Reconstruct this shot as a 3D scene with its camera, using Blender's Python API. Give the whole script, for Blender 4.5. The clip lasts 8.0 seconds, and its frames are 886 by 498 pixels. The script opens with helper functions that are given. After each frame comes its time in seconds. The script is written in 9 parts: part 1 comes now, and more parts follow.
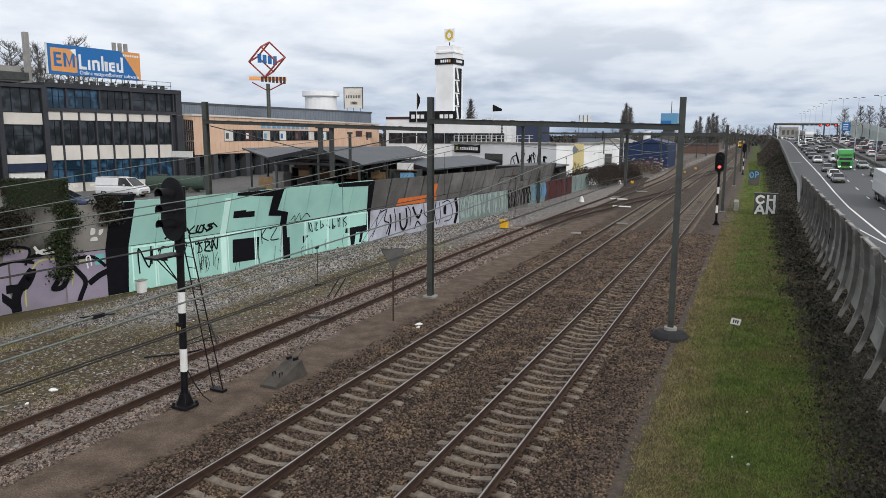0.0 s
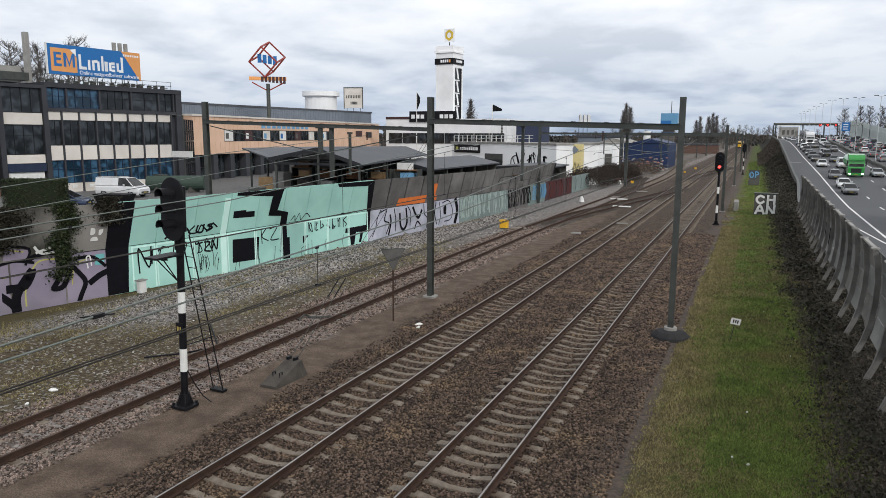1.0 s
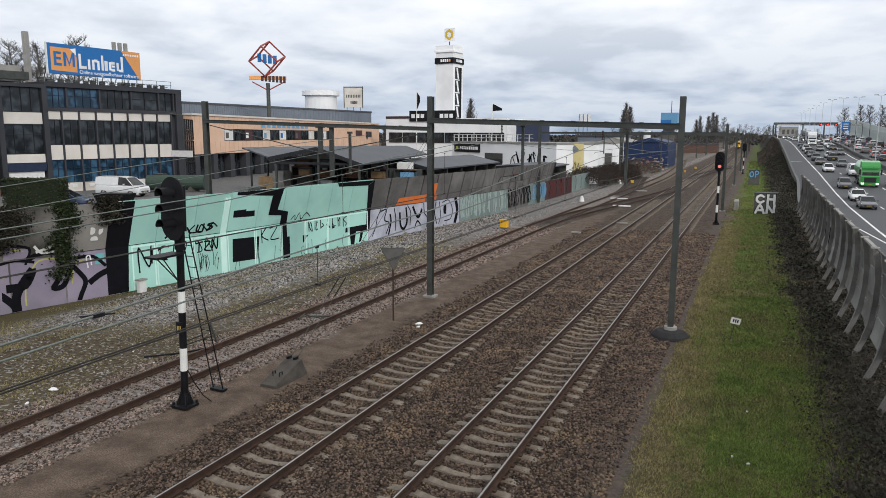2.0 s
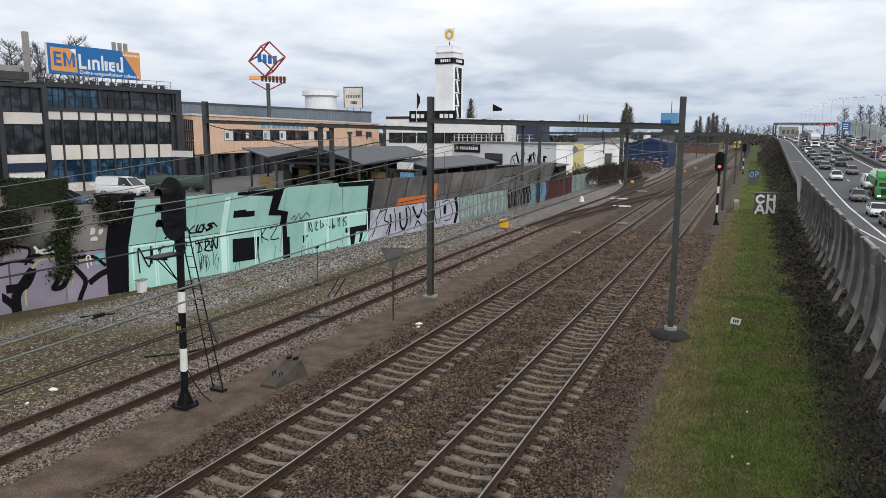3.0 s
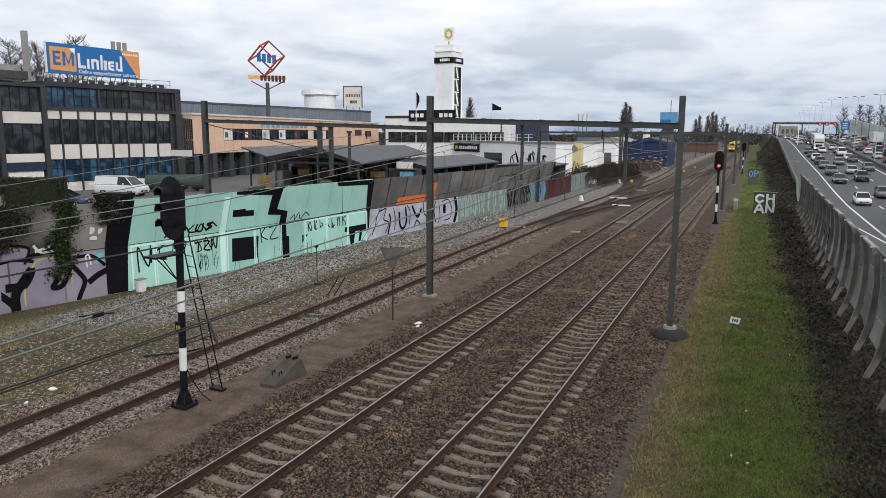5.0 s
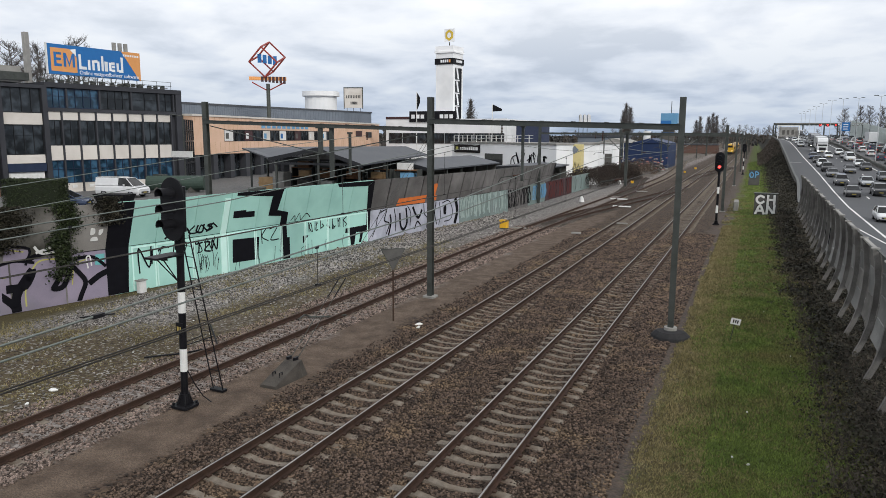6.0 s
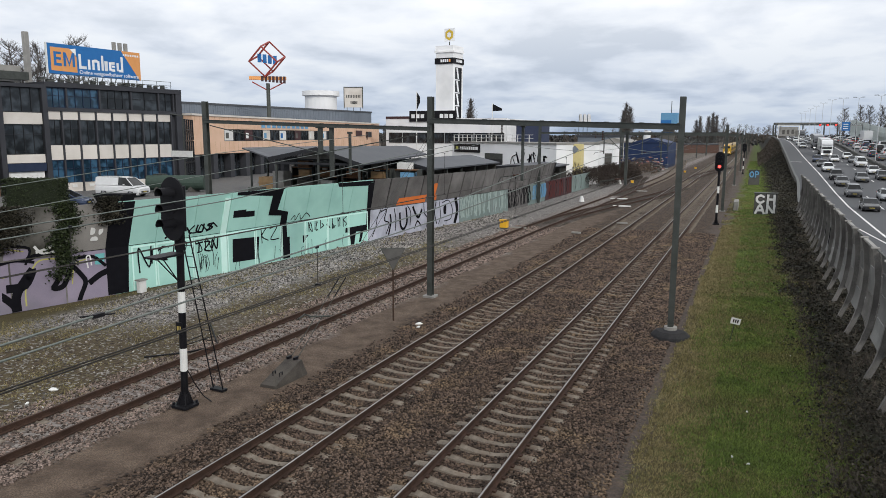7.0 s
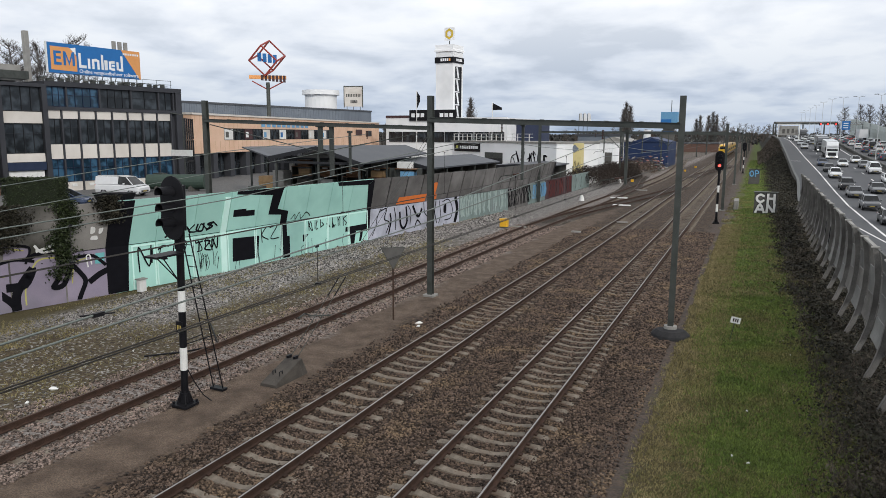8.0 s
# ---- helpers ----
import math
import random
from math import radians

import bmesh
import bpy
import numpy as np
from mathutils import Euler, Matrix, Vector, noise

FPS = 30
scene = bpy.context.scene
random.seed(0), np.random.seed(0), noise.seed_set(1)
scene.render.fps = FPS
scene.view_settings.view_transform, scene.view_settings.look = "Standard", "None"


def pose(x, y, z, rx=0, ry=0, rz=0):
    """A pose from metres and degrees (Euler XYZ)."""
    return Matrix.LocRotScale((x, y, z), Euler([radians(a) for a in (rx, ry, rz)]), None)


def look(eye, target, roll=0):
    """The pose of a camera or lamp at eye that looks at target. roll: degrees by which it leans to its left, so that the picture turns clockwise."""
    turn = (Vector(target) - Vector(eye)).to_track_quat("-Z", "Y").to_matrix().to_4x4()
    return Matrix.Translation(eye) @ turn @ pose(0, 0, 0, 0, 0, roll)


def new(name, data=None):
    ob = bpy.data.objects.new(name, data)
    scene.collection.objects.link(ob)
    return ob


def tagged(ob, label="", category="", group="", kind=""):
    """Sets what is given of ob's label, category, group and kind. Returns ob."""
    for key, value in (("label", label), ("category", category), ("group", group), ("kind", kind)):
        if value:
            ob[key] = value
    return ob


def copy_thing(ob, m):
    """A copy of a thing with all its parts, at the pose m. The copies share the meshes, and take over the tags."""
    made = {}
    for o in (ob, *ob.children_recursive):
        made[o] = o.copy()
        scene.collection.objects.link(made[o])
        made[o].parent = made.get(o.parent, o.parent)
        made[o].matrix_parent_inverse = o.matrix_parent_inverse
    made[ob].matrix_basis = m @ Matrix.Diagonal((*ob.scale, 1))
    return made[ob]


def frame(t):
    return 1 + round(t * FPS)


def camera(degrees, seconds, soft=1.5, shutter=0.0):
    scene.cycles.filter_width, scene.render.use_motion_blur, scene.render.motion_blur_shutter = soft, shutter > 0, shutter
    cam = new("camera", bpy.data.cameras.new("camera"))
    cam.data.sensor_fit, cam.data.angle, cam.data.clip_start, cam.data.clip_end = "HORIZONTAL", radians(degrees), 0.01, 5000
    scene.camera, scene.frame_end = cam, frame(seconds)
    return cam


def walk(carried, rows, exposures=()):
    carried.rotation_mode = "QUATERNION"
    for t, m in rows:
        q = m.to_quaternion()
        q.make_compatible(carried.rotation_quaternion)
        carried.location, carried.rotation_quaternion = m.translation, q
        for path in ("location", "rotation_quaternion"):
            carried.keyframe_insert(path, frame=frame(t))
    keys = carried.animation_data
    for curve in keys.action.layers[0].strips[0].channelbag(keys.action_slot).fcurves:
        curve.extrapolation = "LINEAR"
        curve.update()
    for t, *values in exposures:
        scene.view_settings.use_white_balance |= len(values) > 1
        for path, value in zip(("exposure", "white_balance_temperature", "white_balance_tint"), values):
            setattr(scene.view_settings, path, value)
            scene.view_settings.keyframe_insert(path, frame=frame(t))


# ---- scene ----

cam = camera(63.84, 8.0, soft=0.6, shutter=0.4)


def view(right=0.0, down=0.0):
    """The camera on the overpass, nudged by the hand that holds it (small turns in degrees)."""
    return pose(0, 0, 7.152, 90 - 9.043 - down, 0, 23.468 - right) @ pose(0, 0, 0, 0, 0, 0.261)


walk(cam, [(0.0, view()), (0.5, view()), (1.0, view()), (1.5, view(0, 0.05)), (2.2, view(0, 0.04)), (3.0, view(0, 0.03)), (3.5, view(0, 0.02)),
           (4.0, view(0.06, 0.07)), (4.5, view(0.075, 0.125)), (5.2, view(0.03, 0.06)), (6.0, view(0, 0.0)), (6.5, view(0.01, 0.045)),
           (7.0, view(0, 0.03)), (7.5, view(0, 0.105)), (8.0, view(0, 0.1))])


# ---- sky and sun ----
def make_sky():
    w = bpy.data.worlds.new("sky")
    scene.world = w
    w.use_nodes = True
    nt = w.node_tree
    nt.nodes.clear()
    N, L = nt.nodes.new, nt.links.new
    out, bg = N("ShaderNodeOutputWorld"), N("ShaderNodeBackground")
    sky = N("ShaderNodeTexSky")
    sky.sky_type, sky.sun_disc = "NISHITA", False
    sky.sun_elevation, sky.sun_rotation = radians(32), radians(128)
    tc, sep = N("ShaderNodeTexCoord"), N("ShaderNodeSeparateXYZ")
    L(tc.outputs["Generated"], sep.inputs[0])
    # clouds lie on a high flat layer: the direction is divided by its height
    hz = N("ShaderNodeMath"); hz.operation = "MAXIMUM"; hz.inputs[1].default_value = 0.0
    L(sep.outputs[2], hz.inputs[0])
    add = N("ShaderNodeMath"); add.operation = "ADD"; add.inputs[1].default_value = 0.20
    L(hz.outputs[0], add.inputs[0])
    flat = N("ShaderNodeVectorMath"); flat.operation = "DIVIDE"
    comb = N("ShaderNodeCombineXYZ")
    for i in range(3):
        L(add.outputs[0], comb.inputs[i])
    L(tc.outputs["Generated"], flat.inputs[0]); L(comb.outputs[0], flat.inputs[1])
    n1, n2 = N("ShaderNodeTexNoise"), N("ShaderNodeTexNoise")
    n1.inputs["Scale"].default_value, n1.inputs["Detail"].default_value, n1.inputs["Roughness"].default_value = 1.5, 7, 0.5
    n1.inputs["Distortion"].default_value = 0.4
    n2.inputs["Scale"].default_value, n2.inputs["Detail"].default_value = 4.5, 6
    L(flat.outputs[0], n1.inputs["Vector"]); L(flat.outputs[0], n2.inputs["Vector"])
    mixn = N("ShaderNodeMix"); mixn.inputs[0].default_value = 0.3
    L(n1.outputs["Fac"], mixn.inputs[2]); L(n2.outputs["Fac"], mixn.inputs[3])
    ramp = N("ShaderNodeValToRGB")
    e = ramp.color_ramp.elements
    e[0].position, e[0].color = 0.40, (0.48, 0.56, 0.68, 1)
    e[1].position, e[1].color = 0.58, (0.94, 0.965, 1.0, 1)
    m = ramp.color_ramp.elements.new(0.485); m.color = (0.72, 0.78, 0.88, 1)
    L(mixn.outputs[0], ramp.inputs[0])
    # towards the zenith the layer is thinner and brighter
    up = N("ShaderNodeMapRange"); up.inputs[1].default_value, up.inputs[2].default_value = 0.0, 0.20
    L(hz.outputs[0], up.inputs[0])
    lift = N("ShaderNodeMix"); lift.data_type = "RGBA"
    L(up.outputs[0], lift.inputs[0])
    dim = N("ShaderNodeMix"); dim.data_type = "RGBA"; dim.blend_type = "MULTIPLY"; dim.inputs[0].default_value = 1
    L(ramp.outputs[0], dim.inputs[6]); dim.inputs[7].default_value = (0.53, 0.59, 0.67, 1)
    bright = N("ShaderNodeMix"); bright.data_type = "RGBA"; bright.inputs[0].default_value = 0.52
    L(ramp.outputs[0], bright.inputs[6]); bright.inputs[7].default_value = (1.0, 1.0, 1.0, 1)
    L(dim.outputs[2], lift.inputs[6]); L(bright.outputs[2], lift.inputs[7])
    soft = N("ShaderNodeMix"); soft.data_type = "RGBA"; soft.inputs[0].default_value = 0.985
    skyd = N("ShaderNodeMix"); skyd.data_type = "RGBA"; skyd.blend_type = "MULTIPLY"; skyd.inputs[0].default_value = 1
    L(sky.outputs[0], skyd.inputs[6]); skyd.inputs[7].default_value = (0.1, 0.1, 0.1, 1)
    L(skyd.outputs[2], soft.inputs[6]); L(lift.outputs[2], soft.inputs[7])
    L(soft.outputs[2], bg.inputs[0]); bg.inputs[1].default_value = SKY_STRENGTH
    L(bg.outputs[0], out.inputs[0])


SKY_STRENGTH = 1.13
make_sky()
sun = new("sun", bpy.data.lights.new("sun", "SUN"))
sun.data.energy, sun.data.angle, sun.data.color = 1.5, radians(12), (1.0, 0.96, 0.9)
sun.matrix_world = look((0, 0, 60), (-52 * math.sin(radians(52)), 52 * math.cos(radians(52)), 27))
scene.view_settings.exposure = 0.0


# ---- mesh helpers ----
class Solid:
    """Gathers plain solids into one mesh."""

    def __init__(self):
        self.v, self.f = [], []

    def add(self, verts, faces, m=None):
        n = len(self.v)
        self.v += [tuple(m @ Vector(p)) if m else tuple(p) for p in verts]
        self.f += [tuple(i + n for i in f) for f in faces]
        return self

    def box(self, x0, y0, z0, x1, y1, z1, m=None):
        vs = [(x, y, z) for z in (z0, z1) for x, y in ((x0, y0), (x1, y0), (x1, y1), (x0, y1))]
        return self.add(vs, [(3, 2, 1, 0), (4, 5, 6, 7), (0, 1, 5, 4), (1, 2, 6, 5), (2, 3, 7, 6), (3, 0, 4, 7)], m)

    def slab(self, cx, cy, cz, sx, sy, sz, m=None, b=0.0):
        """A box round a centre, its upright edges cut by b."""
        if not b:
            return self.box(cx - sx / 2, cy - sy / 2, cz - sz / 2, cx + sx / 2, cy + sy / 2, cz + sz / 2, m)
        hx, hy = sx / 2, sy / 2
        ring = [(-hx + b, -hy), (hx - b, -hy), (hx, -hy + b), (hx, hy - b), (hx - b, hy), (-hx + b, hy), (-hx, hy - b), (-hx, -hy + b)]
        return self.prism([(cx + x, cy + y) for x, y in ring], cz - sz / 2, cz + sz / 2, m)

    def prism(self, ring, z0, z1, m=None):
        """A closed ring of (x, y), counter-clockwise, from z0 up to z1."""
        n = len(ring)
        vs = [(x, y, z0) for x, y in ring] + [(x, y, z1) for x, y in ring]
        fs = [tuple(range(n - 1, -1, -1)), tuple(range(n, 2 * n))] + [(i, (i + 1) % n, n + (i + 1) % n, n + i) for i in range(n)]
        return self.add(vs, fs, m)

    def tube(self, points, r, n=6, r1=None, caps=True):
        """A round bar through the points."""
        pts = [Vector(p) for p in points]
        k = len(pts)
        vs, fs = [], []
        for i, p in enumerate(pts):
            d = (pts[min(i + 1, k - 1)] - pts[max(i - 1, 0)]).normalized()
            a = d.cross(Vector((0, 0, 1)) if abs(d.z) < 0.9 else Vector((1, 0, 0))).normalized()
            b = d.cross(a)
            rr = r if r1 is None else r + (r1 - r) * i / max(1, k - 1)
            vs += [p + a * rr * math.cos(t) + b * rr * math.sin(t) for t in (2 * math.pi * j / n for j in range(n))]
        for i in range(k - 1):
            fs += [(i * n + j, i * n + (j + 1) % n, (i + 1) * n + (j + 1) % n, (i + 1) * n + j) for j in range(n)]
        if caps:
            fs += [tuple(range(n - 1, -1, -1)), tuple(range((k - 1) * n, k * n))]
        return self.add(vs, fs)

    def loft(self, rings, closed=True):
        """Joins rings of equally many points, in order."""
        n = len(rings[0])
        vs = [p for r in rings for p in r]
        fs = [(i * n + j, i * n + (j + 1) % n, (i + 1) * n + (j + 1) % n, (i + 1) * n + j) for i in range(len(rings) - 1) for j in range(n)]
        if closed:
            fs += [tuple(range(n - 1, -1, -1)), tuple(range((len(rings) - 1) * n, len(rings) * n))]
        return self.add(vs, fs)

    def mesh(self, name, material, smooth=False):
        me = bpy.data.meshes.new(name)
        me.from_pydata(self.v, [], self.f)
        bm = bmesh.new()
        bm.from_mesh(me)
        bmesh.ops.recalc_face_normals(bm, faces=bm.faces)
        bm.to_mesh(me)
        bm.free()
        if smooth:
            me.polygons.foreach_set("use_smooth", [True] * len(me.polygons))
        me.materials.append(material)
        return me


def part(name, solid, material, parent, label="", smooth=False):
    me = solid if isinstance(solid, bpy.types.Mesh) else solid.mesh(name, material, smooth)
    ob = new(name, me)
    ob.parent = parent
    return tagged(ob, label)


def thing(name, label, category, m=None, group="", kind=""):
    ob = new(name)
    ob.matrix_world = m or Matrix()
    ob.empty_display_size = 0.2
    return tagged(ob, label, category, group, kind)


def single(name, solid, material, label, category="", group="", kind="", smooth=False):
    return tagged(new(name, solid.mesh(name, material, smooth)), label, category, group, kind)


# ---- materials ----
def shader(name):
    m = bpy.data.materials.new(name)
    m.use_nodes = True
    nt = m.node_tree
    return m, nt, nt.nodes["Principled BSDF"], nt.nodes.new, nt.links.new


def surface(name, c1, c2, scale=3.0, rough=0.7, bump=0.2, metal=0.0, fine=40.0, spread=0.35, obj=True, island=False, dist=0.01, stain=None, coat=0.0):
    """A worn surface: two colours mixed by broad stains and fine grain, with relief."""
    m, nt, b, N, L = shader(name)
    tc = N("ShaderNodeTexCoord")
    n1, n2 = N("ShaderNodeTexNoise"), N("ShaderNodeTexNoise")
    n1.inputs["Scale"].default_value, n1.inputs["Detail"].default_value = scale, 5
    n2.inputs["Scale"].default_value, n2.inputs["Detail"].default_value = fine, 3
    for n in (n1, n2):
        L(tc.outputs["Object"], n.inputs["Vector"])
    mixf = N("ShaderNodeMix"); mixf.inputs[0].default_value = 0.4
    L(n1.outputs["Fac"], mixf.inputs[2]); L(n2.outputs["Fac"], mixf.inputs[3])
    mr = N("ShaderNodeMapRange"); mr.inputs[1].default_value, mr.inputs[2].default_value = 0.5 - spread / 2, 0.5 + spread / 2
    L(mixf.outputs[0], mr.inputs[0])
    col = N("ShaderNodeMix"); col.data_type = "RGBA"
    col.inputs[6].default_value, col.inputs[7].default_value = (*c1, 1), (*c2, 1)
    L(mr.outputs[0], col.inputs[0])
    last = col.outputs[2]
    if stain:
        n3 = N("ShaderNodeTexNoise"); n3.inputs["Scale"].default_value, n3.inputs["Detail"].default_value = scale * 0.35, 6
        L(tc.outputs["Object"], n3.inputs["Vector"])
        m3 = N("ShaderNodeMapRange"); m3.inputs[1].default_value, m3.inputs[2].default_value = 0.52, 0.7
        L(n3.outputs["Fac"], m3.inputs[0])
        c3 = N("ShaderNodeMix"); c3.data_type = "RGBA"; c3.inputs[7].default_value = (*stain, 1)
        L(m3.outputs[0], c3.inputs[0]); L(last, c3.inputs[6])
        last = c3.outputs[2]
    # piece by piece difference
    src = N("ShaderNodeNewGeometry").outputs["Random Per Island"] if island else N("ShaderNodeObjectInfo").outputs["Random"]
    vr = N("ShaderNodeMapRange"); vr.inputs[3].default_value, vr.inputs[4].default_value = (0.30, 1.95) if island == "stone" else (0.45, 1.55) if island else (0.9, 1.1)
    if island:
        vr.interpolation_type = "SMOOTHERSTEP"
    L(src, vr.inputs[0])
    mul = N("ShaderNodeVectorMath"); mul.operation = "SCALE"
    L(last, mul.inputs[0]); L(vr.outputs[0], mul.inputs["Scale"])
    L(mul.outputs[0], b.inputs["Base Color"])
    rr = N("ShaderNodeMapRange"); rr.inputs[3].default_value, rr.inputs[4].default_value = max(0.04, rough - 0.12), min(1, rough + 0.12)
    L(n1.outputs["Fac"], rr.inputs[0]); L(rr.outputs[0], b.inputs["Roughness"])
    b.inputs["Metallic"].default_value = metal
    b.inputs["Specular IOR Level"].default_value = 0.25
    b.inputs["Coat Weight"].default_value = coat
    if bump:
        bp = N("ShaderNodeBump"); bp.inputs["Strength"].default_value, bp.inputs["Distance"].default_value = bump, dist
        L(n2.outputs["Fac"], bp.inputs["Height"]); L(bp.outputs[0], b.inputs["Normal"])
    return m


def glowing(name, color, strength):
    m, nt, b, N, L = shader(name)
    b.inputs["Base Color"].default_value = (*color, 1)
    b.inputs["Emission Color"].default_value = (*color, 1)
    b.inputs["Emission Strength"].default_value = strength
    return m


def ground_material():
    m, nt, b, N, L = shader("trackside_ground")
    g = N("ShaderNodeNewGeometry")
    sep = N("ShaderNodeSeparateXYZ"); L(g.outputs["Position"], sep.inputs[0])

    def noise_tex(scale, detail=4, rough=0.55):
        n = N("ShaderNodeTexNoise")
        n.inputs["Scale"].default_value, n.inputs["Detail"].default_value, n.inputs["Roughness"].default_value = scale, detail, rough
        L(g.outputs["Position"], n.inputs["Vector"])
        return n

    def mix(f, a, c):
        x = N("ShaderNodeMix"); x.data_type = "RGBA"
        for sock, val in ((0, f), (6, a), (7, c)):
            if isinstance(val, tuple):
                x.inputs[sock].default_value = (*val, 1)
            elif isinstance(val, float):
                x.inputs[sock].default_value = val
            else:
                L(val, x.inputs[sock])
        return x.outputs[2]

    def between(v, lo, hi):
        r = N("ShaderNodeMapRange"); r.inputs[1].default_value, r.inputs[2].default_value = lo, hi
        r.interpolation_type = "SMOOTHSTEP"
        L(v, r.inputs[0])
        return r.outputs[0]

    def math_node(op, a, c):
        x = N("ShaderNodeMath"); x.operation = op
        for i, val in enumerate((a, c)):
            if isinstance(val, (int, float)):
                x.inputs[i].default_value = val
            else:
                L(val, x.inputs[i])
        return x.outputs[0]

    big, mid, fine = noise_tex(0.35, 5), noise_tex(1.6, 5), noise_tex(9.0, 4)
    grit = noise_tex(30.0, 3, 0.7)
    vor = N("ShaderNodeTexVoronoi"); vor.inputs["Scale"].default_value = 13
    L(g.outputs["Position"], vor.inputs["Vector"])
    vs = N("ShaderNodeSeparateColor"); L(vor.outputs["Color"], vs.inputs[0])
    # x wandering with noise, so that the borders are ragged
    wx = math_node("ADD", sep.outputs[0], math_node("MULTIPLY", math_node("SUBTRACT", big.outputs["Fac"], 0.5), 2.2))
    wx = math_node("ADD", wx, math_node("MULTIPLY", math_node("SUBTRACT", fine.outputs["Fac"], 0.5), 0.9))
    grey = mix(vs.outputs[0], (0.02, 0.0195, 0.019), (0.37, 0.347, 0.328))
    brown = mix(vs.outputs[0], (0.005, 0.0036, 0.003), (0.098, 0.067, 0.049))
    brown = mix(between(mid.outputs["Fac"], 0.42, 0.68), brown, mix(vs.outputs[1], (0.008, 0.0055, 0.004), (0.14, 0.096, 0.062)))
    dirt = mix(between(mid.outputs["Fac"], 0.25, 0.75), (0.086, 0.060, 0.044), (0.190, 0.139, 0.103))
    dirt = mix(between(grit.outputs["Fac"], 0.38, 0.62), mix(0.6, dirt, (0.026, 0.02, 0.016)), dirt)
    weeds = mix(fine.outputs["Fac"], (0.048, 0.042, 0.020), (0.12, 0.099, 0.048))
    grass = mix(fine.outputs["Fac"], (0.040, 0.062, 0.014), (0.12, 0.15, 0.036))
    grass = mix(between(mid.outputs["Fac"], 0.50, 0.72), grass, (0.105, 0.09, 0.042))
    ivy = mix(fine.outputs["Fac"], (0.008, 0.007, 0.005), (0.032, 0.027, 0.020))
    yard = mix(mid.outputs["Fac"], (0.10, 0.10, 0.10), (0.17, 0.165, 0.16))
    far_soil = between(sep.outputs[1], 106.0, 128.0)
    soil = mix(between(fine.outputs["Fac"], 0.35, 0.65), (0.062, 0.048, 0.038), (0.125, 0.10, 0.08))
    yard = mix(far_soil, yard, soil)
    # zones from the wall to the road
    c = mix(between(wx, -28.2, -27.6), yard, weeds)
    c = mix(between(wx, -26.0, -24.0), c, grey)
    mixed = mix(between(mid.outputs["Fac"], 0.40, 0.58), mix(0.55, grey, dirt), weeds)
    mixed = mix(between(big.outputs["Fac"], 0.40, 0.56), mixed, mix(0.6, grey, (0.10, 0.075, 0.05)))
    far_grey = between(sep.outputs[1], 34.0, 52.0)
    earth = mix(between(fine.outputs["Fac"], 0.40, 0.62), mix(0.25, brown, (0.048, 0.036, 0.020)), mix(0.5, weeds, (0.10, 0.078, 0.046)))
    earth = mix(between(vs.outputs[2], 0.84, 0.9), earth, (0.24, 0.23, 0.21))
    near_earth = mix(between(big.outputs["Fac"], 0.50, 0.66), earth, mix(0.5, mixed, earth))
    c = mix(between(wx, -20.8, -19.6), c, mix(far_grey, near_earth, mix(0.12, grey, dirt)))
    c = mix(math_node("MULTIPLY", far_soil, 0.8), c, soil)
    left_earth = math_node("SUBTRACT", 1.0, between(sep.outputs[1], 17.0, 22.0))
    c = mix(math_node("MULTIPLY", left_earth, math_node("MULTIPLY", between(wx, -24.5, -22.5), math_node("SUBTRACT", 1.0, between(wx, -17.6, -16.9)))), c, earth)
    c = mix(between(wx, -17.3, -16.7), c, mix(0.35, grey, (0.15, 0.105, 0.082)))
    c = mix(between(wx, -14.2, -13.6), c, dirt)
    c = mix(between(wx, -11.9, -11.5), c, brown)
    far_bed = math_node("MULTIPLY", between(sep.outputs[1], 58.0, 84.0), math_node("MULTIPLY", between(wx, -15.4, -13.8), 0.85))
    c = mix(far_bed, c, mix(0.3, brown, (0.05, 0.04, 0.033)))
    c = mix(between(wx, -3.1, -2.5), c, mix(0.5, brown, (0.10, 0.083, 0.073)))
    c = mix(between(wx, -2.0, -1.4), c, mix(between(mid.outputs["Fac"], 0.4, 0.6), grass, weeds))
    c = mix(between(wx, -0.9, -0.3), c, grass)
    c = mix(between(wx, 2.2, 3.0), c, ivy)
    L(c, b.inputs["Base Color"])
    b.inputs["Roughness"].default_value = 0.93
    b.inputs["Specular IOR Level"].default_value = 0.25
    h = math_node("ADD", math_node("MULTIPLY", vor.outputs["Distance"], -0.9), math_node("MULTIPLY", grit.outputs["Fac"], 0.5))
    bp = N("ShaderNodeBump"); bp.inputs["Strength"].default_value, bp.inputs["Distance"].default_value = 0.9, 0.05
    L(h, bp.inputs["Height"]); L(bp.outputs[0], b.inputs["Normal"])
    return m


def asphalt_material():
    return surface("asphalt", (0.068, 0.070, 0.076), (0.105, 0.108, 0.115), scale=0.35, fine=25, rough=0.75, bump=0.1, spread=0.5)


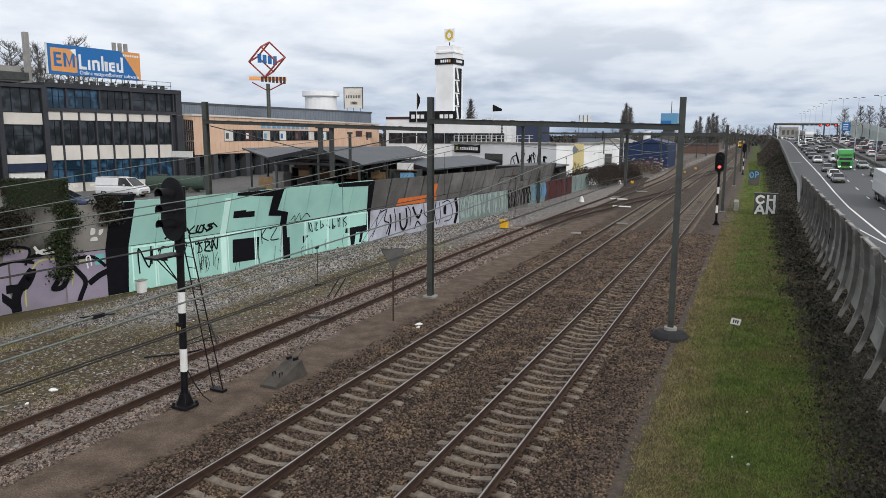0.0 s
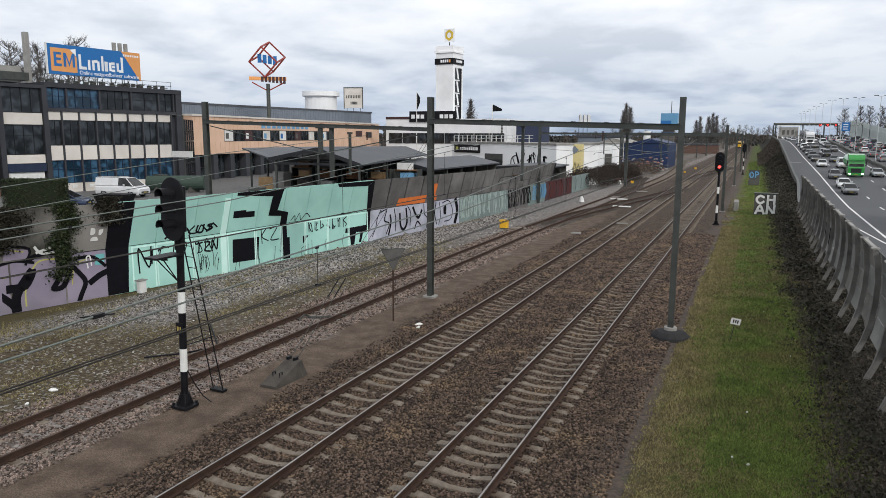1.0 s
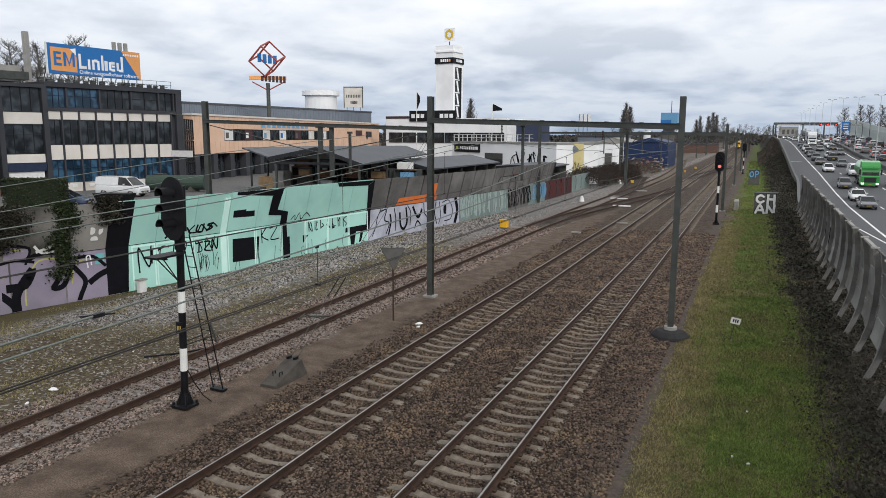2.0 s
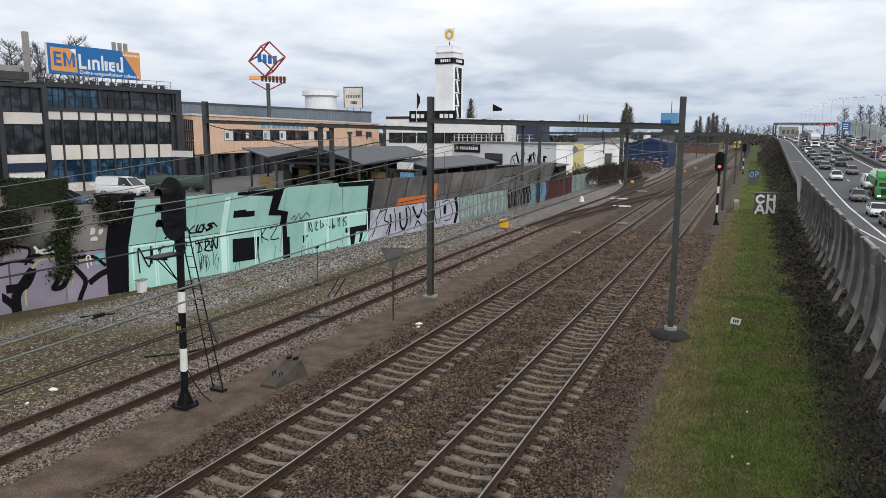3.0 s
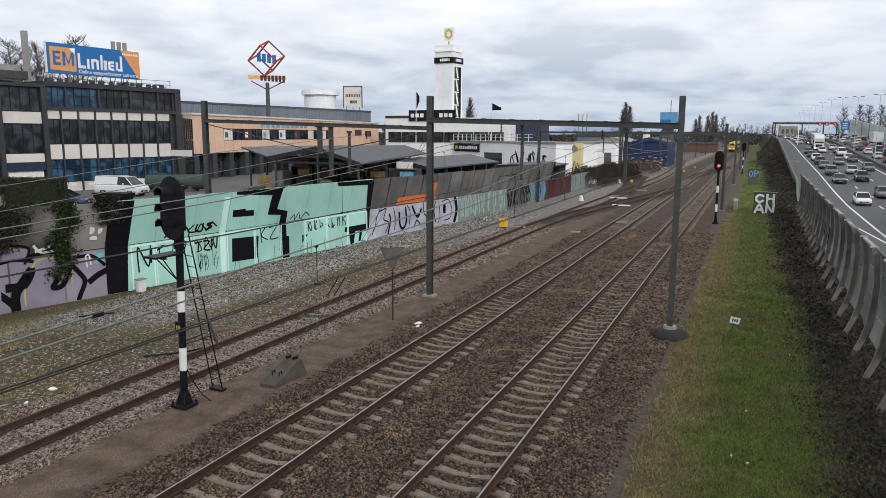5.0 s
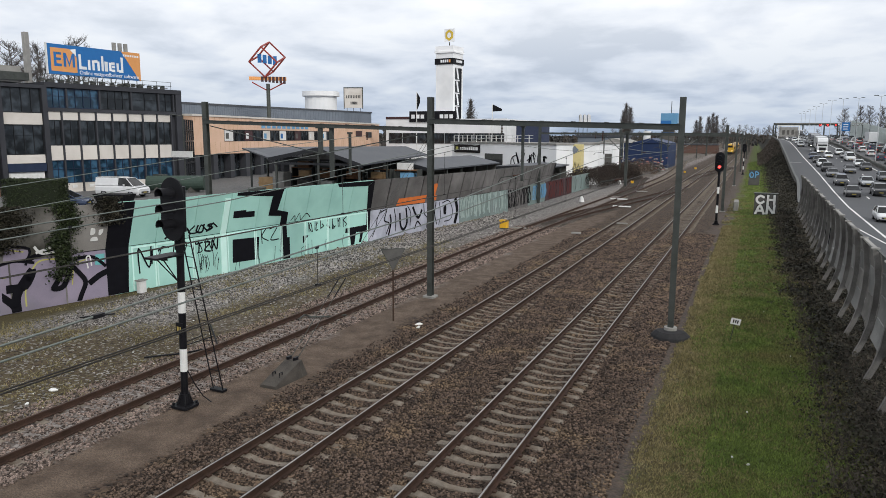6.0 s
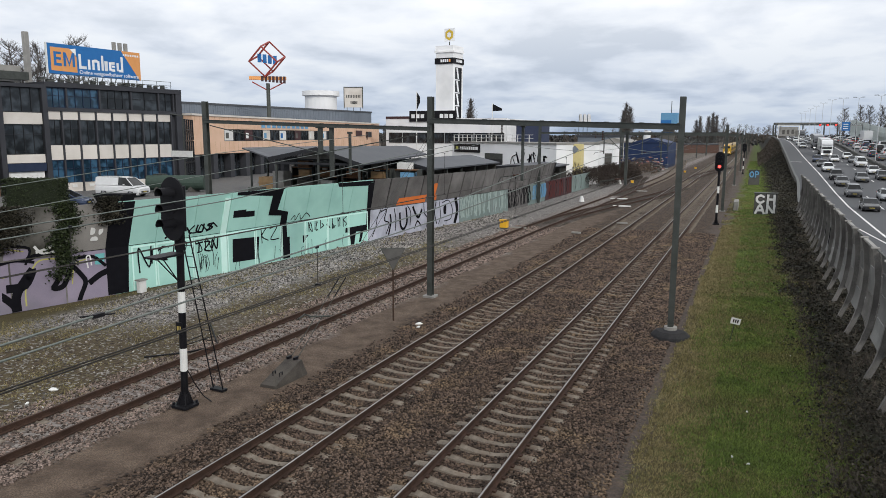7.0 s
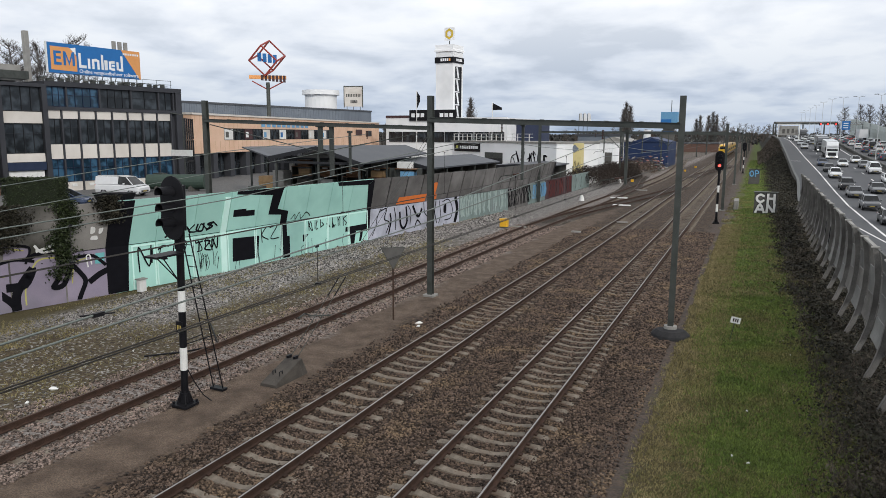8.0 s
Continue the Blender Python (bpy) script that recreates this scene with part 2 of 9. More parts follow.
GROUND = ground_material()
ASPHALT = asphalt_material()
RUST = surface("rail_rust", (0.024, 0.0135, 0.0095), (0.066, 0.037, 0.026), scale=4, rough=0.8, bump=0.2)
RAILTOP = surface("polished_rail", (0.24, 0.23, 0.225), (0.40, 0.385, 0.37), scale=2, rough=0.45, metal=0.85, bump=0.05)
RUSTTOP = surface("rusty_rail_head", (0.055, 0.036, 0.028), (0.11, 0.075, 0.06), scale=2, rough=0.6, metal=0.3, bump=0.1)
SLEEPER = surface("sleeper_concrete", (0.085, 0.07, 0.056), (0.24, 0.205, 0.165), scale=5, rough=0.9, bump=0.3, fine=60, stain=(0.10, 0.072, 0.052))
CONCRETE = surface("concrete", (0.22, 0.215, 0.20), (0.34, 0.33, 0.31), scale=1.4, rough=0.9, bump=0.25, stain=(0.15, 0.145, 0.135))
DARKCON = surface("dark_concrete", (0.075, 0.072, 0.068), (0.14, 0.135, 0.125), scale=1.4, rough=0.9, bump=0.3)
GALV = surface("galvanised_steel", (0.046, 0.051, 0.047), (0.090, 0.097, 0.090), scale=2.5, rough=0.55, metal=0.35, bump=0.08)
BLACK = surface("black_paint", (0.006, 0.006, 0.008), (0.016, 0.016, 0.018), scale=3, rough=0.45, bump=0.08)
WHITE = surface("white_paint", (0.62, 0.62, 0.60), (0.80, 0.80, 0.78), scale=3, rough=0.6, bump=0.05)
WIREM = surface("wire_copper_grey", (0.10, 0.12, 0.11), (0.20, 0.22, 0.205), scale=3, rough=0.6, metal=0.2, bump=0)
WIREDARK = surface("contact_wire", (0.03, 0.028, 0.026), (0.06, 0.055, 0.05), scale=3, rough=0.6, metal=0.3, bump=0)


# ---- ground ----
ROAD_Y = [-200, 60, 78, 100, 117, 147, 199, 240, 280, 330, 450, 700, 1300]
ROAD_Z = [-1.6, -1.5, -1.44, -1.28, -0.73, 0.6, 2.4, 4.2, 5.5, 6.15, 6.4, 6.2, 0.5]
PARAPET_Y = [60, 70, 127, 168, 222, 300, 500]
PARAPET_Z = [0.1, 0.2, 1.2, 3.6, 6.3, 7.4, 7.6]
WALL_Y = [8, 18.3, 23.4, 29, 35, 42, 48, 54, 64.7, 80, 99]
WALL_X = [-28.6, -27.1, -25.9, -25.0, -24.5, -23.7, -22.9, -22.2, -21.4, -21.2, -21.2]


def road_z(y):
    return float(np.interp(y, ROAD_Y, ROAD_Z))


def wall_x(y):
    return float(np.interp(y, WALL_Y, WALL_X))


def ease(u):
    u = min(1.0, max(0.0, u))
    return u * u * (3 - 2 * u)


def verge_x(y):
    return 4.6 + 1.7 * ease((y - 70) / 55)


def ground_z(x, y):
    wx = wall_x(y) if y < 99 else -21.2 - (y - 99) * 0.22
    if x < wx - 0.25:
        return 1.0 if y < 150 else max(0.0, 1.0 - (y - 150) / 60)
    if x > 40:
        return road_z(y) * max(0.0, 1 - (x - 40) / 60) - 0.12
    if y < 70:
        if x > 6.0:
            return road_z(y) - 0.12
        if x > 1.8:
            return 0.12 + 0.2 * (x - 1.8) / 2.5 + 0.06 * noise.noise((x, y * 0.7, 5)) if x < 4.3 else 0.32 + (road_z(y) - 0.44) * min(1.0, (x - 4.3) / 1.6)
    else:
        vx = verge_x(y)
        if x > vx:
            return road_z(y) - 0.12
        if x > 1.4:
            top = max(0.32, float(np.interp(y, PARAPET_Y, PARAPET_Z)) - 1.0)
            return 0.12 + (top - 0.12) * min(1.0, (x - 1.4) / (vx - 1.8)) ** 1.3 + 0.06 * noise.noise((x, y * 0.7, 5))
    if x > -1.8:
        return 0.12 * (x + 1.8) / 3.6 + 0.05 * noise.noise((x * 0.8, y * 0.5, 0))
    dip = 0.0
    for c in (-5.256, -9.505):
        d = abs(x - c)
        if d < 0.75:
            dip = -0.075 * (1 - (d / 0.75) ** 2)
        elif d < 1.4:
            dip = -0.017
        elif d < 1.9:
            dip = 0.01
    return 0.03 * noise.noise((x * 0.6, y * 0.35, 3)) - 0.03 + dip


def make_ground():
    xs = sorted(set([-2600, -1200, -600, -300, -160, -100, -70, -45, -33, -29.5] + [round(-29 + 0.33 * i, 2) for i in range(112)] + [20, 40, 60, 90, 160, 400, 1000, 2600]))
    ys = sorted(set([-60, -30, -12, -4] + [round(0.7 * i, 2) for i in range(160)] + [114 + 4 * i for i in range(40)] + [280, 320, 400, 500, 600, 800, 1200, 1800, 3200]))
    v = [(x, y, ground_z(x, y)) for y in ys for x in xs]
    n = len(xs)
    f = [(j * n + i, j * n + i + 1, (j + 1) * n + i + 1, (j + 1) * n + i) for j in range(len(ys) - 1) for i in range(n - 1)]
    s = Solid()
    s.add(v, f)
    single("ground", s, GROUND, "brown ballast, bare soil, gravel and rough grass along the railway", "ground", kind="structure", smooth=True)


make_ground()


# ---- tracks ----
RAIL = [(-0.075, 0.0), (0.075, 0.0), (0.075, 0.014), (0.014, 0.034), (0.010, 0.118), (0.036, 0.130), (0.036, 0.164), (-0.036, 0.164), (-0.036, 0.130), (-0.010, 0.118), (-0.014, 0.034), (-0.075, 0.014)]
HEAD = [(-0.019, 0.1635), (0.019, 0.1635), (0.019, 0.167), (-0.019, 0.167)]


def swept(profile, path):
    """A profile of (sideways, up) carried along a path of (x, y), at the height of the sleepers."""
    s, rings = Solid(), []
    for i, (x, y) in enumerate(path):
        a, b = path[max(0, i - 1)], path[min(len(path) - 1, i + 1)]
        d = Vector((b[0] - a[0], b[1] - a[1])).normalized()
        rings.append([(x + d.y * u, y - d.x * u, w) for u, w in profile])
    return s.loft(rings)


def sleeper_mesh(width=0.28):
    """A concrete sleeper: high under the rails, waisted and lower in the middle."""
    s, rings = Solid(), []
    for u, top, w in ((-1.26, -0.06, 0.24), (-1.18, -0.016, 0.28), (-0.72, 0.006, 0.28), (-0.52, -0.03, 0.26), (-0.2, -0.082, 0.22), (0.2, -0.082, 0.22), (0.52, -0.03, 0.26), (0.72, 0.006, 0.28), (1.18, -0.016, 0.28), (1.26, -0.06, 0.24)):
        h = w / 2 * width / 0.28
        rings.append([(u, -h, -0.16), (u, h, -0.16), (u, h * 0.8, top), (u, -h * 0.8, top)])
    return s.loft(rings).mesh("sleeper", SLEEPER)


SLEEPER_MESH = sleeper_mesh()


def track(label, centre, y0, y1, top, sleepers_to=128.0, side=0.0):
    """centre: a function that gives x at y. Sleepers every 0.6 m."""
    t = thing("railway_track", label, "track")
    step = 4.0
    ys = [y0 + step * i for i in range(int((y1 - y0) / step) + 1)]
    for sgn in (-1, 1):
        path = [(centre(y) + sgn * 0.7535, y) for y in ys]
        r = part("rail", swept(RAIL, path), RUST, t)
        part("rail_head", swept(HEAD, path), top, r, "worn running surface")
    rng = random.Random(int(y0 * 10) + len(label))
    count = int((min(sleepers_to, y1) - y0) / 0.6)
    rest, clips = Solid(), Solid()
    for i in range(int((min(y1, 330) - y0) / 0.6)):
        y = y0 + 0.6 * i + rng.uniform(-0.02, 0.02)
        x = centre(y)
        turn = math.degrees(math.atan2(centre(y - 0.5) - centre(y + 0.5), 1.0))
        m = pose(x + rng.uniform(-0.03, 0.03), y, rng.uniform(-0.016, 0.006), 0, 0, turn + rng.uniform(-1.2, 1.2))
        if i < min(count, 298):
            ob = part("sleeper", SLEEPER_MESH, None, t)
            ob.matrix_local = m
        else:
            rest.box(-1.26, -0.13, -0.1, 1.26, 0.13, 0.0, m)
        if y < 60:
            for sgn in (-1, 1):
                for k in (-0.11, 0.11):
                    clips.slab(x + sgn * 0.7535 + k, y, 0.022, 0.07, 0.11, 0.035)
    if rest.v:
        tagged(part("far_sleeper", rest, SLEEPER, t), kind="stuff")
    if clips.v:
        tagged(part("rail_clip", clips, RUST, t, "small rusty rail clips"), kind="stuff")
    return t


XA, XB, XC = -5.256, -9.505, -15.467
track("main line track with worn shiny rails on concrete sleepers", lambda y: XA, -25.0, 460, RAILTOP)
track("main line track with shiny rails next to the middle path", lambda y: XB, -25.0, 560, RAILTOP)
track("side track with rusty rails half sunk in gravel", lambda y: XC + 1.1 * ease((y - 40) / 90) - 9 * ease((y - 120) / 190), -25.0, 230, RUSTTOP, 110)


def turnout(label, xa, xb, y0, y1):
    """A connecting track: rails on longer bearers."""
    t = thing("turnout", label, "track")
    ys = [y0 + 2.0 * i for i in range(int((y1 - y0) / 2) + 1)]
    fx = lambda y: xa(y) + (xb(y) - xa(y)) * ease((y - y0) / (y1 - y0))
    for sgn in (-1, 1):
        path = [(fx(y) + sgn * 0.7535, y) for y in ys]
        r = part("rail", swept([(u, w + 0.006) for u, w in RAIL], path), RUST, t)
        part("rail_head", swept([(u, w + 0.006) for u, w in HEAD], path), RUSTTOP, r, "worn running surface")
    for y in np.arange(y0 + 0.3, y1, 0.6):
        o = part("bearer", BEARER, None, t)
        o.matrix_local = pose(fx(y), y, -0.004)
    return t


BEARER = Solid().box(-1.45, -0.12, -0.1, 1.45, 0.12, 0.008).mesh("bearer", surface("dark_timber", (0.035, 0.03, 0.026), (0.085, 0.07, 0.058), scale=5, rough=0.9))
xc = lambda y: XC + 1.1 * ease((y - 40) / 90) - 9 * ease((y - 120) / 190)
turnout("connecting track with dark timber bearers between side track and main line", xc, lambda y: XB, 54, 106)
turnout("crossover track between the two main lines", lambda y: XB, lambda y: XA, 128, 190)
turnout("siding track curving away from the side track", xc, lambda y: xc(y) - 3.6, 88, 130)


# ---- overhead line ----
def mast_profile(h, w=0.24):
    """A rolled H section."""
    a, t = w / 2, 0.022
    ring = [(-a, -a), (a, -a), (a, -a + t), (t / 2, -a + t), (t / 2, a - t), (a, a - t), (a, a), (-a, a), (-a, a - t), (-t / 2, a - t), (-t / 2, -a + t), (-a, -a + t)]
    return Solid().prism(ring, 0.0, h)


MOUND = surface("tarred_mound", (0.018, 0.018, 0.02), (0.042, 0.041, 0.042), scale=3, rough=0.9, bump=0.3)


def mast(x, y, h, z=0.0, w=0.24, label="grey-green steel catenary mast standing on a concrete footing", mound=False):
    m = thing("catenary_mast", label, "mast", pose(x, y, z), group="catenary masts")
    part("post", mast_profile(h, w), GALV, m)
    f = Solid()
    ring = [(0.36 * math.cos(a), 0.36 * math.sin(a)) for a in (2 * math.pi * i / 14 for i in range(14))]
    if mound:
        rings = [[(0.62 * rr * math.cos(a) * (1 + 0.12 * math.sin(3 * a)), 0.5 * rr * math.sin(a), zz) for a in (2 * math.pi * i / 16 for i in range(16))] for rr, zz in ((1.15, -0.1), (1.05, 0.08), (0.8, 0.24), (0.45, 0.3))]
        part("footing", f.loft(rings), MOUND, m, "dark mound of concrete")
        part("collar", Solid().prism([(0.23 * x2 / 0.36, 0.23 * y2 / 0.36) for x2, y2 in ring], 0.28, 0.4), CONCRETE, m, "pale concrete collar")
    else:
        part("footing", f.slab(0, 0, -0.05, 0.56, 0.56, 0.2, b=0.06), CONCRETE, m, "concrete block")
    return m


def beam_between(a, b, h, label, name="portal_beam", w=0.2):
    """Two channels joined by battens, from a to b."""
    a, b = Vector(a), Vector(b)
    t = thing(name, label, "beam")
    d = b - a
    m = Matrix.Translation(a) @ d.to_track_quat("X", "Z").to_matrix().to_4x4()
    for s in (-1, 1):
        c = Solid()
        c.box(0, s * w - 0.012, -h / 2, d.length, s * w + 0.012, h / 2, m)
        c.box(0, s * w - 0.05, h / 2 - 0.014, d.length, s * w + 0.05, h / 2 + 0.002, m)
        c.box(0, s * w - 0.05, -h / 2, d.length, s * w + 0.05, -h / 2 + 0.014, m)
        part("channel", c, GALV, t)
    k = int(d.length / 1.3)
    for i in range(k + 1):
        x = 0.1 + (d.length - 0.2) * i / k
        part("batten", Solid().box(x - 0.04, -w + 0.013, h / 2 + 0.003, x + 0.04, w - 0.013, h / 2 + 0.02, m), GALV, t)
    return t


def insulator(s, p, q, r=0.045, sheds=6):
    p, q = Vector(p), Vector(q)
    s.tube([p, q], r * 0.45)
    d = (q - p)
    for i in range(sheds):
        c = p + d * ((i + 0.5) / sheds)
        e = d.normalized() * 0.012
        s.tube([c - e, c + e], r, 8)
    return s


BROWNGLASS = surface("insulator_brown", (0.05, 0.025, 0.018), (0.09, 0.045, 0.03), rough=0.25, bump=0)


def hanger(x, y, zt, zw, side=1):
    """What holds the wires of one track under a beam: a drop post, a stay arm and insulators."""
    t = thing("wire_hanger", "grey drop post with insulated registration arm under the portal beam", "hanger", pose(x, y, 0), group="wire hangers")
    part("drop_post", Solid().box(side * 0.9 - 0.05, -0.05, zw + 0.1, side * 0.9 + 0.05, 0.05, zt - 0.2).box(side * 0.9 - 0.09, -0.09, zt - 0.3, side * 0.9 + 0.09, 0.09, zt - 0.2), GALV, t)
    part("insulator", insulator(Solid(), (side * 0.85, 0, zw + 0.35), (side * 0.5, 0, zw + 0.3)), BROWNGLASS, t, "brown ribbed insulator")
    part("arm", Solid().tube([(side * 0.5, 0, zw + 0.3), (0, 0, zw + 0.22), (-0.12, 0, zw + 0.02)], 0.02), GALV, t)
    part("suspension", insulator(Solid(), (0, 0, zt - 0.2), (0, 0, zt - 0.55)), BROWNGLASS, t, "brown ribbed insulator")
    return t


def wire(points, r, material, label, sag=0.0):
    """A wire through the points, drawn fine enough to hang."""
    pts = []
    for (a, b) in zip(points[:-1], points[1:]):
        a, b = Vector(a), Vector(b)
        n = max(1, int((b - a).length / 3))
        pts += [a.lerp(b, i / n) - Vector((0, 0, sag * 4 * (i / n) * (1 - i / n))) for i in range(n)]
    pts.append(Vector(points[-1]))
    return single("overhead_wire", Solid().tube(pts, r, 5), material, label, "wire", smooth=True)


def portals():
    mast(-2.37, 26.05, 8.5, w=0.2, mound=True, label="grey-green steel catenary mast on a dark mound by the grass")
    mast(-12.98, 28.5, 8.8, label="grey-green steel catenary mast beside the middle path")
    mast(-25.75, 28.9, 7.8, 1.0, label="grey-green steel catenary mast behind the painted noise wall")
    beam_between((-12.98, 28.5, 7.77), (-2.37, 26.05, 7.48), 0.21, "long grey steel portal beam over both main tracks", w=0.13)
    beam_between((-25.75, 28.9, 7.80), (-12.98, 28.5, 7.42), 0.17, "grey steel portal beam from the wall to the middle mast", w=0.12)
    for x, y, zt, s in ((XA, 27.05, 7.55, 1), (XB, 27.85, 7.8, 1), (-16.2, 28.6, 7.5, -1)):
        hanger(x, y, zt, 5.25, s)
    # stay tubes and the two posts hanging from the side beam
    t = thing("beam_post", "pair of grey posts hanging below the side beam with stay rods", "post")
    part("post", Solid().box(-18.84, 28.6, 6.25, -18.66, 28.78, 7.55).slab(-18.75, 28.69, 7.5, 0.36, 0.3, 0.06), GALV, t)
    part("post", Solid().box(-18.22, 28.6, 5.2, -18.06, 28.78, 7.55).slab(-18.14, 28.69, 7.5, 0.34, 0.3, 0.06), GALV, t)
    part("stay_rod", Solid().tube([(-25.4, 28.8, 7.6), (-18.75, 28.69, 6.3)], 0.025), GALV, t)
    part("stay_rod", Solid().tube([(-18.75, 28.69, 6.3), (-13.2, 28.5, 7.25)], 0.025), GALV, t)
    # the second and later portals
    for k, (y, xl) in enumerate(((74, -21.0), (115, -19.5), (160, -18.5), (205, -18), (255, -18), (310, -18), (370, -18))):
        mast(-2.55, y, 8.3, w=0.26)
        mast(xl, y, 8.3, w=0.26)
        beam_between((xl, y, 7.45), (-2.55, y, 7.45), 0.2, "grey steel portal beam across all tracks", w=0.14)
        for x, s in ((XA, 1), (XB, -1), (xc(min(y, 220)), 1)):
            hanger(x, y, 7.5, 5.25, s)
        if k < 3:
            t = thing("beam_post", "grey lattice post under the portal beam", "post")
            part("post", Solid().box(-12.4, y - 0.07, 5.0, -12.26, y + 0.07, 7.3), GALV, t)
            part("brace", Solid().tube([(-12.33, y, 5.6), (-10.6, y, 7.3)], 0.04), GALV, t)
            part("brace", Solid().tube([(-12.33, y, 5.6), (-14.1, y, 7.3)], 0.04), GALV, t)
    sup = [27, 74, 115, 160, 205, 255, 310, 370]
    for x, pre, name in ((XA, [(2.0, 5.47), (3.5, 5.53), (11.6, 5.83)], "grey-green catenary wire above the main track"),
                         (XB, [(4, 5.62), (6.5, 5.70), (11.1, 5.86)], "grey-green catenary wire above the main track by the path")):
        wire([(x, y, z) for y, z in pre] + [(x, sup[0], 6.95)], 0.011, WIREM, name, 0.0)
        for a, b in zip(sup[:-1], sup[1:]):
            wire([(x, a, 6.95), (x, b, 6.95)], 0.011, WIREM, name, 0.75)
        for s in (-0.03, 0.03):
            wire([(x + s, 1.5, 5.16), (x + s, 27, 5.2), (x + s, 380, 5.22)], 0.0085, WIREDARK, "dark contact wire above the track")
    wire([(XA - 0.15, 2, 5.32), (XA - 0.1, 3.5, 5.37), (XA, 11.6, 5.62), (XA, 27, 6.35), (XA, 50, 6.2)], 0.011, WIREM, "grey-green second catenary wire above the main track")
    wire([(XB - 0.1, 4, 5.75), (XB - 0.1, 6.5, 5.82), (XB, 11.1, 6.0), (XB, 27.8, 7.2)], 0.011, WIREM, "grey-green second catenary wire by the path")
    wire([(-15.5, 6, 5.55), (-15.5, 10.7, 5.96), (-15.6, 18, 6.56), (-16.2, 28.5, 7.15)], 0.011, WIREM, "grey-green catenary wire above the side track")
    wire([(-15.5, 6, 5.15), (-15.5, 10.7, 5.40), (-15.6, 18, 5.95), (-16.2, 28.5, 6.7)], 0.011, WIREM, "grey-green catenary wire above the side track")
    # droppers and clamps
    for x, y, z0, z1 in ((XA, 7.9, 5.17, 5.68), (XA, 16.5, 5.18, 6.15), (XA, 21.5, 5.19, 6.5), (XB, 7.6, 5.18, 5.75), (XB, 15.5, 5.19, 6.12), (XB, 22, 5.2, 6.55)):
        t = thing("dropper", "thin dark dropper wire clamped between catenary and contact wire", "wire", group="droppers")
        part("strand", Solid().tube([(x, y, z0), (x, y, z1)], 0.006, 5), WIREDARK, t)
        part("clamp", Solid().slab(x, y, z1, 0.02, 0.06, 0.035), BLACK, t)
        part("clamp", Solid().slab(x, y, z0, 0.07, 0.05, 0.03), BLACK, t)
    t = thing("wire_clamp", "dark cross-shaped feeder clamp on the catenary wire", "clamp")
    part("bar", Solid().tube([(XA - 0.09, 4.30, 5.56), (XA + 0.08, 4.53, 5.56)], 0.008), BLACK, t)
    part("body", Solid().slab(XA, 4.42, 5.56, 0.045, 0.12, 0.035, b=0.01), BLACK, t)
    # stays from the middle mast to its anchor block
    t = thing("guy_anchor", "sloping concrete anchor block with steel stay rods in the path", "anchor")
    m = pose(-12.35, 15.9, 0, 0, 0, 0)
    rings = [[(-0.3, 0, -0.1), (0.3, 0, -0.1), (0.26, 0, 0.06), (-0.26, 0, 0.06)], [(-0.36, 1.2, -0.1), (0.36, 1.2, -0.1), (0.26, 1.2, 0.46), (-0.26, 1.2, 0.46)], [(-0.36, 1.5, -0.1), (0.36, 1.5, -0.1), (0.2, 1.4, 0.44), (-0.2, 1.4, 0.44)]]
    part("block", Solid().loft([[tuple(m @ Vector(p)) for p in r] for r in rings]), surface("stained_concrete", (0.036, 0.032, 0.028), (0.085, 0.075, 0.065), scale=3, rough=0.9, bump=0.4), t)
    for s in (-0.12, 0.12):
        part("lug", Solid().slab(-12.42 + s, 17.2, 0.46, 0.09, 0.22, 0.16, b=0.03), BLACK, t)
        part("stay_rod", Solid().tube([(-12.42 + s, 17.2, 0.40), (-12.55 + s, 19.95, 2.1)], 0.013), GALV, t)
        part("stay_wire", Solid().tube([(-12.55 + s, 19.95, 2.1), (-12.98 + s * 0.6, 28.35, 7.1)], 0.009), GALV, t)
        part("turnbuckle", Solid().tube([(-12.53 + s, 19.6, 1.88), (-12.57 + s, 20.4, 2.37)], 0.022, 6), BLACK, t)
        part("ring", Solid().tube([(-12.35 + s, 16.3, 0.16), (-12.35 + s, 16.3, 0.32), (-12.35 + s, 16.42, 0.32), (-12.35 + s, 16.42, 0.2)], 0.018), BLACK, t)


portals()


# ---- signals ----
REDLAMP = glowing("red_lamp", (1.0, 0.055, 0.045), 4.5)
DARKLENS = surface("dark_lens", (0.02, 0.02, 0.025), (0.04, 0.04, 0.05), rough=0.15, bump=0)


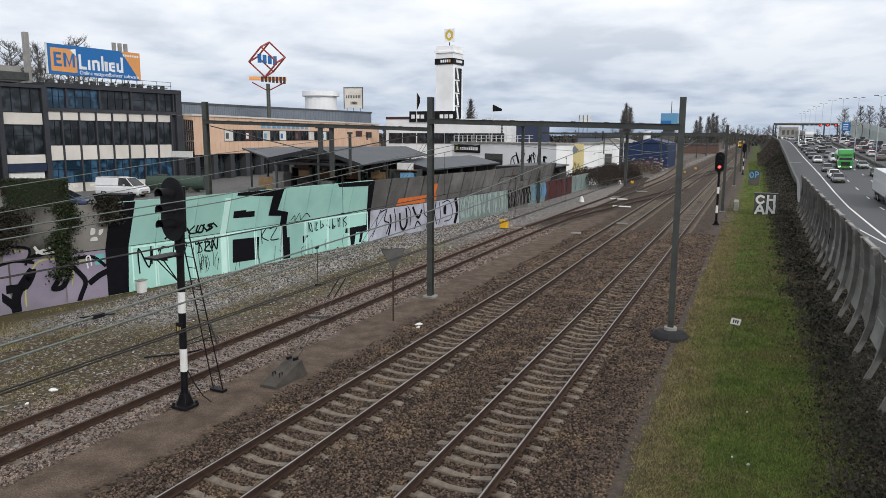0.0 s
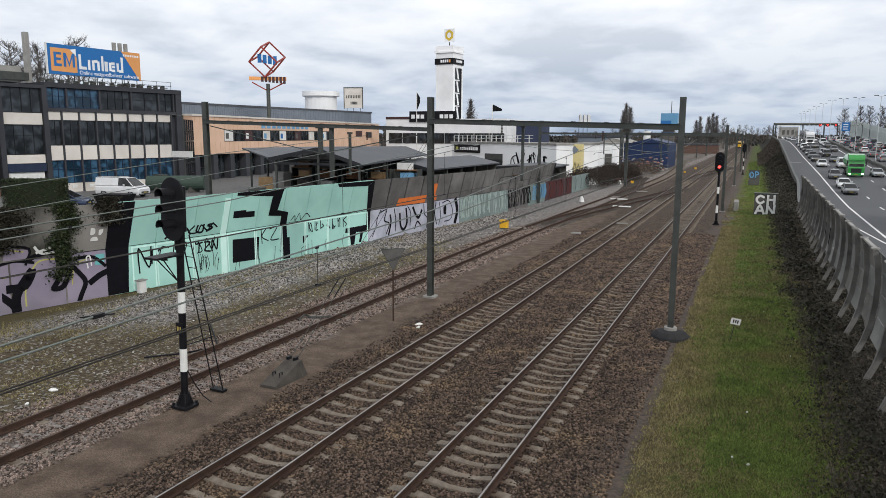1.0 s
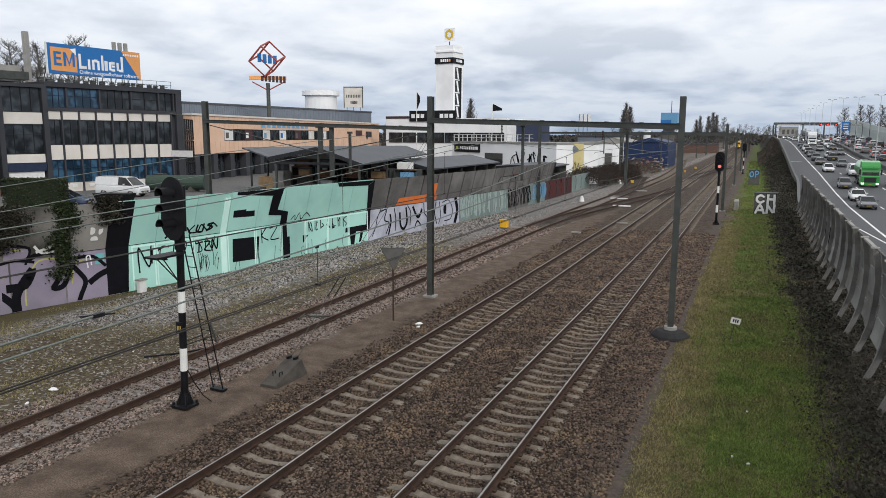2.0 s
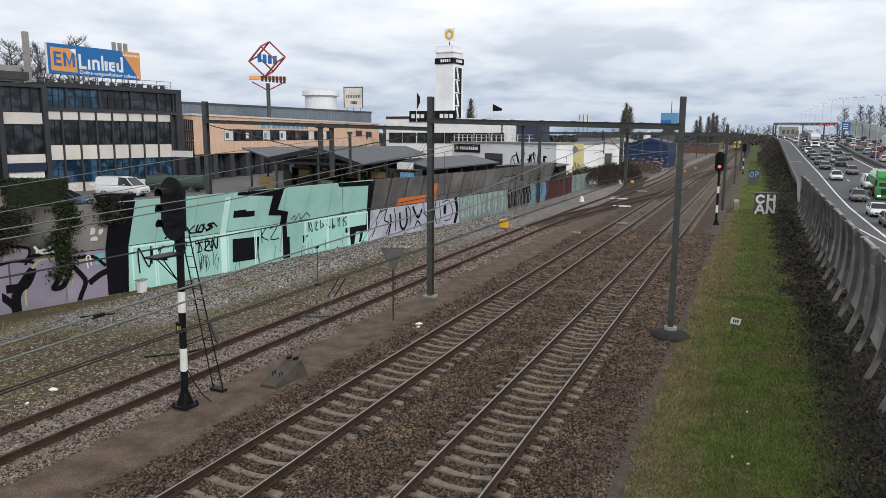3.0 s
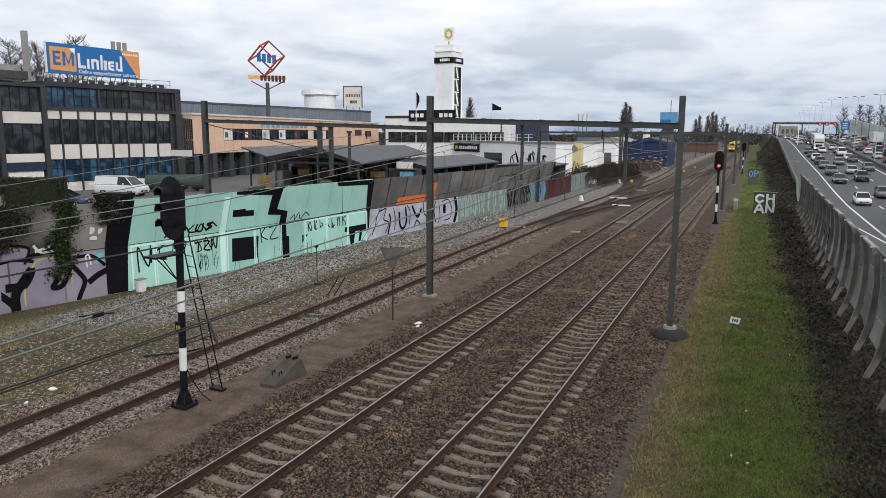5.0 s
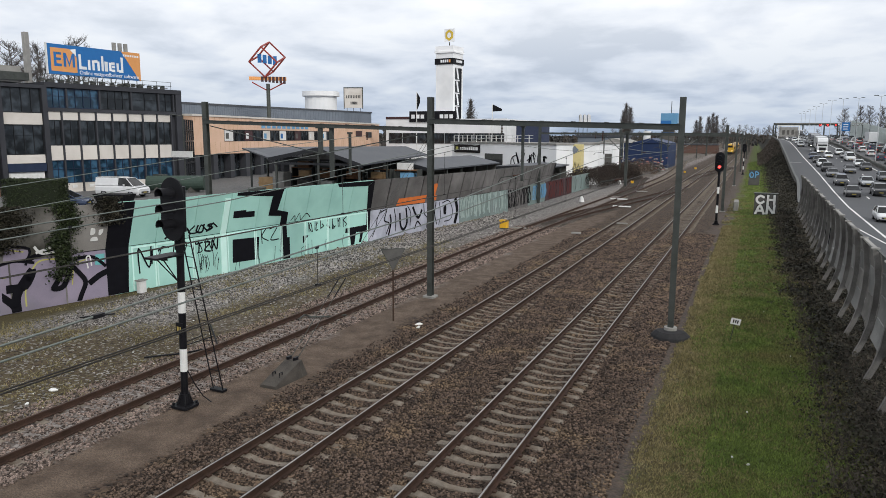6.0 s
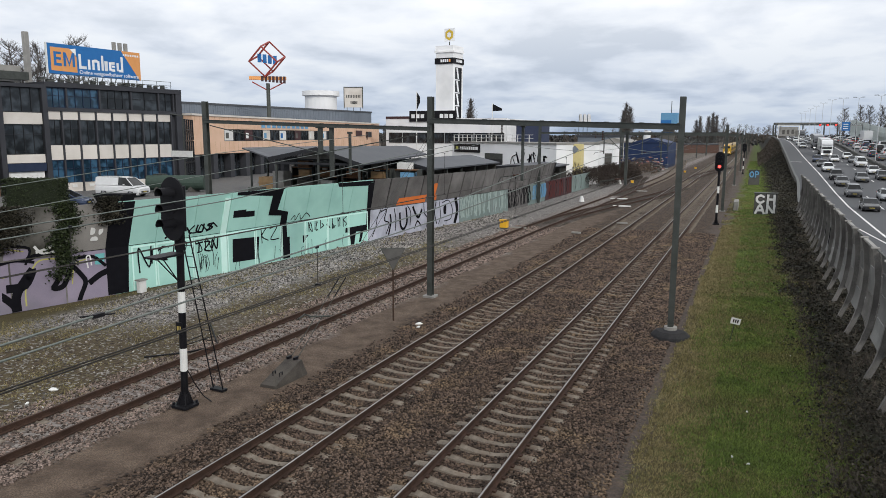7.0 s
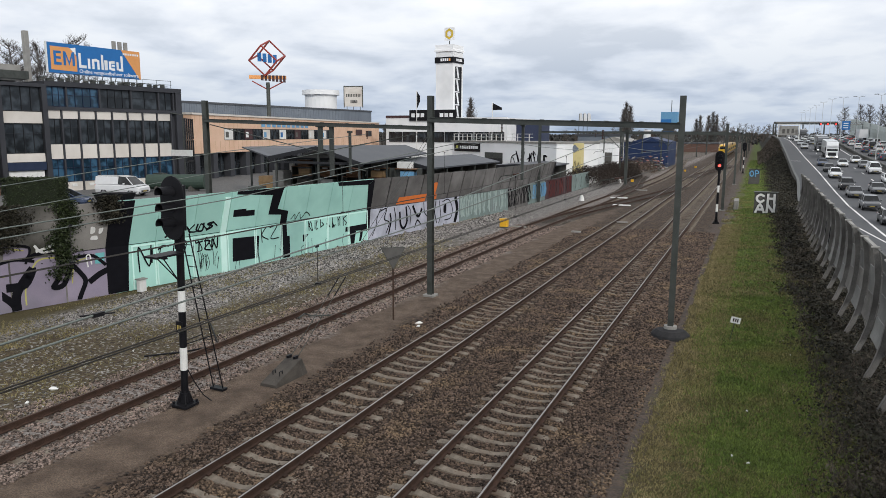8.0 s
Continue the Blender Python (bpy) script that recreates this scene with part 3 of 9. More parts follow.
def signal(x, y, h, lit, label, ladder=True, lean=0.0):
    t = thing("railway_signal", label, "signal", pose(x, y, 0, 0, lean, 0))
    n = 14
    bands = [(0.35, 0.98, BLACK), (0.98, 1.6, WHITE), (1.6, 2.57, BLACK), (2.57, 3.13, WHITE), (3.13, 4.75, BLACK)] if h > 5.5 else []
    for z0, z1, mt in bands:
        part("pole_band", Solid().tube([(0, 0, z0), (0, 0, z1)], 0.095, n), mt, t, "white painted band" if mt is WHITE else "black painted band", smooth=False)
    part("base_plate", Solid().slab(0, 0, 0.03, 0.54, 0.54, 0.06, b=0.05), BLACK, t)
    for k in range(4):
        a = k * math.pi / 2 + math.pi / 4
        part("bolt", Solid().tube([(0.29 * math.cos(a), 0.29 * math.sin(a), 0.06), (0.29 * math.cos(a), 0.29 * math.sin(a), 0.13)], 0.035, 6), BLACK, t)
        w = Solid()
        p = Matrix.Rotation(a, 4, "Z")
        w.add([(0.08, -0.012, 0.06), (0.22, -0.012, 0.06), (0.1, -0.012, 0.42), (0.08, 0.012, 0.06), (0.22, 0.012, 0.06), (0.1, 0.012, 0.42)], [(0, 1, 2), (5, 4, 3), (0, 3, 4, 1), (1, 4, 5, 2), (2, 5, 3, 0)], p)
        part("gusset", w, BLACK, t)
    part("socket", Solid().tube([(0, 0, 0.06), (0, 0, 0.36)], 0.13, n), BLACK, t)
    # head: rounded board, lamp box behind it, hooded lamps facing down the line
    w, zb, zt = (0.44 if ladder else 0.36), h - 1.62, h
    ring = [(w * math.cos(a), zt - w + w * math.sin(a)) for a in np.linspace(0, math.pi, 11)] + [(w * math.cos(a), zb + w + w * math.sin(a)) for a in np.linspace(math.pi, 2 * math.pi, 11)]
    s = Solid()
    s.add([(u, -0.20, v) for u, v in ring] + [(u, -0.16, v) for u, v in ring], [tuple(range(22)), tuple(range(43, 21, -1))] + [(i, (i + 1) % 22, 22 + (i + 1) % 22, 22 + i) for i in range(22)])
    head = part("head", s, BLACK, t, "rounded black signal board")
    part("lamp_box", Solid().slab(0, -0.02, (zb + zt) / 2, 0.40, 0.26, 1.15, b=0.05), BLACK, head)
    part("bracket", Solid().slab(0, 0, zb + 0.0, 0.22, 0.22, 0.5, b=0.04), BLACK, t)
    for k, zc in enumerate((zt - 0.42, zt - 0.82, zt - 1.2)):
        hood, r = Solid(), 0.15
        arc = [(r * math.cos(a), r * math.sin(a)) for a in np.linspace(-0.35, math.pi + 0.35, 12)]
        for (u0, v0), (u1, v1) in zip(arc[:-1], arc[1:]):
            f0, f1 = (1.06, 1.06)
            hood.add([(u0, -0.2, zc + v0), (u1, -0.2, zc + v1), (u1, -0.58, zc + v1), (u0, -0.58, zc + v0), (u0 * f0, -0.2, zc + v0 * f0), (u1 * f1, -0.2, zc + v1 * f1), (u1 * f1, -0.58, zc + v1 * f1), (u0 * f0, -0.58, zc + v0 * f0)],
                     [(0, 1, 2, 3), (7, 6, 5, 4), (2, 6, 7, 3)])
        part("hood", hood, BLACK, head)
        lens = Solid().tube([(0, -0.19, zc), (0, -0.215, zc)], 0.11, 14)
        part("lens", lens, REDLAMP if lit and k == 2 else DARKLENS, head, "glowing red lens" if lit and k == 2 else "unlit lens")
    if ladder:
        head.matrix_local = Matrix.Rotation(radians(-8), 4, "Z")
        top, bot = Vector((0, 0.2, h - 1.5)), Vector((0, 1.28, 0.05))
        lad = part("ladder", Solid().tube([top + Vector((-0.13, 0, 0)), bot + Vector((-0.17, 0, 0))], 0.018), BLACK, t, "narrow black steel ladder")
        part("stile", Solid().tube([top + Vector((0.13, 0, 0)), bot + Vector((0.17, 0, 0))], 0.018), BLACK, lad)
        for i in range(1, 15):
            p = top.lerp(bot, i / 15)
            part("rung", Solid().tube([p - Vector((0.15, 0, 0)), p + Vector((0.15, 0, 0))], 0.011, 5), BLACK, lad)
        part("foot_plate", Solid().slab(0, 1.3, 0.03, 0.46, 0.2, 0.06), BLACK, lad)
        for z in (3.2, 1.7):
            yy = 0.2 + 1.08 * (h - 1.5 - z) / (h - 1.55)
            part("tie_bar", Solid().tube([(-0.1, 0, z), (-0.15, yy, z)], 0.014).tube([(0.1, 0, z), (0.15, yy, z)], 0.014), BLACK, lad)
        pf = part("platform", Solid().box(-0.2, -1.0, h - 1.98, 0.2, -0.08, h - 1.93), BLACK, t, "narrow black service step")
        part("strut", Solid().tube([(-0.12, -0.72, h - 1.98), (0, -0.08, h - 2.7)], 0.016).tube([(0.12, -0.72, h - 1.98), (0, -0.08, h - 2.7)], 0.016), BLACK, pf)
        part("plate", Solid().box(-0.11, -0.125, 2.0, 0.11, -0.1, 2.32), BLACK, t, "small black number plate")
        pb = Solid()
        for i in range(3):
            pb.box(-0.07 + 0.05 * i, -0.13, 2.1, -0.04 + 0.05 * i, -0.126, 2.22)
        part("plate_mark", pb, surface("yellow_mark", (0.35, 0.27, 0.08), (0.45, 0.35, 0.1)), t, "pale bars")
        part("cable", Solid().tube([(0.1, 0.02, 1.0), (0.22, 0.15, 0.6), (0.25, 0.4, 0.2), (0.45, 0.5, 0.02)], 0.016), BLACK, t)
    return t


signal(-13.49, 13.85, 6.1, False, "black and white banded railway signal with ladder beside the path", lean=1.5)
signal(-2.57, 62.5, 5.95, True, "black railway signal showing a red light", ladder=False)
signal(-1.9, 150, 5.9, False, "distant black and white railway signal by the grass", ladder=False)


# ---- noise wall along the yard ----
MINT = surface("mint_paint", (0.33, 0.60, 0.53), (0.42, 0.70, 0.62), scale=1.2, rough=0.55, bump=0.06, spread=0.6, stain=(0.31, 0.56, 0.50))
MINTLIGHT = surface("pale_mint_paint", (0.52, 0.78, 0.71), (0.62, 0.85, 0.78), scale=2, rough=0.6, bump=0.05)
LILAC = surface("lilac_paint", (0.23, 0.20, 0.265), (0.30, 0.26, 0.33), scale=1.2, rough=0.6, bump=0.08, stain=(0.20, 0.19, 0.22))
LILACWHITE = surface("pale_lilac_paint", (0.36, 0.37, 0.45), (0.52, 0.53, 0.60), scale=1.6, rough=0.6, bump=0.08, stain=(0.28, 0.29, 0.33))
WALLGREY = surface("weathered_panel", (0.085, 0.080, 0.078), (0.16, 0.152, 0.148), scale=1.0, rough=0.8, bump=0.15, stain=(0.22, 0.21, 0.205))
OLDCON = surface("old_concrete_panel", (0.20, 0.188, 0.175), (0.33, 0.312, 0.29), scale=0.7, rough=0.9, bump=0.2, stain=(0.05, 0.048, 0.04))
DRIP = surface("pale_green_drip_paint", (0.14, 0.19, 0.18), (0.25, 0.31, 0.295), scale=1.5, rough=0.6, stain=(0.16, 0.18, 0.18))
INK = surface("black_spray_paint", (0.004, 0.004, 0.006), (0.009, 0.009, 0.012), scale=4, rough=0.85, bump=0.03)
for dull in (INK, BLACK):
    dull.node_tree.nodes["Principled BSDF"].inputs["Specular IOR Level"].default_value = 0.1
YELLOWP = surface("yellow_spray_paint", (0.42, 0.40, 0.10), (0.52, 0.50, 0.16), rough=0.6, bump=0)
ORANGEP = surface("orange_spray_paint", (0.62, 0.14, 0.03), (0.70, 0.2, 0.05), rough=0.6, bump=0)
BLUEP = surface("blue_spray_paint", (0.10, 0.27, 0.48), (0.2, 0.42, 0.62), rough=0.6, bump=0)
REDP = surface("dark_red_spray_paint", (0.040, 0.024, 0.026), (0.085, 0.038, 0.040), scale=3, rough=0.6, bump=0.05)
FOLD, TOPZ, OVER = 2.12, 4.2, 0.52
UPPER_END = 78.5


def on_wall(y, z, off=0.0):
    """A point of the wall's track side: upright below the fold, leaning out over the track above it."""
    return (wall_x(y) + max(0.0, z - FOLD) / (TOPZ - FOLD) * OVER + off, y, z)


def panel_solid(y0, y1, z0, z1, off, thick, rim=0.0):
    s = Solid()
    a = [on_wall(y0, z0, off), on_wall(y1, z0, off), on_wall(y1, z1, off), on_wall(y0, z1, off)]
    b = [(x - thick, y, z) for x, y, z in a]
    s.add(a + b, [(0, 1, 2, 3), (7, 6, 5, 4), (0, 4, 5, 1), (1, 5, 6, 2), (2, 6, 7, 3), (3, 7, 4, 0)])
    return s


def noise_wall():
    t = thing("noise_wall", "long noise wall of painted and bare panels covered in graffiti", "wall", kind="structure")
    step = 2.1
    y = 22.9 - 7 * step
    back = Solid()
    for y_from, y_to, top in ((8, 80.4, TOPZ - 0.05), (80.4, 99.1, FOLD)):
        lean = OVER if top > FOLD else 0.0
        back.loft([[(wall_x(v) - 0.22, v, 0.0), (wall_x(v) - 0.08, v, 0.0), (wall_x(v) - 0.08, v, FOLD - 0.02), (wall_x(v) - 0.08 + lean, v, top), (wall_x(v) - 0.22 + lean, v, top), (wall_x(v) - 0.22, v, FOLD - 0.02)] for v in np.linspace(y_from, y_to, int(y_to - y_from) + 1)])
    part("backing", back, BLACK, t, "dark backing structure")
    rng = random.Random(4)
    while y < 98.5:
        y1, mid = y + step, y + step / 2
        if mid < 22.7:
            lo, hi = LILAC, OLDCON
        elif mid < 41.9:
            lo, hi = MINT, MINT
        elif mid < 54.4:
            lo, hi = LILACWHITE, WALLGREY
        elif mid < 64.8:
            lo, hi = DRIP, WALLGREY
        elif mid < 72:
            lo, hi = WALLGREY, WALLGREY
        elif mid < 78:
            lo, hi = DRIP, WALLGREY
        elif mid < 90:
            lo, hi = REDP, WALLGREY
        else:
            lo, hi = DRIP, WALLGREY
        g = 0.016 if hi is not WALLGREY else 0.085
        part("lower_panel", panel_solid(y + 0.012, y1 - 0.012, 0.0, FOLD - 0.02, rng.uniform(-0.006, 0.006), 0.08), lo, t)
        part("upper_panel", panel_solid(y + g, y1 - g, FOLD + 0.02, TOPZ + rng.uniform(-0.02, 0.03), rng.uniform(-0.006, 0.006), 0.08), hi, t) if y < UPPER_END else None
        if lo is MINT:
            fr = Solid()
            ya = max(y, 23.72)
            for a, b, c, d in ((ya + 0.02, ya + 0.09, 0.05, FOLD - 0.05), (y1 - 0.09, y1 - 0.02, 0.05, FOLD - 0.05), (ya + 0.09, y1 - 0.09, FOLD - 0.13, FOLD - 0.05)):
                q = panel_solid(a, b, c, d, 0.022, 0.02)
                fr.add(q.v, q.f)
            part("panel_frame", fr, MINTLIGHT, t, "paler painted frame")
        else:
            q = panel_solid(y - 0.03, y + 0.03, 0.0, FOLD - 0.03, 0.012, 0.03)
            part("joint_strip", q, lo if lo is not LILAC else OLDCON, t)
        y = y1
    # the one pale pilaster below the mast, and the ledge between the two rows
    part("pilaster", panel_solid(28.75, 29.1, 0, FOLD, 0.05, 0.05).add(*(lambda q: (q.v, q.f))(panel_solid(28.75, 29.1, FOLD, 3.95, 0.05, 0.05))), MINTLIGHT, t, "pale mint pilaster")
    led = Solid()
    led.loft([[(wall_x(v) - 0.02, v, FOLD - 0.02), (wall_x(v) + 0.05, v, FOLD - 0.02), (wall_x(v) + 0.05, v, FOLD + 0.03), (wall_x(v) - 0.02, v, FOLD + 0.03)] for v in np.arange(8.2, 22.7, 1.45)])
    part("ledge", led, OLDCON, t, "narrow concrete ledge")
    return t


NOISE_WALL = noise_wall()


def paint(name, shapes, material, layer, label):
    """Paint on the wall: shapes are rings of (y, z), or strokes (width, points); they follow the fold and the bends."""
    bm = bmesh.new()
    for sh in shapes:
        if isinstance(sh[0], (int, float)):
            w, pts = sh
            pts = smooth_line(pts)
            for i in range(len(pts) - 1):
                a, b = Vector(pts[i]), Vector(pts[i + 1])
                d = (b - a).normalized() if (b - a).length > 1e-6 else Vector((1, 0))
                n = Vector((-d.y, d.x)) * w / 2
                e = d * w * 0.25
                bm.faces.new([bm.verts.new((0.0007 * (i % 5), *p)) for p in (a - n - e, b - n + e, b + n + e, a + n - e)])
        else:
            bm.faces.new([bm.verts.new((0, *p)) for p in sh])
    cuts = [((0, 0, FOLD), (0, 0, 1))] + [((0, y, 0), (0, 1, 0)) for y in WALL_Y]
    bmesh.ops.triangulate(bm, faces=bm.faces)
    for co, no in cuts:
        bmesh.ops.bisect_plane(bm, geom=bm.verts[:] + bm.edges[:] + bm.faces[:], plane_co=co, plane_no=no)
    for v in bm.verts:
        v.co = on_wall(v.co.y, min(TOPZ - 0.01, max(0.02, v.co.z)), 0.01 + 0.005 * layer + v.co.x)
    bmesh.ops.recalc_face_normals(bm, faces=bm.faces)
    me = bpy.data.meshes.new(name)
    bm.to_mesh(me)
    bm.free()
    me.materials.append(material)
    return part(name, me, None, NOISE_WALL, label)


def smooth_line(pts, n=5):
    """A soft curve through the points."""
    if len(pts) < 3:
        return pts
    out = []
    P = [Vector(p) for p in pts]
    for i in range(len(P) - 1):
        a, b, c, d = P[max(0, i - 1)], P[i], P[i + 1], P[min(len(P) - 1, i + 2)]
        for k in range(n):
            t = k / n
            out.append(0.5 * (2 * b + (c - a) * t + (2 * a - 5 * b + 4 * c - d) * t * t + (3 * b - a - 3 * c + d) * t ** 3))
    return out + [P[-1]]


def blob(yc, zc, w, h, seed, n=20):
    r = random.Random(seed)
    k1, k2, p1, p2 = r.uniform(0.05, 0.14), r.uniform(0.05, 0.12), r.uniform(0, 6), r.uniform(0, 6)
    out = []
    for i in range(n):
        a = 2 * math.pi * i / n
        c, s = math.cos(a), math.sin(a)
        f = 1 + k1 * math.sin(2 * a + p1) + k2 * math.sin(3 * a + p2)
        out.append((yc + w / 2 * f * math.copysign(abs(c) ** 0.6, c), zc + h / 2 * f * math.copysign(abs(s) ** 0.6, s)))
    return out


def graffiti():
    # the black field and letter blocks on the mint panels
    paint("black_graffiti", [
        [(22.55, 0.02), (23.5, 0.02), (23.62, 2.1), (23.68, 4.19), (22.55, 4.19)],
        [(29.55, 0.46), (31.45, 0.38), (31.6, 1.6), (29.6, 1.7)],
        [(29.5, 2.85), (30.45, 2.8), (31.1, 2.78), (31.05, 3.1), (30.4, 3.12), (30.4, 3.22), (29.48, 3.22)],
        [(29.55, 4.03), (32.4, 3.8), (33.3, 4.19), (29.55, 4.19)],
        [(32.3, 3.78), (33.15, 4.15), (32.9, 2.95), (32.2, 2.72)],
        [(32.2, 2.72), (33.35, 2.6), (33.85, 2.78), (32.9, 2.98)],
        [(33.3, 0.05), (33.9, 1.3), (33.85, 2.78), (33.3, 2.65)],
        [(33.3, 0.05), (34.5, 0.05), (35.8, 1.18), (33.9, 1.3)],
        [(38.2, 3.95), (41.3, 3.85), (41.95, 4.17), (38.0, 4.19)],
        [(41.3, 3.85), (41.7, 2.2), (42.15, 2.2), (41.95, 4.15)],
        [(41.6, 0.7), (42.0, 0.75), (42.15, 2.2), (41.7, 2.2)],
        [(39.35, 0.9), (42.0, 0.75), (41.7, 1.2), (39.4, 1.2)],
        [(39.95, 0.02), (40.3, 0.05), (40.5, 0.85), (39.8, 0.9)],
        [(40.8, 0.1), (41.05, 0.12), (41.3, 0.8), (41.0, 0.85)],
    ], INK, 0, "large black block letters")
    # thin tags in black marker
    tags = [(0.05, [(24.1, 0.8), (24.1, 1.95), (24.6, 1.0), (24.75, 2.0)]), (0.04, [(25.6, 1.2), (25.2, 1.3), (25.3, 1.85), (25.7, 1.8)]),
            (0.04, [(25.9, 1.3), (26.0, 1.9)]), (0.04, [(26.2, 1.9), (26.7, 1.9), (26.5, 1.3)]), (0.04, [(27.0, 1.3), (27.3, 1.9), (27.6, 1.4), (27.3, 1.3)]),
            (0.04, [(27.8, 1.4), (27.9, 2.0), (28.2, 1.4), (28.4, 2.0)]), (0.05, [(25.6, 2.3), (26.3, 2.6), (25.9, 2.25), (26.5, 2.45)]),
            (0.05, [(27.1, 2.7), (26.8, 2.4), (27.3, 2.35), (27.5, 2.7), (27.9, 2.4), (28.2, 2.7), (28.5, 2.5)]),
            (0.045, [(31.8, 1.2), (31.75, 2.02)]), (0.045, [(32.2, 2.05), (31.8, 1.6), (32.3, 1.3)]), (0.045, [(32.45, 1.95), (33.05, 2.0), (32.5, 1.35), (33.15, 1.3)]),
            (0.04, [(34.2, 2.25), (34.5, 2.5), (34.6, 2.2), (34.9, 2.6), (35.1, 2.2), (35.5, 2.55), (35.9, 2.3)])]
    bold = [(0.1, [(25.5, 2.25), (26.0, 2.6)]), (0.1, [(25.5, 2.6), (26.1, 2.3)]), (0.09, [(26.3, 2.3), (26.6, 2.65), (26.9, 2.3)]), (0.1, [(27.3, 2.7), (27.25, 2.4), (27.6, 2.35), (27.65, 2.72)]),
            (0.1, [(28.25, 2.72), (27.9, 2.65), (28.2, 2.5), (27.85, 2.35)]), (0.08, [(24.75, 1.15), (24.8, 1.75)]), (0.08, [(25.5, 1.85), (25.1, 1.7), (25.1, 1.35), (25.55, 1.25)]), (0.08, [(27.25, 1.75), (27.65, 1.8)]), (0.08, [(27.45, 1.8), (27.4, 1.35)]),
            (0.08, [(27.75, 1.8), (28.1, 1.75), (27.75, 1.4), (28.1, 1.3)]), (0.08, [(28.2, 1.3), (28.25, 1.85), (28.5, 1.35), (28.6, 1.95)])]
    r = random.Random(9)
    for k in range(7):
        y = 35.8 + 0.55 * k
        tags.append((0.045, [(y + r.uniform(0, 0.1), 1.4 + r.uniform(-0.1, 0.1)), (y + r.uniform(0, 0.15), 1.95)]))
        tags.append((0.045, [(y + r.uniform(0.05, 0.4), 1.35 + r.uniform(0, 0.6)) for q in range(4)]))
    for k in range(30):
        y, z = r.uniform(27.4, 28.5), r.uniform(0.2, 0.6)
        if k > 12:
            y, z = r.uniform(29.4, 40.5), 0.05
        tags.append((0.02, [(y, z), (y + r.uniform(-0.1, 0.15), z + r.uniform(0.2, 0.6)), (y + r.uniform(-0.1, 0.2), z + r.uniform(0.5, 0.9))]))
    paint("marker_tag", [(w * 1.45, p) for w, p in tags] + bold, INK, 1, "thin black marker scrawl")
    # lilac piece on the old concrete
    lines = [(0.30, [(14.2, 0.3), (15.2, 1.6), (16.0, 0.6), (16.8, 2.2)]), (0.28, [(17.2, 1.2), (18.1, 0.9), (18.7, 0.35), (18.8, 0.05)]), (0.34, [(18.85, 0.1), (18.9, 0.75), (19.5, 1.6), (19.2, 1.05), (18.6, 1.0)]),
             (0.22, [(19.4, 2.1), (20.0, 2.3), (20.55, 2.2), (20.75, 1.9), (20.5, 1.1), (20.3, 0.75), (20.7, 0.8), (21.0, 1.45)]),
             (0.12, [(18.3, 2.0), (18.9, 2.1), (19.6, 1.95)]), (0.14, [(20.6, 1.9), (21.4, 1.9), (22.0, 1.85), (22.5, 1.4)]), (0.2, [(21.0, 1.7), (21.4, 1.2), (21.6, 0.8), (21.4, 0.3), (21.3, 0.05)]),
             (0.26, [(21.8, 0.75), (22.2, 1.0), (22.6, 1.15)]), (0.1, [(18.0, 2.7), (18.4, 2.75), (19.4, 2.55), (19.3, 1.9)]), (0.12, [(12.0, 1.0), (13.0, 2.2), (13.6, 0.4), (14.4, 1.8)])]
    paint("lilac_upper", [[(17.6, 2.1), (19.5, 2.1), (19.45, 2.5), (18.3, 2.72), (17.9, 2.5)]], LILAC, 0, "lilac letter top")
    paint("black_outline", lines, INK, 2, "thick black graffiti outlines")
    paint("yellow_outline", [(0.05, [(18.15, 2.05), (18.35, 2.6), (19.2, 2.45)]), (0.06, [(19.2, 0.2), (19.25, 1.0), (19.7, 1.9), (20.3, 2.0), (20.5, 1.9)]), (0.05, [(21.05, 0.8), (21.2, 1.6), (21.7, 1.8)]), (0.05, [(17.5, 1.3), (18.6, 1.5)])], YELLOWP, 1, "thin yellow highlight")
    paint("white_mark", [blob(21.9, 3.0, 0.22, 0.3, 1), blob(22.25, 2.95, 0.18, 0.26, 2), blob(22.0, 2.65, 0.3, 0.2, 3), (0.06, [(21.75, 1.4), (21.7, 1.85), (21.85, 1.9), (21.9, 1.5)]),
                         (0.12, [(19.7, 2.35), (20.2, 2.5), (20.6, 2.75)]), (0.1, [(19.6, 2.6), (19.9, 2.3), (20.4, 2.3)])], WHITE, 3, "white paint marks")
    paint("turquoise_mark", [[(22.05, 1.5), (22.45, 1.45), (22.5, 1.95), (22.1, 1.95)]], surface("turquoise_paint", (0.1, 0.4, 0.42), (0.2, 0.5, 0.5)), 2, "turquoise patch")
    # pale letters with dark outlines farther on
    dark = []
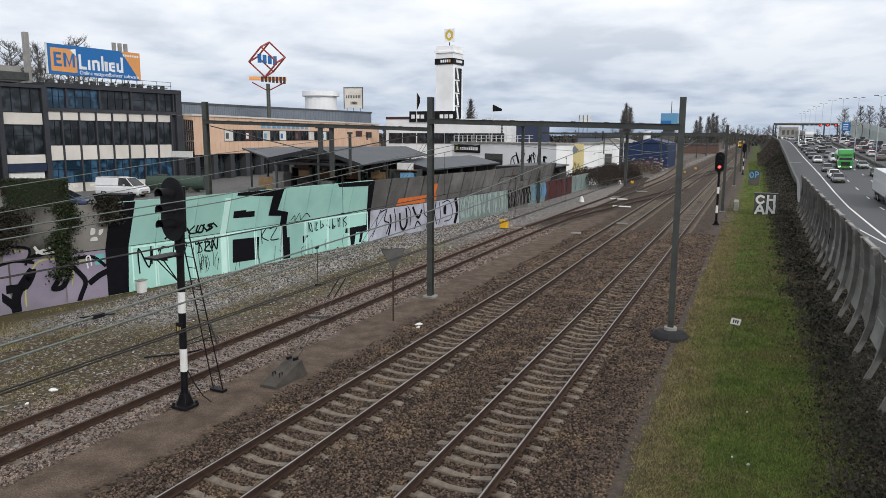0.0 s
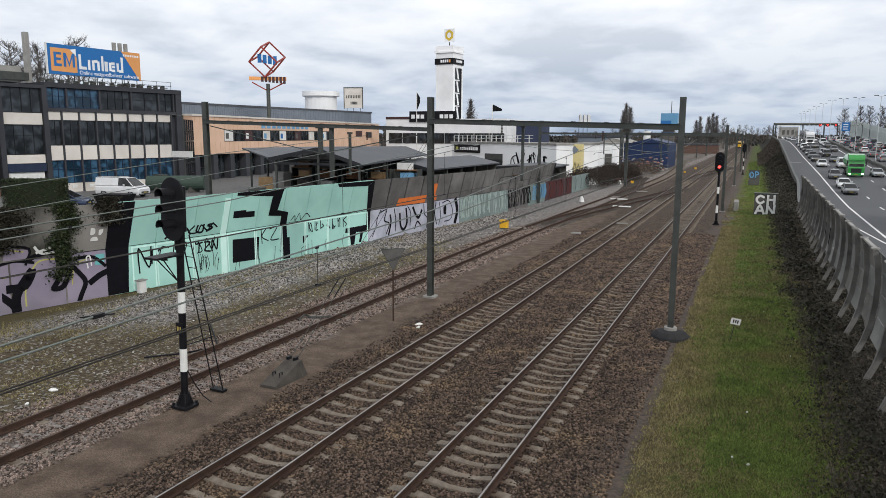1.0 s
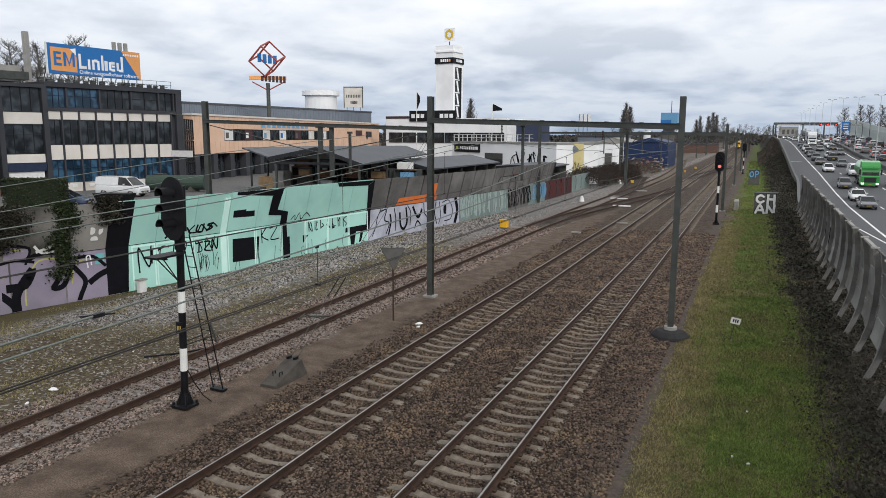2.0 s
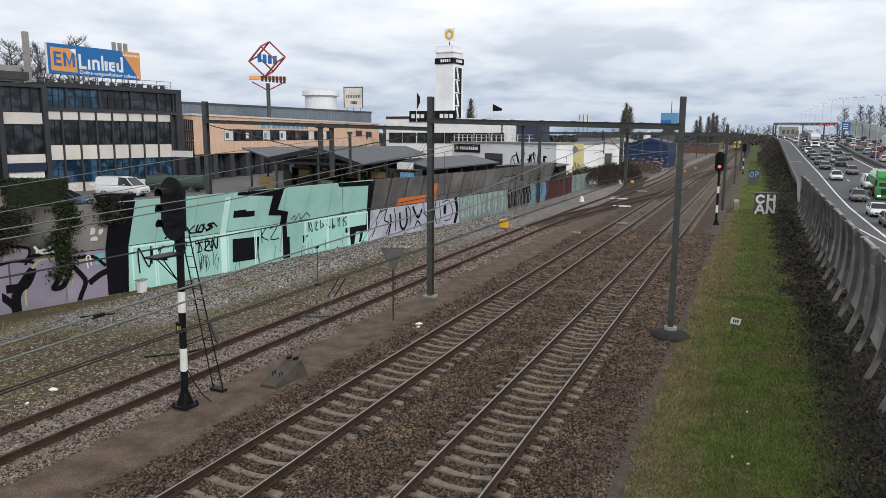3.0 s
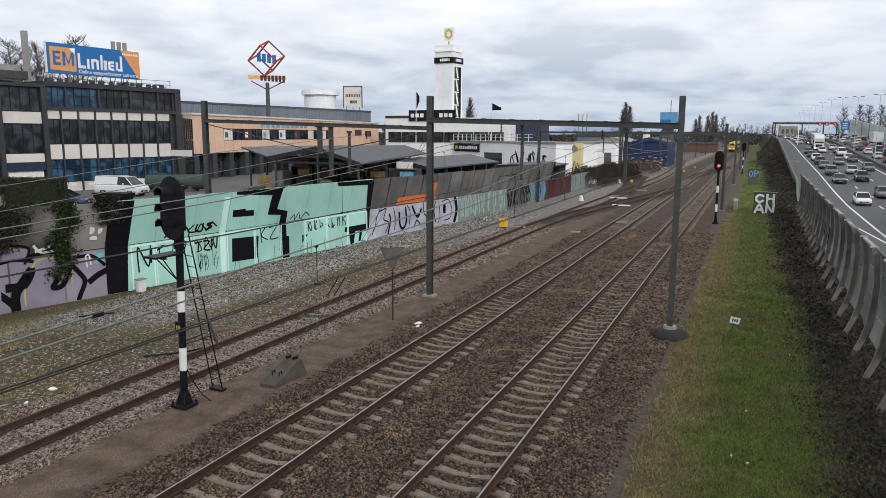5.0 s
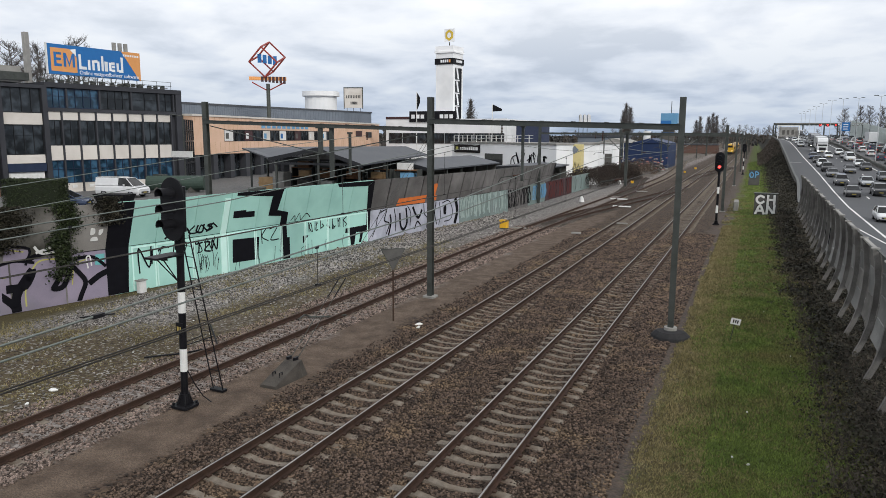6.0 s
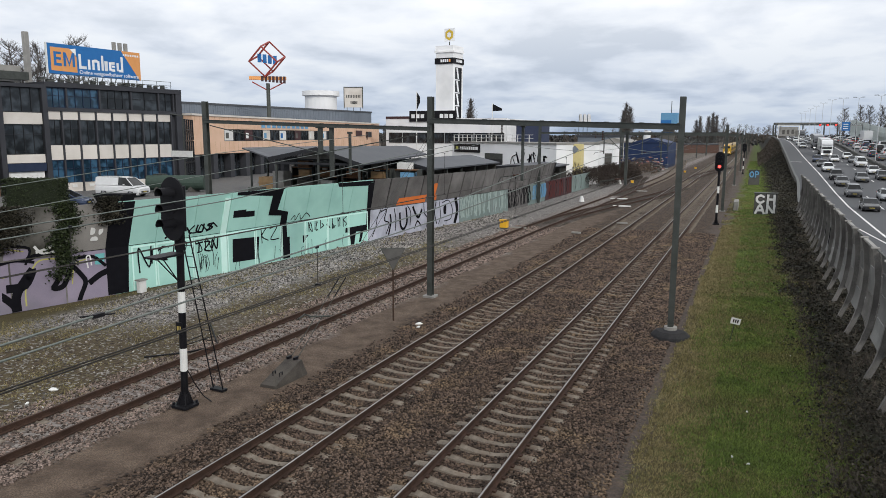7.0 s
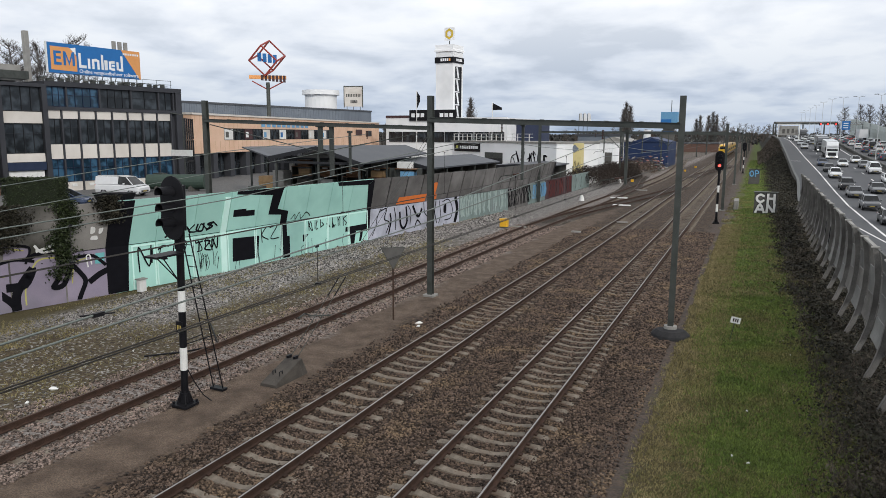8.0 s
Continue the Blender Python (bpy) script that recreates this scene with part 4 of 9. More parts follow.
    # jagged letters: strokes of (width, points) along the pale panels
    for w, pts in ((0.07, [(43.3, 2.05), (42.9, 1.5), (42.7, 0.9), (42.3, 0.3)]), (0.09, [(43.3, 1.9), (44.0, 2.0), (43.7, 1.3), (44.3, 1.0), (43.9, 0.3)]), (0.16, [(44.2, 0.2), (44.5, 1.1), (44.4, 1.6)]),
                   (0.09, [(44.9, 2.0), (45.1, 1.2), (45.0, 0.4)]), (0.20, [(45.6, 1.6), (45.7, 0.7), (46.1, 0.4), (46.5, 0.9), (46.4, 1.9)]), (0.08, [(46.6, 2.05), (47.0, 1.5), (46.9, 0.6)]),
                   (0.22, [(47.3, 1.9), (47.7, 1.3), (48.1, 1.1), (48.5, 1.6)]), (0.12, [(47.5, 0.3), (47.9, 0.8), (48.4, 0.4)]), (0.09, [(48.8, 2.05), (48.9, 1.3), (49.3, 0.9), (49.2, 0.2)]), (0.14, [(49.5, 1.95), (49.6, 1.0)]),
                   (0.10, [(50.6, 2.0), (50.4, 1.2), (50.7, 0.3)]), (0.08, [(51.1, 2.0), (51.3, 0.9), (51.0, 0.25)]), (0.08, [(51.6, 1.9), (52.6, 2.0), (53.2, 1.2), (52.9, 0.5), (51.9, 0.4)])):
        dark.append((w, pts))
    dark += [(0.4, [(53.6, 0.1), (54.0, 1.1), (53.7, 2.05)])]
    dark += [[(49.8, 0.2), (50.3, 0.2), (50.35, 1.3), (49.85, 1.3)], blob(52.0, 1.3, 0.4, 0.8, 77)]
    paint("letter_outline", dark, INK, 1, "black letter outlines")
    paint("orange_mark", [[(45.1, 2.2), (48.9, 2.15), (49.0, 2.72), (45.3, 2.7)], blob(49.9, 2.9, 0.9, 1.2, 5), [(49.2, 2.18), (50.6, 2.2), (50.5, 2.6), (49.3, 2.7)]], ORANGEP, 0, "orange painted band")
    r = random.Random(12)
    drips, ink, blue, red = [], [], [], []
    for k in range(46):
        y = r.uniform(54.6, 64.4)
        drips.append((r.uniform(0.06, 0.2), [(y, 0.2 + r.random() * 0.5), (y + r.uniform(-0.25, 0.25), 1.2), (y + r.uniform(-0.3, 0.3), 2.0 + r.random() * 0.1)]))
    for k in range(36):
        y = r.uniform(64.9, 71.9)
        ink.append((r.uniform(0.06, 0.16), [(y, 0.3), (y + r.uniform(-0.4, 0.4), 1.0), (y + r.uniform(-0.4, 0.4), 1.6), (y + r.uniform(-0.3, 0.3), 2.0)]))
        y = r.uniform(72.4, 77.6)
        blue.append((r.uniform(0.1, 0.25), [(y, 0.5), (y + r.uniform(-0.5, 0.5), 1.2), (y + r.uniform(-0.5, 0.5), 1.9)]))
        y = r.uniform(78.2, 89.5)
        red.append((r.uniform(0.08, 0.22), [(y, 0.2), (y + r.uniform(-0.6, 0.6), 1.0), (y + r.uniform(-0.6, 0.6), 2.0)]))
    paint("pale_drips", drips, surface("pale_drip", (0.28, 0.37, 0.35), (0.42, 0.50, 0.47), rough=0.6), 1, "pale dripping paint strokes")
    paint("dark_scrawl", ink + [(0.1, [(y, 0.3), (y + 0.5, 1.4), (y - 0.2, 2.0)]) for y in (74, 75.5, 79, 82, 84.5, 87, 92, 95)], INK, 2, "dark scrawled letters")
    paint("blue_scrawl", blue, BLUEP, 1, "bright blue scrawled letters")
    paint("red_scrawl", red, surface("dull_red_paint", (0.12, 0.028, 0.028), (0.19, 0.05, 0.046)), 1, "red scrawled letters")


graffiti()


# ---- motorway ----
def strip(x0, x1, y0, y1, dz, step=3.0, thick=0.01):
    s = Solid()
    ys = list(np.arange(y0, y1, step)) + [y1]
    f0 = x0 if callable(x0) else (lambda y: x0)
    f1 = x1 if callable(x1) else (lambda y: x1)
    return s.loft([[(f0(y), y, road_z(y) + dz - thick), (f1(y), y, road_z(y) + dz - thick), (f1(y), y, road_z(y) + dz), (f0(y), y, road_z(y) + dz)] for y in ys])


ROADWHITE = surface("road_marking", (0.55, 0.55, 0.54), (0.75, 0.75, 0.73), scale=3, rough=0.7, bump=0.05)


def motorway():
    single("road", strip(lambda y: verge_x(y) + 0.4 * (y < 70) - 0.1, 36.6, -200, 800, 0.0, thick=0.3), ASPHALT, "grey asphalt motorway with two wide carriageways", "road", kind="structure")
    t = thing("road_marking", "white painted lane lines on the motorway", "marking", kind="structure")
    for x in (11.0, 21.5, 24.6, 35.4):
        part("edge_line", strip(x - 0.11, x + 0.11, -200, 600, 0.006), ROADWHITE, t)
    for x in (14.5, 18.0, 28.0, 31.5):
        for y in np.arange(50, 340, 12.0):
            part("lane_dash", strip(x - 0.1, x + 0.1, y, y + 3.0, 0.006), ROADWHITE, t)
    part("merge_line", strip(lambda y: 10.68 - (y - 64) * 0.094, lambda y: 10.86 - (y - 64) * 0.094, 64, 94, 0.006), ROADWHITE, t)
    part("cross_line", strip(6.7, 9.6, 178, 178.5, 0.006), ROADWHITE, t)
    # median: a concrete step barrier with a rail
    t = thing("median_barrier", "low dark steel and concrete barrier between the carriageways", "barrier", kind="structure")
    part("barrier_wall", strip(22.9, 23.3, -100, 560, 0.8, thick=0.8), DARKCON, t)
    part("guard_rail", strip(22.78, 22.88, -100, 560, 0.75, thick=0.3), GALV, t, "steel guard rail")
    part("verge_strip", strip(22.4, 23.9, -100, 560, 0.004), DARKCON, t)
    # parapet past the noise fence
    t = thing("road_parapet", "dark grey parapet wall along the rising road", "barrier", kind="structure")
    w, c = Solid(), Solid()
    rings, caps = [], []
    for y in np.arange(71, 420, 4.0):
        x, z = verge_x(y), float(np.interp(y, PARAPET_Y, PARAPET_Z))
        rings.append([(x - 0.35, y, z - 2.2), (x - 0.13, y, z - 2.2), (x - 0.13, y, z), (x - 0.35, y, z)])
        caps.append([(x - 0.4, y, z + 0.003), (x - 0.08, y, z + 0.003), (x - 0.08, y, z + 0.1), (x - 0.4, y, z + 0.1)])
    part("parapet_wall", w.loft(rings), DARKCON, t)
    part("coping", c.loft(caps), GALV, t, "grey steel coping")
    # barrier on the far side of the road
    t = thing("far_noise_barrier", "pale green-grey ribbed noise barrier beyond the motorway", "barrier", kind="structure")
    bz = lambda y: float(np.interp(y, [60, 247, 350, 520], [-1.6, 2.9, 7.6, 8.5]))
    tz = lambda y: float(np.interp(y, [60, 247, 350, 520], [5.0, 9.1, 14.4, 16.0]))
    for k in range(4):
        s = Solid()
        s.loft([[(37.5 + 0.08 * (k % 2), y, bz(y) + (tz(y) - bz(y)) * k / 4), (37.75, y, bz(y) + (tz(y) - bz(y)) * k / 4), (37.75, y, bz(y) + (tz(y) - bz(y)) * (k + 0.97) / 4), (37.5 + 0.08 * (k % 2), y, bz(y) + (tz(y) - bz(y)) * (k + 0.97) / 4)] for y in np.arange(60, 361, 10.0)])
        part("barrier_row", s, FARBARRIER, t)
    for y in np.arange(100, 361, 20.0):
        part("post", Solid().box(37.35, y, bz(y), 37.49, y + 0.2, tz(y)), GALV, t)


FARBARRIER = surface("pale_green_barrier", (0.34, 0.38, 0.37), (0.44, 0.48, 0.46), scale=0.3, rough=0.7, bump=0.05)
motorway()
FENCEWOOD = surface("grey_weathered_timber", (0.10, 0.096, 0.09), (0.205, 0.196, 0.184), scale=2.0, rough=0.85, bump=0.25, fine=30, stain=(0.075, 0.07, 0.066))
FENCEPANEL = surface("pale_concave_panel", (0.13, 0.13, 0.125), (0.24, 0.238, 0.23), scale=1.0, rough=0.8, bump=0.1, stain=(0.10, 0.10, 0.098))


def noise_fence():
    """Forked, bowed posts that stand on the slope and carry pale panels on their road side."""
    curve = [(3.16, 0.05), (3.25, 0.29), (3.45, 0.78), (3.60, 1.34), (3.68, 2.02), (3.69, 2.74), (3.63, 3.32), (3.53, 3.74)]
    rear = [(4.02, 0.02), (3.95, 0.4), (3.85, 0.8), (3.74, 1.15), (3.68, 1.5)]
    t = thing("noise_fence", "tall grey roadside noise fence of forked bowed posts and pale panels", "fence", kind="structure")
    step = 2.62
    ys = np.arange(9.6, 74, step)
    rng = random.Random(3)

    def bar(line, y, half, deep, sh):
        return Solid().loft([[(x + sh, y - half, z), (x + sh, y + half, z), (x + sh + deep, y + half, z), (x + sh + deep, y - half, z)] for x, z in line])

    for i, y in enumerate(ys):
        sh = float(np.interp(y, [25, 48, 64], [0.0, 0.2, 0.42]))
        part("post", bar(curve, y, 0.075, 0.16, sh), FENCEWOOD, t)
        part("rear_leg", bar(rear, y + 0.03, 0.06, 0.12, sh), FENCEWOOD, t)
        part("cap", Solid().box(3.50 + sh, y - 0.09, 3.745, 3.74 + sh, y + 0.09, 3.79), CONCRETE, t, "pale steel cap")
        if y + step > 75:
            continue
        rows = ((0.95, 1.62), (1.66, 2.34), (2.38, 3.02), (3.06, 3.66)) if i % 2 else ((1.1, 1.95), (1.99, 2.84), (2.88, 3.66))
        for z0, z1 in rows:
            zs = np.linspace(z0, z1, 3)
            xs = np.interp(zs, [q[1] for q in curve], [q[0] for q in curve])
            j = 0.20 + rng.uniform(-0.01, 0.01)
            q = Solid().loft([[(x + sh + j, y + 0.1, z), (x + sh + j, y + step - 0.1, z), (x + sh + j + 0.05, y + step - 0.1, z), (x + sh + j + 0.05, y + 0.1, z)] for x, z in zip(xs, zs)])
            part("panel", q, FENCEPANEL if rng.random() < 0.75 else FENCEWOOD, t)
        if i % 2 == 0:
            part("top_rail", Solid().box(3.60 + sh, y + 0.1, 3.70, 3.72 + sh, y + step - 0.1, 3.76), CONCRETE, t, "pale steel top rail")
        else:
            part("top_rail", Solid().tube([(3.68 + sh, y + 0.1, 3.72), (3.68 + sh, y + step - 0.1, 3.72)], 0.022, 5), GALV, t)
        if rng.random() < 0.5:
            ring = blob(y + step * rng.uniform(0.35, 0.65), rng.uniform(1.7, 2.5), rng.uniform(0.7, 1.2), rng.uniform(0.7, 1.1), 300 + i, 16)
            pts = [(float(np.interp(z, [q[1] for q in curve], [q[0] for q in curve])) + sh + 0.178, v, z) for v, z in ring]
            part("scrawl", Solid().tube(pts + pts[:1], 0.04, 5), INK, t, "dark sprayed loop")


noise_fence()


# ---- office building behind the wall ----
CHARCOAL = surface("charcoal_cladding", (0.034, 0.035, 0.041), (0.055, 0.057, 0.066), scale=0.8, rough=0.6, bump=0.05)
CREAM = surface("cream_panel", (0.60, 0.56, 0.51), (0.70, 0.66, 0.61), scale=0.7, rough=0.75, bump=0.08, stain=(0.54, 0.50, 0.45))
NAVY = surface("navy_window_frame", (0.016, 0.024, 0.05), (0.025, 0.036, 0.07), rough=0.4, bump=0)
DARKFRAME = surface("dark_window_frame", (0.016, 0.017, 0.02), (0.028, 0.029, 0.032), rough=0.4, bump=0)
STEELBLUE = surface("ribbed_grey_cladding", (0.135, 0.158, 0.19), (0.175, 0.20, 0.235), scale=0.4, rough=0.6, bump=0.05)
ORANGECLAD = surface("peach_cladding", (0.66, 0.42, 0.28), (0.80, 0.56, 0.42), scale=0.5, rough=0.6, bump=0.04)
WHITEWALL = surface("white_render", (0.80, 0.81, 0.82), (0.88, 0.88, 0.88), scale=0.5, rough=0.8, bump=0.05, stain=(0.72, 0.73, 0.735))
ROOFGREY = surface("grey_sheet_roof", (0.05, 0.055, 0.064), (0.08, 0.085, 0.097), scale=0.6, rough=0.55, bump=0.06)
SIGNBLUE = surface("sign_blue", (0.02, 0.13, 0.36), (0.025, 0.15, 0.40), rough=0.5, bump=0)
SIGNORANGE = surface("sign_orange", (0.68, 0.30, 0.10), (0.74, 0.35, 0.13), rough=0.5, bump=0)
SIGNWHITE = surface("sign_white", (0.74, 0.75, 0.76), (0.82, 0.83, 0.84), rough=0.5, bump=0)


def glass_material(name, tint):
    """Dark window glass: smooth, with reflections, blinds and things behind it painted in as faint patches."""
    m, nt, b, N, L = shader(name)
    tc, n = N("ShaderNodeTexCoord"), N("ShaderNodeTexNoise")
    n.inputs["Scale"].default_value, n.inputs["Detail"].default_value = 0.9, 3
    L(tc.outputs["Object"], n.inputs["Vector"])
    mr = N("ShaderNodeMapRange"); mr.inputs[1].default_value, mr.inputs[2].default_value = 0.45, 0.62
    L(n.outputs["Fac"], mr.inputs[0])
    mix = N("ShaderNodeMix"); mix.data_type = "RGBA"
    mix.inputs[6].default_value, mix.inputs[7].default_value = (*[c * 0.25 for c in tint], 1), (*tint, 1)
    L(mr.outputs[0], mix.inputs[0]); L(mix.outputs[2], b.inputs["Base Color"])
    b.inputs["Roughness"].default_value = 0.06
    b.inputs["Specular IOR Level"].default_value = 0.35
    bp = N("ShaderNodeBump"); bp.inputs["Strength"].default_value, bp.inputs["Distance"].default_value = 0.03, 0.02
    L(n.outputs["Fac"], bp.inputs["Height"]); L(bp.outputs[0], b.inputs["Normal"])
    return m


GLASS = glass_material("dark_window_glass", (0.05, 0.06, 0.07))
# the blue tint stands for sky reflections and curtains
GLASSBLUE = glass_material("blue_window_glass", (0.05, 0.12, 0.20))
GLASSCAR = glass_material("car_glass", (0.025, 0.028, 0.03))


def window(parent, m, y0, y1, z0, z1, nx, ny, frame_mat, glass, t=0.05, depth=0.12, split=None):
    """A window in the plane x = 0 of m, looking along +x: a frame with bars, and panes set back."""
    o = [(y0, z0), (y1, z0), (y1, z1), (y0, z1)]
    i4 = [(y0 + t, z0 + t), (y1 - t, z0 + t), (y1 - t, z1 - t), (y0 + t, z1 - t)]
    vs = [(x, *q) for x in (-depth, 0.0) for ring in (o, i4) for q in ring]
    fs = []
    for k in range(4):
        n = (k + 1) % 4
        fs += [(8 + k, 8 + n, 12 + n, 12 + k), (k, 4 + k, 4 + n, n), (k, n, 8 + n, 8 + k), (4 + k, 12 + k, 12 + n, 4 + n)]
    w = part("window", Solid().add(vs, fs, m), frame_mat, parent)
    for i in range(1, nx):
        y = y0 + (y1 - y0) * i / nx
        part("glazing_bar", Solid().box(-depth, y - t * 0.45, z0 + t, -0.01, y + t * 0.45, z1 - t, m), frame_mat, w)
    for i in range(1, ny):
        z = z0 + (z1 - z0) * (split if split and ny == 2 else i / ny)
        part("glazing_bar", Solid().box(-depth, y0 + t, z - t * 0.4, -0.015, y1 - t, z + t * 0.4, m), frame_mat, w)
    part("pane", Solid().box(-depth - 0.03, y0, z0, -depth + 0.02, y1, z1, m), glass, w)
    return w


def text_mesh(body, size, material, name):
    cu = bpy.data.curves.new(name, "FONT")
    cu.body, cu.size, cu.extrude = body, size, 0.01
    ob = bpy.data.objects.new(name, cu)
    scene.collection.objects.link(ob)
    me = bpy.data.meshes.new_from_object(ob.evaluated_get(bpy.context.evaluated_depsgraph_get()))
    bpy.data.objects.remove(ob)
    me.materials.clear()
    me.materials.append(material)
    return me


OFFICE = Matrix.Translation((-64.89, 67.53, 1.0)) @ Matrix.Rotation(radians(-10), 4, "Z")


def office():
    t = thing("office_building", "three-storey charcoal office block with cream panels and many windows", "building")
    M = OFFICE
    b = Solid()
    b.box(-14, -20.6, 0, -0.25, 0.65, 11.1, M)
    part("core_wall", b, CHARCOAL, t)
    part("roof_edge", Solid().box(-14.2, -15.5, 10.95, 0.22, 0.9, 11.45, M), CHARCOAL, t, "dark roof edge")
    part("cornice", Solid().box(-0.24, -15.5, 8.5, 0.16, 0.2, 8.85, M), CHARCOAL, t)
    part("corner_pier", Solid().box(-0.24, 0.1, 0, 0.2, 0.9, 10.94, M), CHARCOAL, t)
    bays = [(-15.25, -14.0)] + [(-13.85 + 1.9 * i + 0.06, -13.85 + 1.9 * (i + 1) - 0.16) for i in range(7)]
    for y0, y1 in bays:
        part("cream_panel", Solid().box(-0.24, y0, 7.62, 0.02, y1, 8.5, M), CREAM, t)
        part("cream_panel", Solid().box(-0.24, y0, 3.42, 0.02, y1, 4.95, M), CREAM, t)
        part("plinth_panel", Solid().box(-0.24, y0, 0.0, 0.02, y1, 0.95, M), CREAM, t)
        window(t, M, y0, y1, 4.97, 7.6, 2, 2, DARKFRAME, GLASS, split=0.66)
        window(t, M, y0, y1, 0.97, 3.4, 2, 2, NAVY, GLASSBLUE, split=0.62)
        part("pilaster", Solid().box(-0.24, y1 + 0.02, 0, 0.14, y1 + 0.19, 8.48, M), CHARCOAL, t)
    for y0, y1 in ((-13.3, -12.75), (-11.4, -10.85)):
        part("wall_vent", Solid().box(0.022, y0, 0.45, 0.06, y1, 0.75, M), WHITE, t, "small white wall vent")
    for k, (y0, y1, nx, g) in enumerate(((-15.25, -13.35, 3, GLASSBLUE), (-13.1, -9.65, 4, GLASSBLUE), (-9.4, -5.85, 4, GLASS), (-5.6, -2.3, 2, GLASS), (-2.05, -0.3, 2, GLASS))):
        window(t, M, y0, y1, 8.87, 10.9, nx, 2, NAVY if k < 2 else DARKFRAME, g, split=0.6)
        part("top_pier", Solid().box(-0.24, y1 + 0.03, 8.86, 0.12, y1 + 0.22, 10.94, M), CHARCOAL, t)
    # the wing that stands forward
    part("wing_frame", Solid().box(-0.24, -20.4, 0, 0.5, -19.9, 11.1, M).box(-0.24, -16.0, 0, 0.5, -15.5, 11.1, M).box(-0.24, -19.9, 10.75, 0.5, -16.0, 11.1, M), CHARCOAL, t)
    window(t, M @ Matrix.Translation((0.25, 0, 0)), -19.85, -16.05, 8.3, 10.7, 4, 1, DARKFRAME, GLASS)
    part("cream_panel", Solid().box(-0.24, -19.85, 7.1, 0.3, -16.05, 8.25, M), CREAM, t)
    window(t, M @ Matrix.Translation((0.25, 0, 0)), -19.85, -16.05, 4.1, 7.05, 4, 2, DARKFRAME, GLASS, split=0.66)
    part("cream_panel", Solid().box(-0.24, -19.85, 3.2, 0.3, -16.05, 4.05, M), CREAM, t)
    part("garage_door", Solid().box(-0.24, -19.7, 0, 0.2, -16.2, 2.3, M), WHITE, t, "pale roller door")
    part("door_hood", Solid().box(-0.24, -19.85, 2.35, 0.45, -16.05, 3.15, M), NAVY, t)
    # roof rails and plant
    r = thing("roof_railing", "thin grey steel railing along the office roof", "railing")
    for z in (11.9, 12.35):
        part("rail", Solid().tube([M @ Vector((-0.5, -15.2, z)), M @ Vector((-0.5, 0.1, z))], 0.025, 5), GALV, r)
    for y in np.arange(-15.2, 0.2, 1.9):
        part("post", Solid().tube([M @ Vector((-0.5, y, 11.44)), M @ Vector((-0.5, y, 12.37))], 0.025, 5), GALV, r)
    rng = random.Random(8)
    for k in range(16):
        y = -15 + 0.95 * k + rng.uniform(-0.2, 0.2)
        u = thing("roof_duct", "small grey duct lying on the roof", "duct", group="roof ducts")
        part("body", Solid().slab(-1.1, y, 11.62 + rng.random() * 0.15, 0.5, rng.uniform(0.3, 0.8), 0.35, M, b=0.06), GALV, u)
        part("pipe", Solid().tube([M @ Vector((-0.9, y - 0.4, 11.6)), M @ Vector((-0.8, y + 0.5, 11.62 + rng.random() * 0.3))], 0.05, 6), DARKCON, u)
    u = thing("roof_unit", "large pale air handling unit on the office roof", "unit")
    part("body", Solid().slab(-3.5, -18.6, 12.2, 3.0, 4.0, 1.6, M, b=0.08), CONCRETE, u)
    part("duct", Solid().slab(-2.2, -17.5, 12.0, 1.0, 3.0, 0.8, M), GALV, u)
    u = thing("flue", "tall square grey chimney flue on the roof", "flue")
    part("shaft", Solid().slab(-4.0, -14.9, 14.1, 0.6, 0.5, 5.3, M, b=0.05), CONCRETE, u)
    u = thing("antenna_cluster", "grey panel antennas on the roof behind the billboard", "antenna")
    for k in range(3):
        part("antenna", Solid().slab(-6.0, -3.6 + 0.75 * k, 16.0, 0.3, 0.45, 2.0, M, b=0.05), CONCRETE, u)
    part("pole", Solid().tube([M @ Vector((-6, -2.8, 11.4)), M @ Vector((-6, -2.8, 16.5))], 0.06), GALV, u)
    # billboard
    B = M @ Matrix.Translation((-1.6, 0, 0)) @ Matrix.Rotation(radians(3.5), 4, "Z")
    s = thing("roof_billboard", "blue and orange advertising billboard standing on the office roof", "billboard")
    y0, y1, z0, z1 = -14.5, -3.35, 12.35, 15.5
    part("board", Solid().box(-0.15, y0, z0, 0, y1, z1, B), SIGNBLUE, s, "blue board")
    part("edge_strip", Solid().box(-0.2, y0 - 0.12, z0 - 0.05, 0.03, y0 - 0.003, z1 + 0.05, B), WHITE, s)
    W, H = y1 - y0, z1 - z0

    def flat(pts, material, name, lab, off):
        f = Solid()
        n = len(pts)
        f.add([(off, y0 + u * W, z0 + v * H) for u, v in pts] + [(off - 0.006, y0 + u * W, z0 + v * H) for u, v in pts], [tuple(range(n)), tuple(range(2 * n - 1, n - 1, -1))] + [(i, n + i, n + (i + 1) % n, (i + 1) % n) for i in range(n)], B)
        part(name, f, material, s, lab)

    flat([(0.78, 1), (1, 1), (1, 0.0), (0.985, 0.0)], SIGNORANGE, "orange_wedge", "orange wedge", 0.008)
    flat([(0.03, 0.12), (0.29, 0.10), (0.29, 0.62), (0.22, 0.88), (0.03, 0.88)], SIGNORANGE, "orange_field", "orange field", 0.008)
    flat([(0.225, 0.86), (0.285, 0.90), (0.285, 0.66)], SIGNWHITE, "white_corner", "white folded corner", 0.010)
